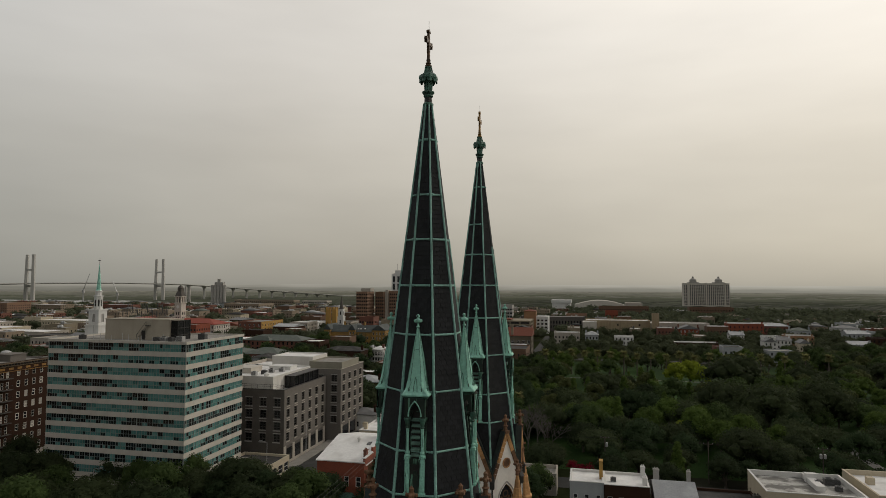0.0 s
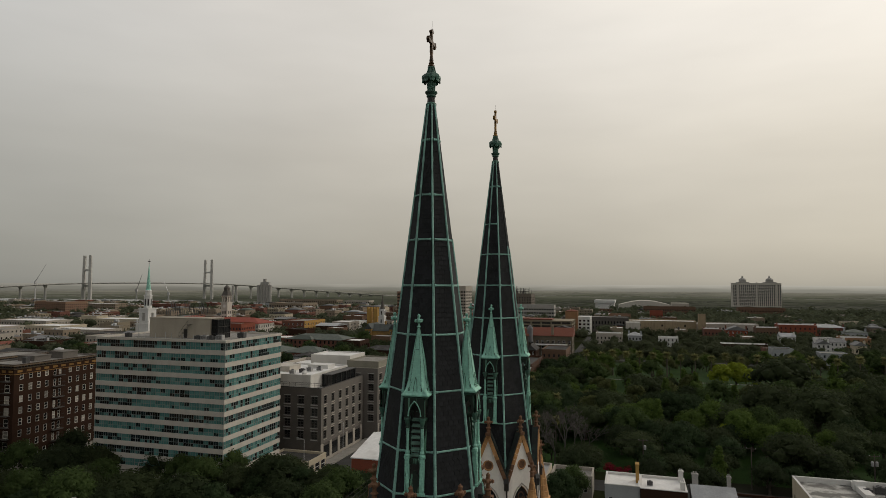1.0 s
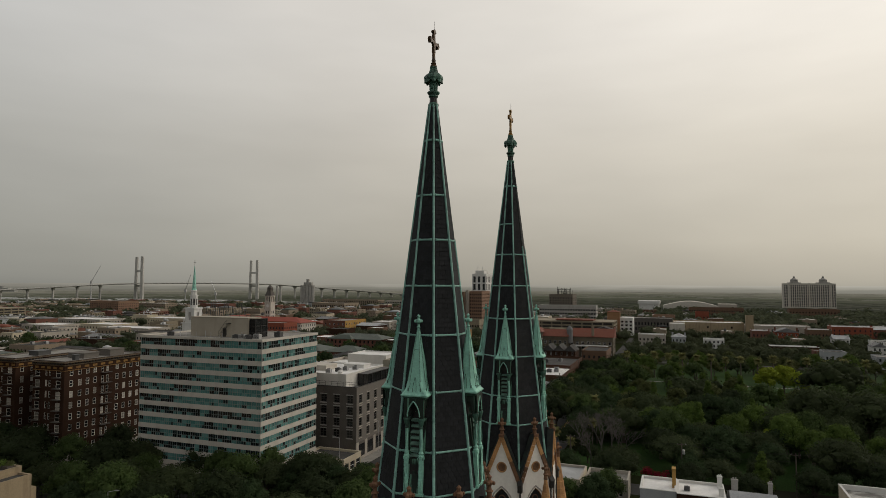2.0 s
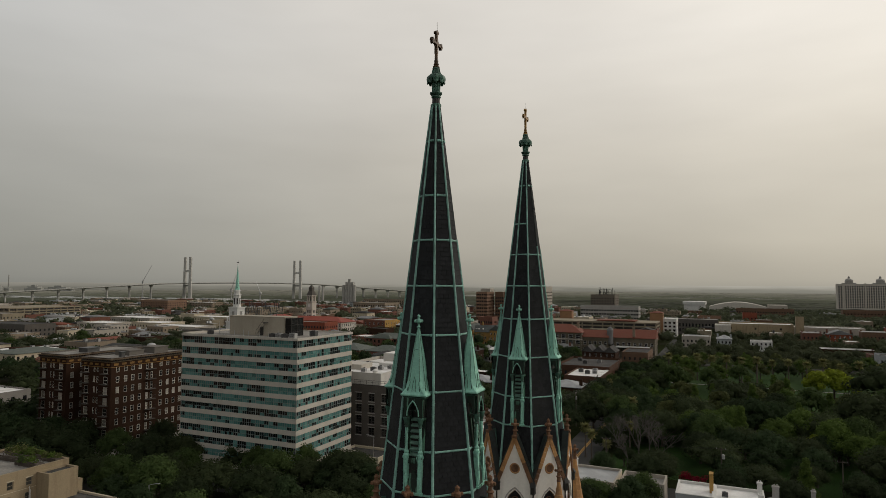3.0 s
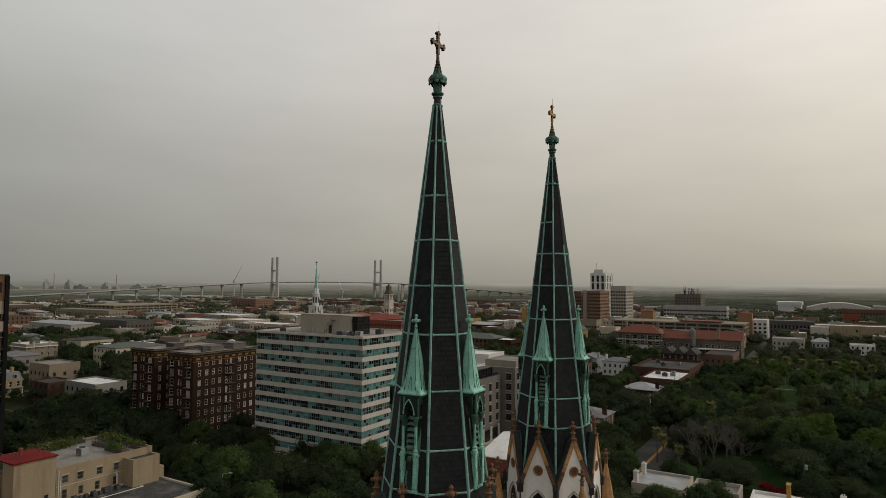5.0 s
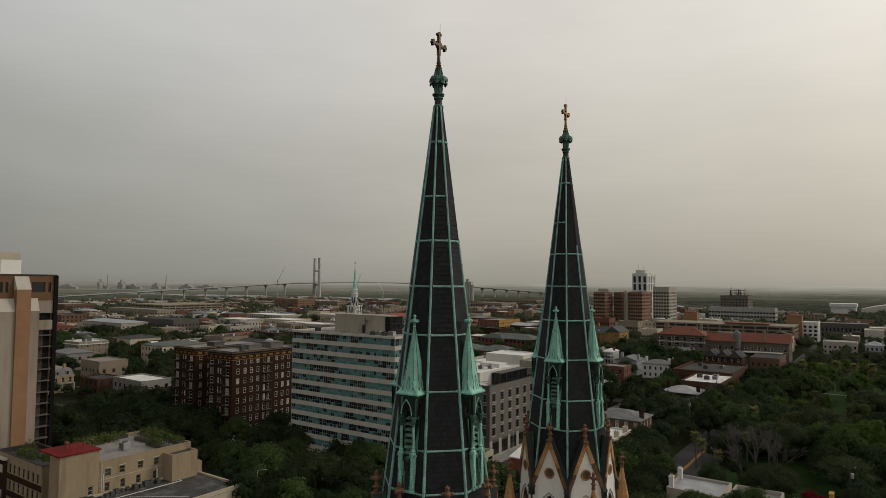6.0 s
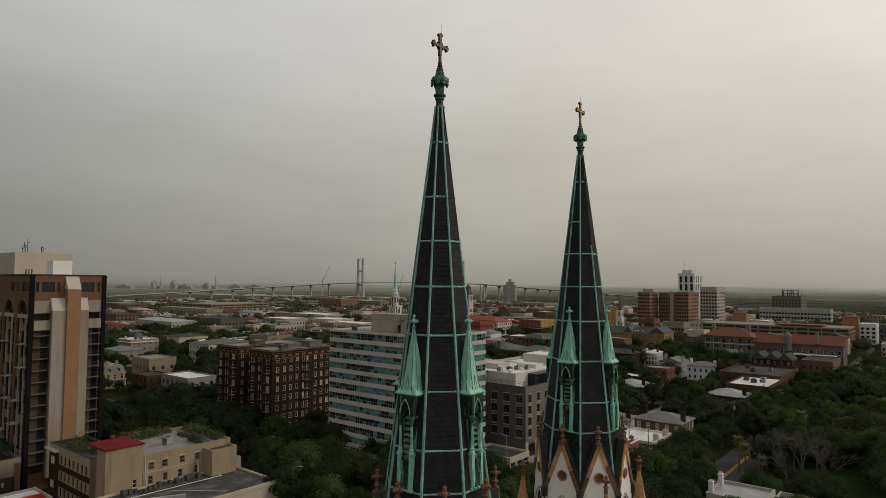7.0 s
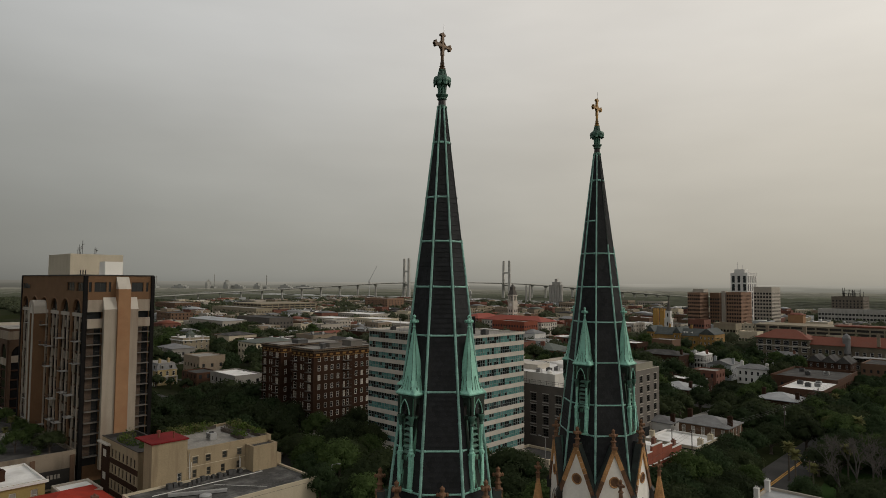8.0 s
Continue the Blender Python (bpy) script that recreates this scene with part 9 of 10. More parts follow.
for x, y in ((0.4, -1.8), (5.2, -1.8), (10.0, -1.8), (14.6, -1.8), (16.8, -1.8), (16.8, 4.0), (16.8, 8.8)):
    part("porch_column", MB().tube((x, y, 0), (x, y, 3.7), 0.16, k=8), WHITE_PAINT, OR)
part("porch_roof", MB().box(-0.2, -2.1, 3.7, 17.1, -0.02, 4.05).box(15.02, -0.02, 3.7, 17.1, 9.2, 4.05), STUCCO_GREY, OR)
far_town(((-900, 240, -440, 660, 30, 30, 0.62, (13, 26), (5, 13), 15, 0.2), (-660, 650, -20, 1100, 29, 30, 0.60, (12, 25), (6, 15), 16, 0.2), (-1400, 560, -900, 1180, 40, 40, 0.55, (15, 36), (5, 13), 17, 0.1), (-900, 660, -660, 1150, 36, 38, 0.5, (14, 32), (5, 13), 22, 0.1),
          (-18, 530, 44, 1100, 27, 34, 0.42, (10, 22), (6, 11), 19, 0.4), (180, 480, 440, 900, 28, 34, 0.10, (8, 13), (6, 8.5), 20, 0.8), (44, 700, 500, 1150, 44, 46, 0.22, (12, 30), (5, 11), 21, 0.3)))

# ---- trees ----


def leaf(mb, p, n, s, rnd, fine=False):
    """One small ragged clump of leaves, facing roughly along n."""
    n = (n + Vector((rnd.uniform(-0.55, 0.55), rnd.uniform(-0.55, 0.55), rnd.uniform(-0.3, 0.7)))).normalized()
    a = n.orthogonal().normalized()
    a = Matrix.Rotation(rnd.uniform(0, 6.28), 3, n) @ a
    b = n.cross(a)
    w, h = s * rnd.uniform(0.6, 1.2), s * rnd.uniform(0.6, 1.2)
    if fine:
        mb.face((p - a * w - b * h * 0.5, p + a * w - b * h * 0.35 + n * s * 0.2, p + a * w * rnd.uniform(-0.6, 0.6) + b * h))
    else:
        mb.face((p - a * w - b * h * 0.3, p + a * w * 0.2 - b * h + n * s * 0.25, p + a * w + b * h * 0.2, p - a * w * 0.1 + b * h + n * s * 0.2))


ICO = None


def ico():
    global ICO
    if ICO is None:
        bm = bmesh.new()
        bmesh.ops.create_icosphere(bm, subdivisions=1, radius=1.0)
        ICO = ([v.co.copy() for v in bm.verts], [tuple(v.index for v in f.verts) for f in bm.faces])
        bm.free()
    return ICO


def tree_meshes(seed, H, R, crown_low, lobes, leaves, size, leaf_m, shape="round"):
    rnd = random.Random(seed)
    t, c = MB(), MB()
    base = max(0.22, R * 0.055)
    t.lathe([(base * 1.7, 0), (base * 1.15, 0.5), (base, H * 0.25), (base * 0.75, H * crown_low + 0.8)], 8)
    L = []
    for i in range(lobes):
        a = 2.4 * i + rnd.uniform(-0.4, 0.4)
        f = math.sqrt((i + 0.5) / lobes)
        if shape == "cone":
            z = H * (crown_low + (1 - crown_low) * (i + 0.5) / lobes)
            rr = R * (1.02 - (i + 0.5) / lobes) * 0.65
            r = R * (0.28 + 0.45 * (1 - (i + 0.5) / lobes))
            c0 = Vector((rr * math.cos(a) * 0.6, rr * math.sin(a) * 0.6, z))
        else:
            rr = R * 0.72 * f
            r = R * rnd.uniform(0.30, 0.44)
            z = H - r * 0.8 - (H * (1 - crown_low) - r) * (f ** 2) * rnd.uniform(0.5, 0.95)
            c0 = Vector((rr * math.cos(a), rr * math.sin(a), z))
        L.append((c0, r))
        if i % 2 == 0:
            t.tube((0, 0, H * crown_low * rnd.uniform(0.6, 0.95)), c0 - Vector((0, 0, r * 0.3)), base * 0.5, base * 0.15, 5)
    V, F = ico()
    for c0, r in L:
        n = len(c.v)
        off = rnd.uniform(0, 50)
        for v in V:
            k = 0.70 * (1 + 0.30 * noise.noise(v * 2.3 + Vector((off, off, 0))))
            c.v.append(tuple(c0 + Vector((v.x * r, v.y * r, v.z * r * 0.82)) * k))
        c.f.extend(tuple(n + i for i in f) for f in F)
    tot = sum(r * r for _, r in L)
    for c0, r in L:
        for _ in range(int(leaves * r * r / tot)):
            d = Vector((rnd.gauss(0, 1), rnd.gauss(0, 1), rnd.gauss(0.35, 1))).normalized()
            k = r * rnd.uniform(0.72, 1.14)
            leaf(c, c0 + Vector((d.x * k, d.y * k, d.z * k * 0.84)), d, size, rnd, True)
    tm, cm = t.mesh("trunk"), c.mesh("crown")
    tm.materials.append(BARK)
    cm.materials.append(leaf_m)
    return tm, cm


KINDS = {}
TREE_LABEL = {"oak": "broad dark live oak with dense crown", "green": "mid-green leafy tree with round crown", "bright": "bright green leafy tree with full crown", "lime": "yellow-green leafy tree with open crown", "deep": "deep green tree with dense crown", "olive": "olive green tree with thin crown", "cone": "dark conical evergreen tree with dense needles", "bald": "light green feathery conical tree", "shade": "very dark dense oak with broad crown"}


def tree_kinds():
    spec = (("oak", LEAF_OAK, 12, 8.6, 0.30, 16, "round"), ("green", LEAF_MID, 12.5, 6.2, 0.28, 12, "round"), ("bright", LEAF_BRIGHT, 12, 5.6, 0.25, 12, "round"), ("lime", LEAF_LIME, 10, 5.0, 0.3, 10, "round"), ("deep", LEAF_DEEP, 12, 6.0, 0.25, 12, "round"),
            ("olive", LEAF_OLIVE, 10, 4.6, 0.3, 9, "round"), ("cone", LEAF_DEEP, 12, 3.4, 0.06, 12, "cone"), ("bald", LEAF_BRIGHT, 12, 3.0, 0.08, 12, "cone"), ("shade", LEAF_SHADE, 12, 7.4, 0.28, 14, "round"))
    for i, (k, m, H, R, low, lobes, shape) in enumerate(spec):
        KINDS[k] = {"near": [tree_meshes(100 + i * 10 + j, H, R, low, lobes, 2650, 0.34, m, shape) for j in range(3)],
                    "mid": [tree_meshes(105 + i * 10 + j, H, R, low, lobes, 780, 0.58, m, shape) for j in range(2)]}


tree_kinds()


def tree(kind, u, v, s, rnd, near=True, z=0.0):
    tm, cm = rnd.choice(KINDS[kind]["near" if near else "mid"])
    m = Matrix.Translation(G(u, v, z)) @ Matrix.Rotation(rnd.uniform(0, 6.28), 4, "Z") @ Matrix.Diagonal((s * rnd.uniform(0.92, 1.1), s * rnd.uniform(0.92, 1.1), s * rnd.uniform(0.9, 1.08), 1))
    if not near:
        JOINED.append((tm, m))
        JOINED.append((cm, m))
        return
    root = new("tree")
    root.matrix_basis = m
    tagged(root, TREE_LABEL[kind], "tree", "town and park trees")
    part("trunk", tm, None, root)
    part("crown", cm, None, root)
    return root


def grove(u0, v0, u1, v1, step, kinds, scale, seed, near, gap=3.5, chance=1.0, roads=True):
    rnd = random.Random(seed)
    u = u0
    row = 0
    while u < u1:
        v = v0 + (step / 2 if row % 2 else 0)
        while v < v1:
            a, b = u + rnd.uniform(-0.36, 0.36) * step, v + rnd.uniform(-0.36, 0.36) * step
            k, s, c = rnd.choice(kinds), rnd.uniform(*scale), rnd.random()
            blocked = roads and any(x0 - 1.0 < a < x1 + 1.0 and y0 < b < y1 for x0, y0, x1, y1 in CLEAR)
            if c < chance and not blocked and free(a, b, a, b, gap):
                tree(k, a, b, s, rnd, near)
            v += step
        u += step
        row += 1


# streets and lawns kept open, and gaps cleared to fit the camera's view
TAKEN.append((-19, 179, -10, 196))
CLEAR = [(-8, 149, 3, 183), (18, 161, 28, 176), (34, 292, 60, 336), (8, 304, 34, 337), (-335, 118, -216, 160), (-402, 163, -322, 196), (-24, 353, 120, 368), (-39, 184, -28, 213), (-75, 165, -68, 260), (18, 338, 50, 352), (73, 164, 81, 226), (43, 188, 51, 216), (-38, 156, -19, 194), (-13, 40, 16, 62), (-110, 40, -20, 84), (-134, 346, -110, 384), (-98, 318, -72, 346)]
MIX_PARK = ["oak", "shade", "oak", "green", "deep", "deep", "bright", "olive", "green", "oak", "bald", "shade"]
MIX_FAR = ["green", "bright", "olive", "bald", "oak", "bright", "olive", "green"]
MIX_TOWN = ["oak", "oak", "green", "deep", "deep"]
grove(-142, 92, -52, 140, 11.0, ["shade", "green", "deep", "green", "oak"], (0.72, 0.95), 41, True)
grove(-50, 120, 2, 174, 10.0, ["oak", "deep", "shade", "oak", "deep", "green"], (0.62, 0.92), 42, True)
grove(-215, 84, -180, 126, 11.5, ["shade", "deep", "shade"], (0.78, 0.98), 62, True)
grove(-180, 84, -145, 126, 11.5, ["shade", "shade", "shade", "deep"], (0.95, 1.18), 43, True)
grove(-20, 148, 75, 166, 9.5, ["shade", "deep", "oak", "shade"], (0.5, 0.72), 52, True, 3.0)
grove(-49, 128, -24, 184, 9.5, ["shade", "deep", "shade"], (0.55, 0.8), 53, True, 3.0)
grove(-27, 160, -14, 262, 8, ["shade", "deep", "green", "deep"], (0.55, 0.8), 54, True, 3.0)
grove(-18, 168, 132, 184, 8.5, ["shade", "deep", "oak", "shade", "deep"], (0.55, 0.78), 55, True, 2.5)
grove(-24, 182, 132, 216, 10.5, ["shade", "deep", "oak", "green", "deep", "oak"], (0.68, 1.0), 44, True)
grove(-24, 216, 132, 262, 11.0, MIX_PARK, (0.72, 1.08), 61, True)
grove(-24, 262, 132, 362, 13.5, MIX_FAR, (0.75, 1.1), 45, False)
grove(-24, 370, 160, 440, 14.0, MIX_FAR, (0.68, 0.95), 46, False)
grove(-66, 205, -26, 285, 11.0, ["shade", "deep", "green", "oak", "deep"], (0.70, 1.0), 47, False)
grove(-210, 180, -68, 470, 15.0, MIX_TOWN, (0.75, 1.08), 48, False, 2.0, 0.9)
grove(-42, 262, -27, 376, 9.0, ["shade", "deep", "green"], (0.6, 0.85), 58, False, 2.5)
grove(-120, 236, -68, 300, 10.0, ["shade", "deep", "green", "oak"], (0.6, 0.9), 59, False, 2.5)
grove(132, 180, 240, 470, 16.0, ["oak", "green", "olive", "green"], (0.8, 1.1), 49, False)
grove(-400, 128, -216, 330, 14.0, MIX_TOWN, (0.8, 1.1), 50, False, 2.0, 0.9)
grove(-215, 128, -148, 182, 11.0, ["shade", "shade", "deep"], (0.8, 1.1), 56, False, 2.5)
grove(-560, 130, -400, 330, 15.0, MIX_TOWN, (0.8, 1.1), 57, False, 2.0, 0.8)
rnd = random.Random(60)
for k, u, v, s in (("green", -42.2, 152, 1.0), ("deep", -42.8, 145, 0.98), ("oak", -38.5, 174, 0.72), ("green", -34.0, 168, 0.6), ("deep", -39.5, 181, 0.7), ("green", -106, 103.5, 0.98), ("green", -87, 95, 0.85), ("deep", -99, 93, 0.8), ("oak", -83, 127, 0.7), ("deep", -76.5, 125, 0.7), ("oak", -61.5, 130, 0.72), ("deep", -69, 131, 0.7), ("oak", -76, 136, 0.7), ("deep", -66, 139, 0.62), ("green", -83, 139, 0.62), ("oak", -37, 150, 0.66), ("shade", -33, 154, 0.66), ("oak", -283, 133, 0.5), ("deep", -276, 137, 0.45), ("shade", -302, 129, 0.4), ("green", -322, 152, 0.6), ("shade", -336, 165, 0.75), ("oak", -346, 160, 0.65), ("deep", -290, 156, 0.6), ("shade", -263, 138, 0.5), ("oak", -246, 139, 0.55), ("deep", -236, 148, 0.65), ("shade", -347, 196, 0.9), ("oak", -322, 186, 0.8), ("deep", -300, 178, 0.8), ("shade", -270, 162, 0.75), ("oak", -225, 140, 0.6), ("shade", -19.5, 183, 0.45), ("olive", -31, 233.5, 0.95), ("green", -21, 143, 0.6), ("deep", -41, 156, 0.72), ("deep", -43.2, 138, 0.95), ("deep", -36, 141, 0.74), ("oak", -31, 142, 0.62), ("shade", -44, 180, 0.8), ("shade", -42, 171, 0.75), ("deep", -46, 191, 0.8), ("oak", -40.5, 164, 0.7),
                   ("green", 2, 205, 1.0), ("bald", 10, 212, 1.05), ("bright", 20, 214, 1.0), ("deep", 14, 226, 1.15), ("deep", 21, 230, 1.1), ("bright", 33, 208, 1.0), ("bright", 38, 198, 0.9), ("lime", 42, 322, 1.25), ("lime", 49, 328, 1.3), ("lime", 53, 320, 1.1), ("bald", 20, 318, 0.7), ("oak", 64, 300, 1.7), ("oak", 59, 232, 1.5), ("oak", 77, 236, 1.45), ("bright", 35, 214, 1.05),
                   ("cone", 92, 268, 1.15), ("bald", 80, 266, 1.0), ("bald", 24, 300, 1.0), ("bald", 28, 292, 1.05), ("bald", 23, 174, 0.84), ("bald", 118, 230, 0.8), ("green", 34, 268, 1.1), ("oak", 46, 238, 1.35), ("oak", 66, 236, 1.3), ("bald", 14, 300, 1.0), ("bright", -4, 214, 0.95), ("bright", 27, 222, 1.0), ("bright", 8, 226, 0.9), ("bright", 46, 206, 0.9), ("olive", -12, 232, 1.1), ("olive", -6, 240, 1.0), ("bright", 55, 204, 0.8), ("lime", 30, 214, 0.7), ("shade", -43, 176, 0.75), ("shade", -44, 187, 0.8), ("deep", -43, 199, 0.8), ("shade", -42, 212, 0.8), ("oak", -11, 168, 0.7), ("deep", -22, 166, 0.6), ("green", -19, 142, 0.62), ("deep", -13, 140, 0.55)):
    tree(k, u, v, s, rnd, v < 262 and u > -215)


for u, v, s in ((-160, 57, 0.42), (-165, 51, 0.5), (-158, 46, 0.36), (-171, 56, 0.45), (-176, 46, 0.55), (-182, 56, 0.4), (-187, 48, 0.5), (-194, 55, 0.55), (-200, 46, 0.45), (-168, 40, 0.5), (-178, 36, 0.4), (-160, 36, 0.42), (-190, 38, 0.5), (-206, 54, 0.5)):
    tree(rnd.choice(("deep", "oak", "green")), u, v, s, rnd, True, 7.6)
join_trees("park_woods", "mixed green trees of the park and the squares")


def palm_meshes(seed):
    rnd = random.Random(seed)
    t = MB()
    t.lathe([(0.30, 0), (0.20, 0.8), (0.17, 5.0), (0.21, 6.6), (0.30, 7.0), (0.12, 7.5)], 8)
    f = MB()
    for i in range(46):
        a = 2.4 * i
        lift = 1.5 - 2.6 * (i / 46) + rnd.uniform(-0.25, 0.25)
        L = rnd.uniform(1.35, 1.8)
        prev = Vector((0, 0, 7.1))
        d = Vector((math.cos(a), math.sin(a), lift)).normalized()
        side = Vector((-math.sin(a), math.cos(a), 0))
        for s in range(4):
            nxt = prev + d * (L / 4)
            w0, w1 = (0.08, 0.26, 0.36, 0.26)[s], (0.26, 0.36, 0.26, 0.03)[s]
            dr = Vector((0, 0, -0.16))
            f.face((prev, prev + side * w0 + dr * w0 * 2, nxt + side * w1 + dr * w1 * 2, nxt))
            f.face((prev, nxt, nxt - side * w1 + dr * w1 * 2, prev - side * w0 + dr * w0 * 2))
            prev = nxt
            d = (d + Vector((0, 0, -0.16))).normalized()
    tm, fm = t.mesh("trunk"), f.mesh("crown")
    tm.materials.append(PALM_TRUNK)
    fm.materials.append(LEAF_PALM)
    return tm, fm


PALMS = [palm_meshes(70 + i) for i in range(3)]


def palm(u, v, s, rnd, z=0.0):
    tm, fm = rnd.choice(PALMS)
    root = new("palm_tree")
    root.matrix_basis = Matrix.Translation(G(u, v, z)) @ Matrix.Rotation(rnd.uniform(0, 6.28), 4, "Z") @ Matrix.Scale(s, 4)
    tagged(root, "cabbage palm with a round head of fronds", "palm tree", "palms")
    part("trunk", tm, None, root)
    part("crown", fm, None, root)


rnd = random.Random(77)
for u, v in ((-22, 360), (-14, 362), (-8, 361), (-1, 363), (6, 361), (13, 362), (20, 361), (27, 363), (34, 361), (42, 362), (49, 363), (56, 360), (64, 362), (72, 361), (80, 362), (90, 366), (101, 364), (112, 368), (122, 365)):
    palm(u, v, rnd.uniform(1.5, 1.75), rnd)
for u, v, s in ((-31, 188, 1.2), (-28.5, 184, 1.1), (-23, 177, 1.0), (-20, 198, 1.15), (-40, 284, 1.1), (-23.5, 230.5, 1.35), (-10, 232, 1.1), (66, 300, 1.1), (74, 306, 1.05), (88, 296, 1.1), (58, 322, 1.0)):
    palm(u, v, s, rnd)
for u, v in ((-176, 49), (-170, 50), (-183, 54), (-196, 48)):
    palm(u, v, 0.7, rnd, 7.6)


def bare_tree(u, v, H, seed):
    rnd = random.Random(seed)
    mb = MB()

    def grow(p, d, L, r, n):
        q = p + d * L
        mb.tube(p, q, r, r * 0.7, 5 if n > 2 else 3)
        if n == 0:
            return
        for _ in range(3 if n > 1 else 4):
            e = (d + Vector((rnd.uniform(-1, 1), rnd.uniform(-1, 1), rnd.uniform(-0.35, 0.6))) * 0.85).normalized()
            grow(q, e, L * rnd.uniform(0.62, 0.85), r * 0.62, n - 1)
    grow(Vector((0, 0, 0)), Vector((0, 0, 1)), H * 0.24, H * 0.019, 5)
    root = thing("bare_tree", u, v, 0, "leafless grey tree with fine spreading twigs", "tree")
    part("trunk", mb, BARK_GREY, root)


bare_tree(-16, 186, 18, 5)
bare_tree(-22, 190, 15, 8)
bare_tree(-10, 181, 16, 9)
bare_tree(-14, 194, 16, 6)
bare_tree(-18, 179, 14, 7)


def bush(u, v, z, R, m, seed, label, n=160, flat=0.8):
    rnd = random.Random(seed)
    c = MB()
    for _ in range(n):
        d = Vector((rnd.gauss(0, 1), rnd.gauss(0, 1), abs(rnd.gauss(0.2, 1)))).normalized()
        k = R * rnd.uniform(0.4, 1.05)
        leaf(c, Vector((d.x * k, d.y * k, d.z * k * flat + 0.1)), d, 0.2, rnd)
    single("bush", c, m, label, "bush", u, v, z)


bush(-3.5, 179, 0, 2.0, LEAF_RED, 1, "crimson flowering bush beside the park", 260)
bush(-1, 177.5, 0, 1.4, LEAF_RED, 2, "crimson flowering bush beside the park", 160)
bush(1.5, 178, 0, 1.8, LEAF_RED, 3, "crimson flowering bush beside the park", 160)
bush(30, 157, 0, 2.6, LEAF_DEEP, 4, "dark magnolia bush behind the houses", 260)
rnd = random.Random(81)
for i in range(22):
    bush(-134 + rnd.uniform(0, 2.2) + (i > 11) * rnd.uniform(0, 16), 74 + i * 0.75 if i <= 11 else 88.4 + rnd.uniform(0, 1.6), 13.0, rnd.uniform(1.0, 2.0), rnd.choice((LEAF_BRIGHT, LEAF_OLIVE, LEAF_PALM)), 200 + i, "potted shrub on the roof terrace", 110, 1.3)
for i in range(8):
    bush(-143 + i * 2.0, 67.5 + rnd.uniform(-1, 2), 12.0, rnd.uniform(1.0, 1.9), rnd.choice((LEAF_MID, LEAF_BRIGHT, LEAF_OLIVE)), 240 + i, "potted shrub on the roof terrace", 120, 1.3)
for i in range(14):
    bush(-225 + i * 5, 56 + rnd.uniform(-3, 2), 7.6, rnd.uniform(1.0, 2.0), rnd.choice((LEAF_DEEP, LEAF_OAK, LEAF_MID)), 260 + i, "clipped shrub in the podium garden", 130, 0.9)
for i, (u, v, w, d) in enumerate(((-134.4, 74, 1.2, 5), (-134.4, 80, 1.2, 6), (-134, 89.2, 6, 1.1), (-127, 89.2, 5, 1.1), (-121.5, 88.8, 4.5, 1.4), (-122, 84.5, 4, 1.0))):
    pl = MB().box(0, 0, 0, w, d, 0.75)
    k = 0.3
    while k < max(w, d):
        pl.box(k, -0.06, 0, k + 0.12, -0.002, 0.95) if w > d else pl.box(w + 0.002, k, 0, w + 0.06, k + 0.12, 0.95)
        k += 0.7
    single("planter", pl, POLE_WOOD, "weathered wooden planter box on the roof terrace", "planter", u, v, 13.0, group="roof terrace planters")
    for t in range(3):
        bush(u + w * (0.2 + 0.3 * t), v + d * (0.2 + 0.3 * t), 13.7, rnd.uniform(0.7, 1.2), rnd.choice((LEAF_OLIVE, LEAF_BRIGHT, LEAF_MID)), 300 + i * 3 + t, "leafy shrub in a roof terrace planter", 110, 1.2)
fence = MB()
for i in range(15):
    fence.tube((i * 0.9, 0, 0), (i * 0.9 + 0.5, 0, 1.1), 0.05, k=4)
    fence.tube((i * 0.9, 0, 1.1), (i * 0.9 + 0.5, 0, 0), 0.05, k=4)
fence.box(0, -0.06, 1.1, 14, 0.06, 1.22)
single("trellis_fence", fence, POLE_WOOD, "wooden trellis fence on the roof terrace", "fence", -131, 87, 13.0)
for u, v, w, d, turn in ((-123.2, 84.6, 6.2, 2.0, 0), (-129.5, 85.4, 5.0, 1.6, 4)):
    deck = MB().box(0, 0, 0.0, w, d, 0.55)
    k = 0.0
    while k < w:
        deck.box(k, -0.05, 0, k + 0.16, -0.002, 0.95)
        k += 0.34
    deck.box(0, -0.09, 0.95, w, 0.02, 1.05).box(0.3, 0.3, 0.55, w - 0.3, d - 0.3, 0.72)
    single("wooden_deck", deck, POLE_WOOD, "raised weathered timber deck with slatted front", "deck", u, v, 13.0, turn)
roof_unit(-123.5, 80, 13.0, 1.5)
single("roof_conduit", MB().tube((0, 0, 0.12), (0.4, 24, 0.12), 0.09, k=6).tube((0.4, 24, 0.12), (-2.2, 24, 0.12), 0.09, k=6), WHITE_PAINT, "long white pipe along a flat roof", "pipe", -111.6, 62, 7.0)
single("roof_conduit", MB().tube((0, 0, 0.12), (9, 7, 0.12), 0.06, k=6), WHITE_PAINT, "thin white pipe across a flat roof", "pipe", -110, 74, 7.0)
for i in range(9):
    single("roof_seam", MB().box(0, 0, 0, 0.07, 32.5, 0.04), METAL_DARK, "raised seam of a dark flat roof", "roof seam", -107.5 + i * 1.25, 58.7, 7.0, group="flat roof seams")

# ---- woods further off ----


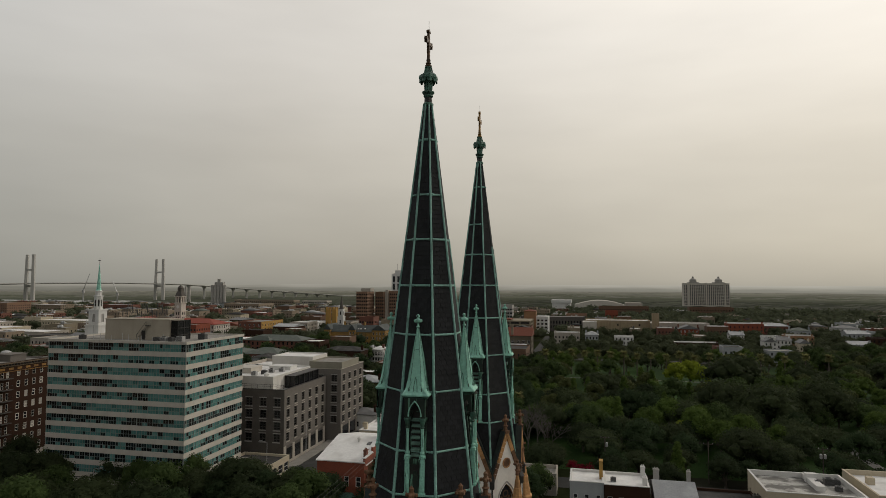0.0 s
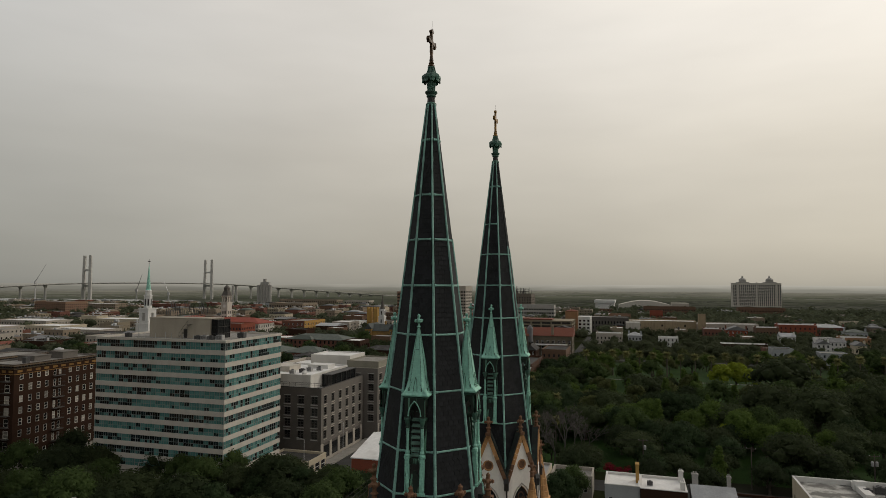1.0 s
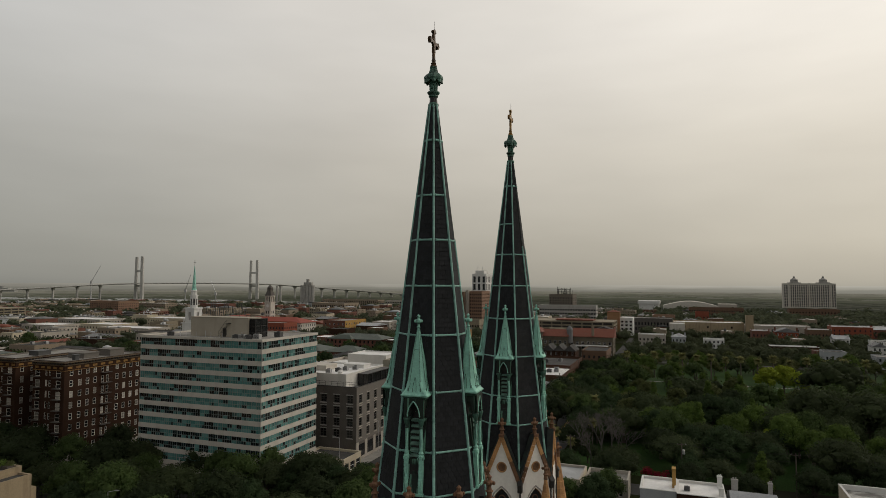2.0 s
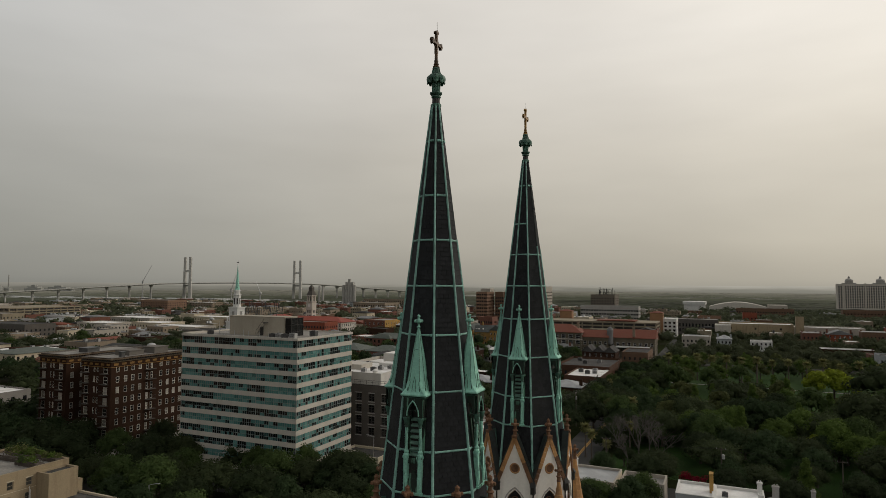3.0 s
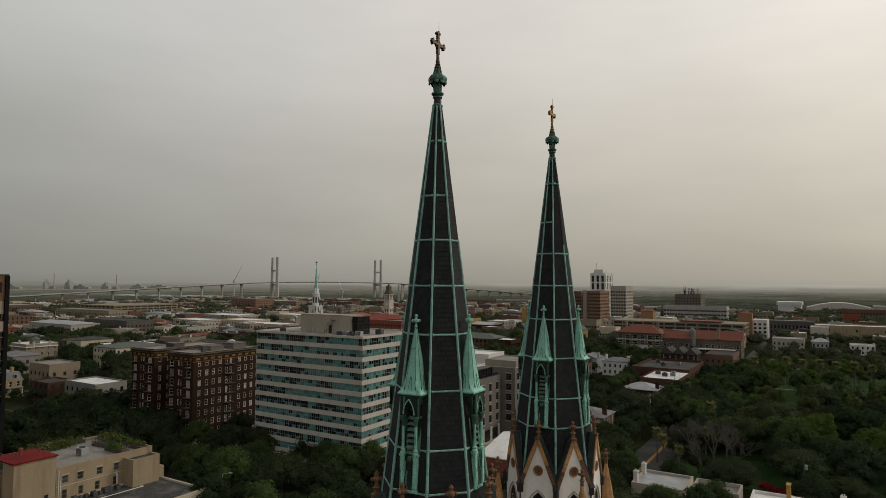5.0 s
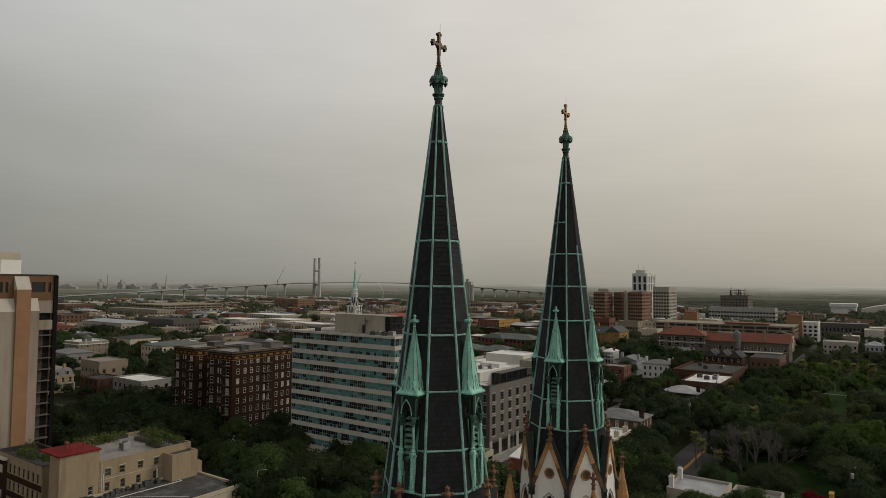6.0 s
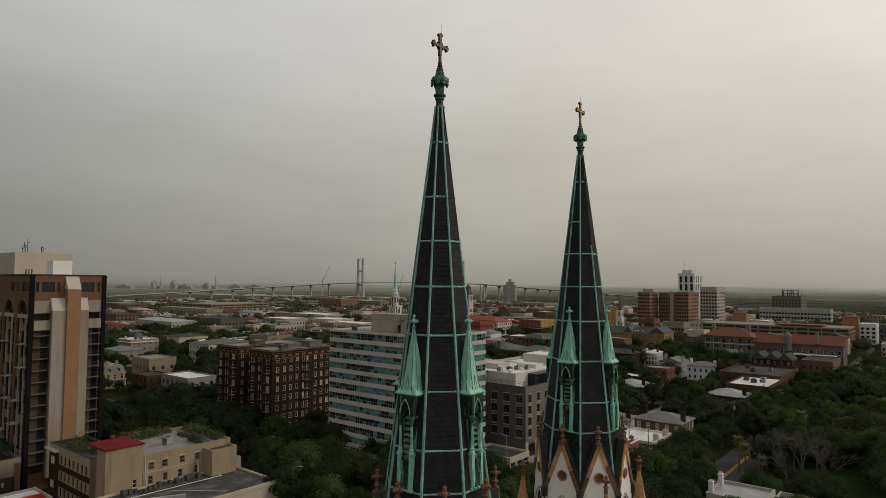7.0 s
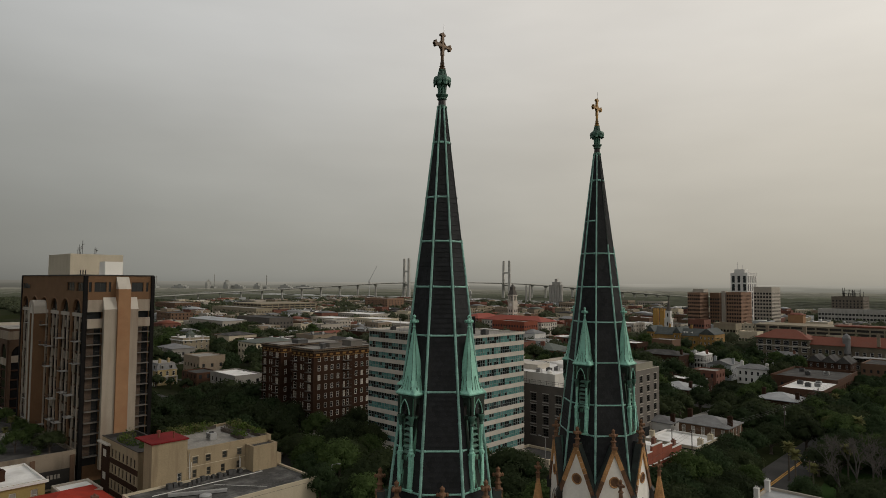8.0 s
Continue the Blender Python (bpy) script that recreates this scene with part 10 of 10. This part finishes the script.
def woods(name, boxes, spacing, size, m, seed, label, leafy=0, flat=0.8, low=0.75, wide=1.0):
    rnd = random.Random(seed)
    V, F = ico()
    mb = MB()
    for u0, v0, u1, v1, dens in boxes:
        n = int((u1 - u0) * (v1 - v0) / spacing ** 2 * dens)
        for _ in range(n):
            u, v = rnd.uniform(u0, u1), rnd.uniform(v0, v1)
            r = rnd.uniform(*size)
            if not free(u, v, u, v, r * 0.55):
                continue
            p = G(u, v, r * low + rnd.uniform(0, 2.5))
            b = len(mb.v)
            o = rnd.uniform(0, 90)
            for q in V:
                k = r * (0.82 + 0.5 * noise.noise(q * 1.9 + Vector((o, o, o))))
                mb.v.append((p.x + q.x * k * wide, p.y + q.y * k * wide * 0.7, p.z + q.z * k * flat if q.z > 0.05 or flat > 0.5 else -2.0))
            mb.f.extend(tuple(b + i for i in f) for f in F)
            for _ in range(leafy):
                d = Vector((rnd.gauss(0, 1), rnd.gauss(0, 1), abs(rnd.gauss(0.3, 1)))).normalized()
                leaf(mb, p + Vector((d.x, d.y, d.z * flat)) * r * rnd.uniform(0.8, 1.1), d, r * (0.13 if leafy > 20 else 0.26), rnd)
    me = mb.mesh(name)
    me.materials.append(m)
    tagged(new(name, me), label, "trees", kind="stuff")


woods("park_edge_woods", [(-30, 440, 420, 720, 0.95)], 9.0, (2.8, 4.6), LEAF_OLIVE_DARK, 90, "low dark tree crowns round the park houses", 40)
woods("near_woods", [(240, 180, 480, 470, 1.0), (-210, 470, -30, 600, 0.35), (-430, 240, -210, 620, 0.42), (-560, 150, -420, 330, 0.7)], 10.5, (4.2, 7.0), WOODS, 91, "dense dark tree crowns among houses", 56)
woods("far_woods", [(-20, 720, 800, 1180, 0.85), (420, 300, 1100, 640, 1.0), (-640, 640, -20, 1180, 0.28), (-900, 240, -560, 640, 0.30), (-1300, 500, -640, 1160, 0.38), (-1700, 250, -900, 520, 0.7)], 13.0, (5.0, 9.0), WOODS, 92, "dark tree crowns across the far town", 9, 0.75, 0.6)
def belts(name, lines, m, seed, label):
    """Long uneven rows of crowns across the marsh, one behind another, flattened to suit the camera's view."""
    rnd = random.Random(seed)
    V, F = ico()
    mb = MB()
    for dist, step, size, a0, a1, gap in lines:
        a = a0
        while a < a1:
            wave = noise.noise(Vector((a * 9.0, dist * 0.01, seed)))
            a += math.degrees(step / dist) * rnd.uniform(0.6, 1.4)
            if wave < gap:
                continue
            d = dist * (1 + rnd.uniform(-0.025, 0.025))
            r = rnd.uniform(*size) * (0.85 + 0.5 * wave)
            x, y = d * math.sin(radians(a)), d * math.cos(radians(a))
            n, o = len(mb.v), rnd.uniform(0, 90)
            for q in V:
                k = r * (0.85 + 0.5 * noise.noise(q * 1.9 + Vector((o, o, o))))
                mb.v.append((x + q.x * k * 4.4, y + q.y * k * 3.4, q.z * k * 0.46 - r * 0.24))
            mb.f.extend(tuple(n + i for i in f) for f in F)
    me = mb.mesh(name)
    me.materials.append(m)
    tagged(new(name, me), label, "trees", kind="stuff")


# Haze is in the leaf colour of these belts, stronger farther out.
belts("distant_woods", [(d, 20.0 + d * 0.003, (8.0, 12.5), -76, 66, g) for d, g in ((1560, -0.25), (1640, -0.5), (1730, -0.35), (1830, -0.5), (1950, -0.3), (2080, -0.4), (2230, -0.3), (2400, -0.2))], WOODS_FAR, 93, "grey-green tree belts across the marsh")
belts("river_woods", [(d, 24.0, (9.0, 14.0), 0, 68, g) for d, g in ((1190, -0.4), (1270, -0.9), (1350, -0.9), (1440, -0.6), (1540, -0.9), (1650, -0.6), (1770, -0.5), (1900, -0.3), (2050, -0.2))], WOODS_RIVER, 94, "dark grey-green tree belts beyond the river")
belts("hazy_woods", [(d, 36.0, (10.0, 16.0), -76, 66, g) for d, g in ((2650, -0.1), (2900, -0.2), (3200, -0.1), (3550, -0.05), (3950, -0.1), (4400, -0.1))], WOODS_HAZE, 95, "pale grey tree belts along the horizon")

# ---- poles and wires ----


def utility_pole(u, v, h, cans=1, turn=0.0):
    root = thing("utility_pole", u, v, 0, "wooden utility pole with crossarm and wires", "utility pole", "utility poles", turn)
    part("pole", MB().tube((0, 0, 0), (0, 0, h), 0.16, 0.11, 8), POLE_WOOD, root)
    part("crossarm", MB().box(-1.1, -0.06, h - 0.5, 1.1, 0.06, h - 0.36), POLE_WOOD, root)
    for x in (-1.0, 0.0, 1.0):
        part("insulator", MB().lathe([(0.05, h - 0.36), (0.07, h - 0.25), (0.03, h - 0.14)], 6, x, 0), METAL_GREY, root)
    for i in range(cans):
        part("transformer", MB().lathe([(0.1, h - 2.75), (0.32, h - 2.7), (0.32, h - 1.75), (0.2, h - 1.6)], 10, 0.45 - 0.9 * i, 0), METAL_GREY, root)
    return root


def wire(p, q, sag, label="thin black overhead wire"):
    p, q = Vector(p), Vector(q)
    mb = sweep([p.lerp(q, i / 12) - Vector((0, 0, sag * 4 * (i / 12) * (1 - i / 12))) for i in range(13)], 0.022, 3)
    me = mb.mesh("overhead_wire")
    me.materials.append(STEEL_DARK)
    tagged(new("overhead_wire", me), label, "wire", "overhead wires")


POLES = ((-22, 169.8, 10.5), (5, 171.0, 10.5), (30, 171.5, 10.2), (56, 172.0, 10.4), (84, 172.5, 10.2))
for i, (u, v, h) in enumerate(POLES):
    utility_pole(u, v, h, 2 if i == 3 else (1 if i == 1 else 0))
for a, b in zip(POLES, POLES[1:]):
    for off, dz in ((-1.0, -0.2), (1.0, -0.2), (0.0, -1.9)):
        wire(G(a[0], a[1] + off * 0.4, a[2] + dz), G(b[0], b[1] + off * 0.4, b[2] + dz), 0.6)
P2 = ((-54, 171, 12), (-49, 171.5, 12.5), (-42, 226, 12), (-43, 272, 12), (-43.5, 330, 12))
for i, (u, v, h) in enumerate(P2):
    utility_pole(u, v, h, 1 if i == 2 else 0, 90)
for a, b in zip(P2[1:], P2[2:]):
    for off in (-1.0, 0.0, 1.0):
        wire(G(a[0] + off, a[1], a[2] - 0.2), G(b[0] + off, b[1], b[2] - 0.2), 0.8)
for off in (-1.0, 0.0, 1.0):
    wire(G(-49 + off, 171.5, 12.3), G(-42 + off, 90, 14), 1.2)


def street_lamp(u, v, h, turn):
    root = thing("street_lamp", u, v, 0, "grey street lamp with a bent arm", "street lamp", "street lamps", turn)
    part("post", MB().tube((0, 0, 0), (0, 0, h), 0.1, 0.07, 8), METAL_GREY, root)
    part("arm", MB().tube((0, 0, h), (1.6, 0, h + 0.35), 0.05, k=6), METAL_GREY, root)
    part("lamp_head", MB().prism([(1.5, -0.14, h + 0.26), (2.2, -0.1, h + 0.3), (2.2, 0.1, h + 0.3), (1.5, 0.14, h + 0.26)], [(1.5, -0.1, h + 0.42), (2.2, -0.07, h + 0.4), (2.2, 0.07, h + 0.4), (1.5, 0.1, h + 0.42)]), METAL_GREY, root)


street_lamp(-79, 150, 9, 180)
street_lamp(-78.5, 172, 9, 180)
street_lamp(-99, 96, 9, 20)
street_lamp(-104, 120, 9, 0)
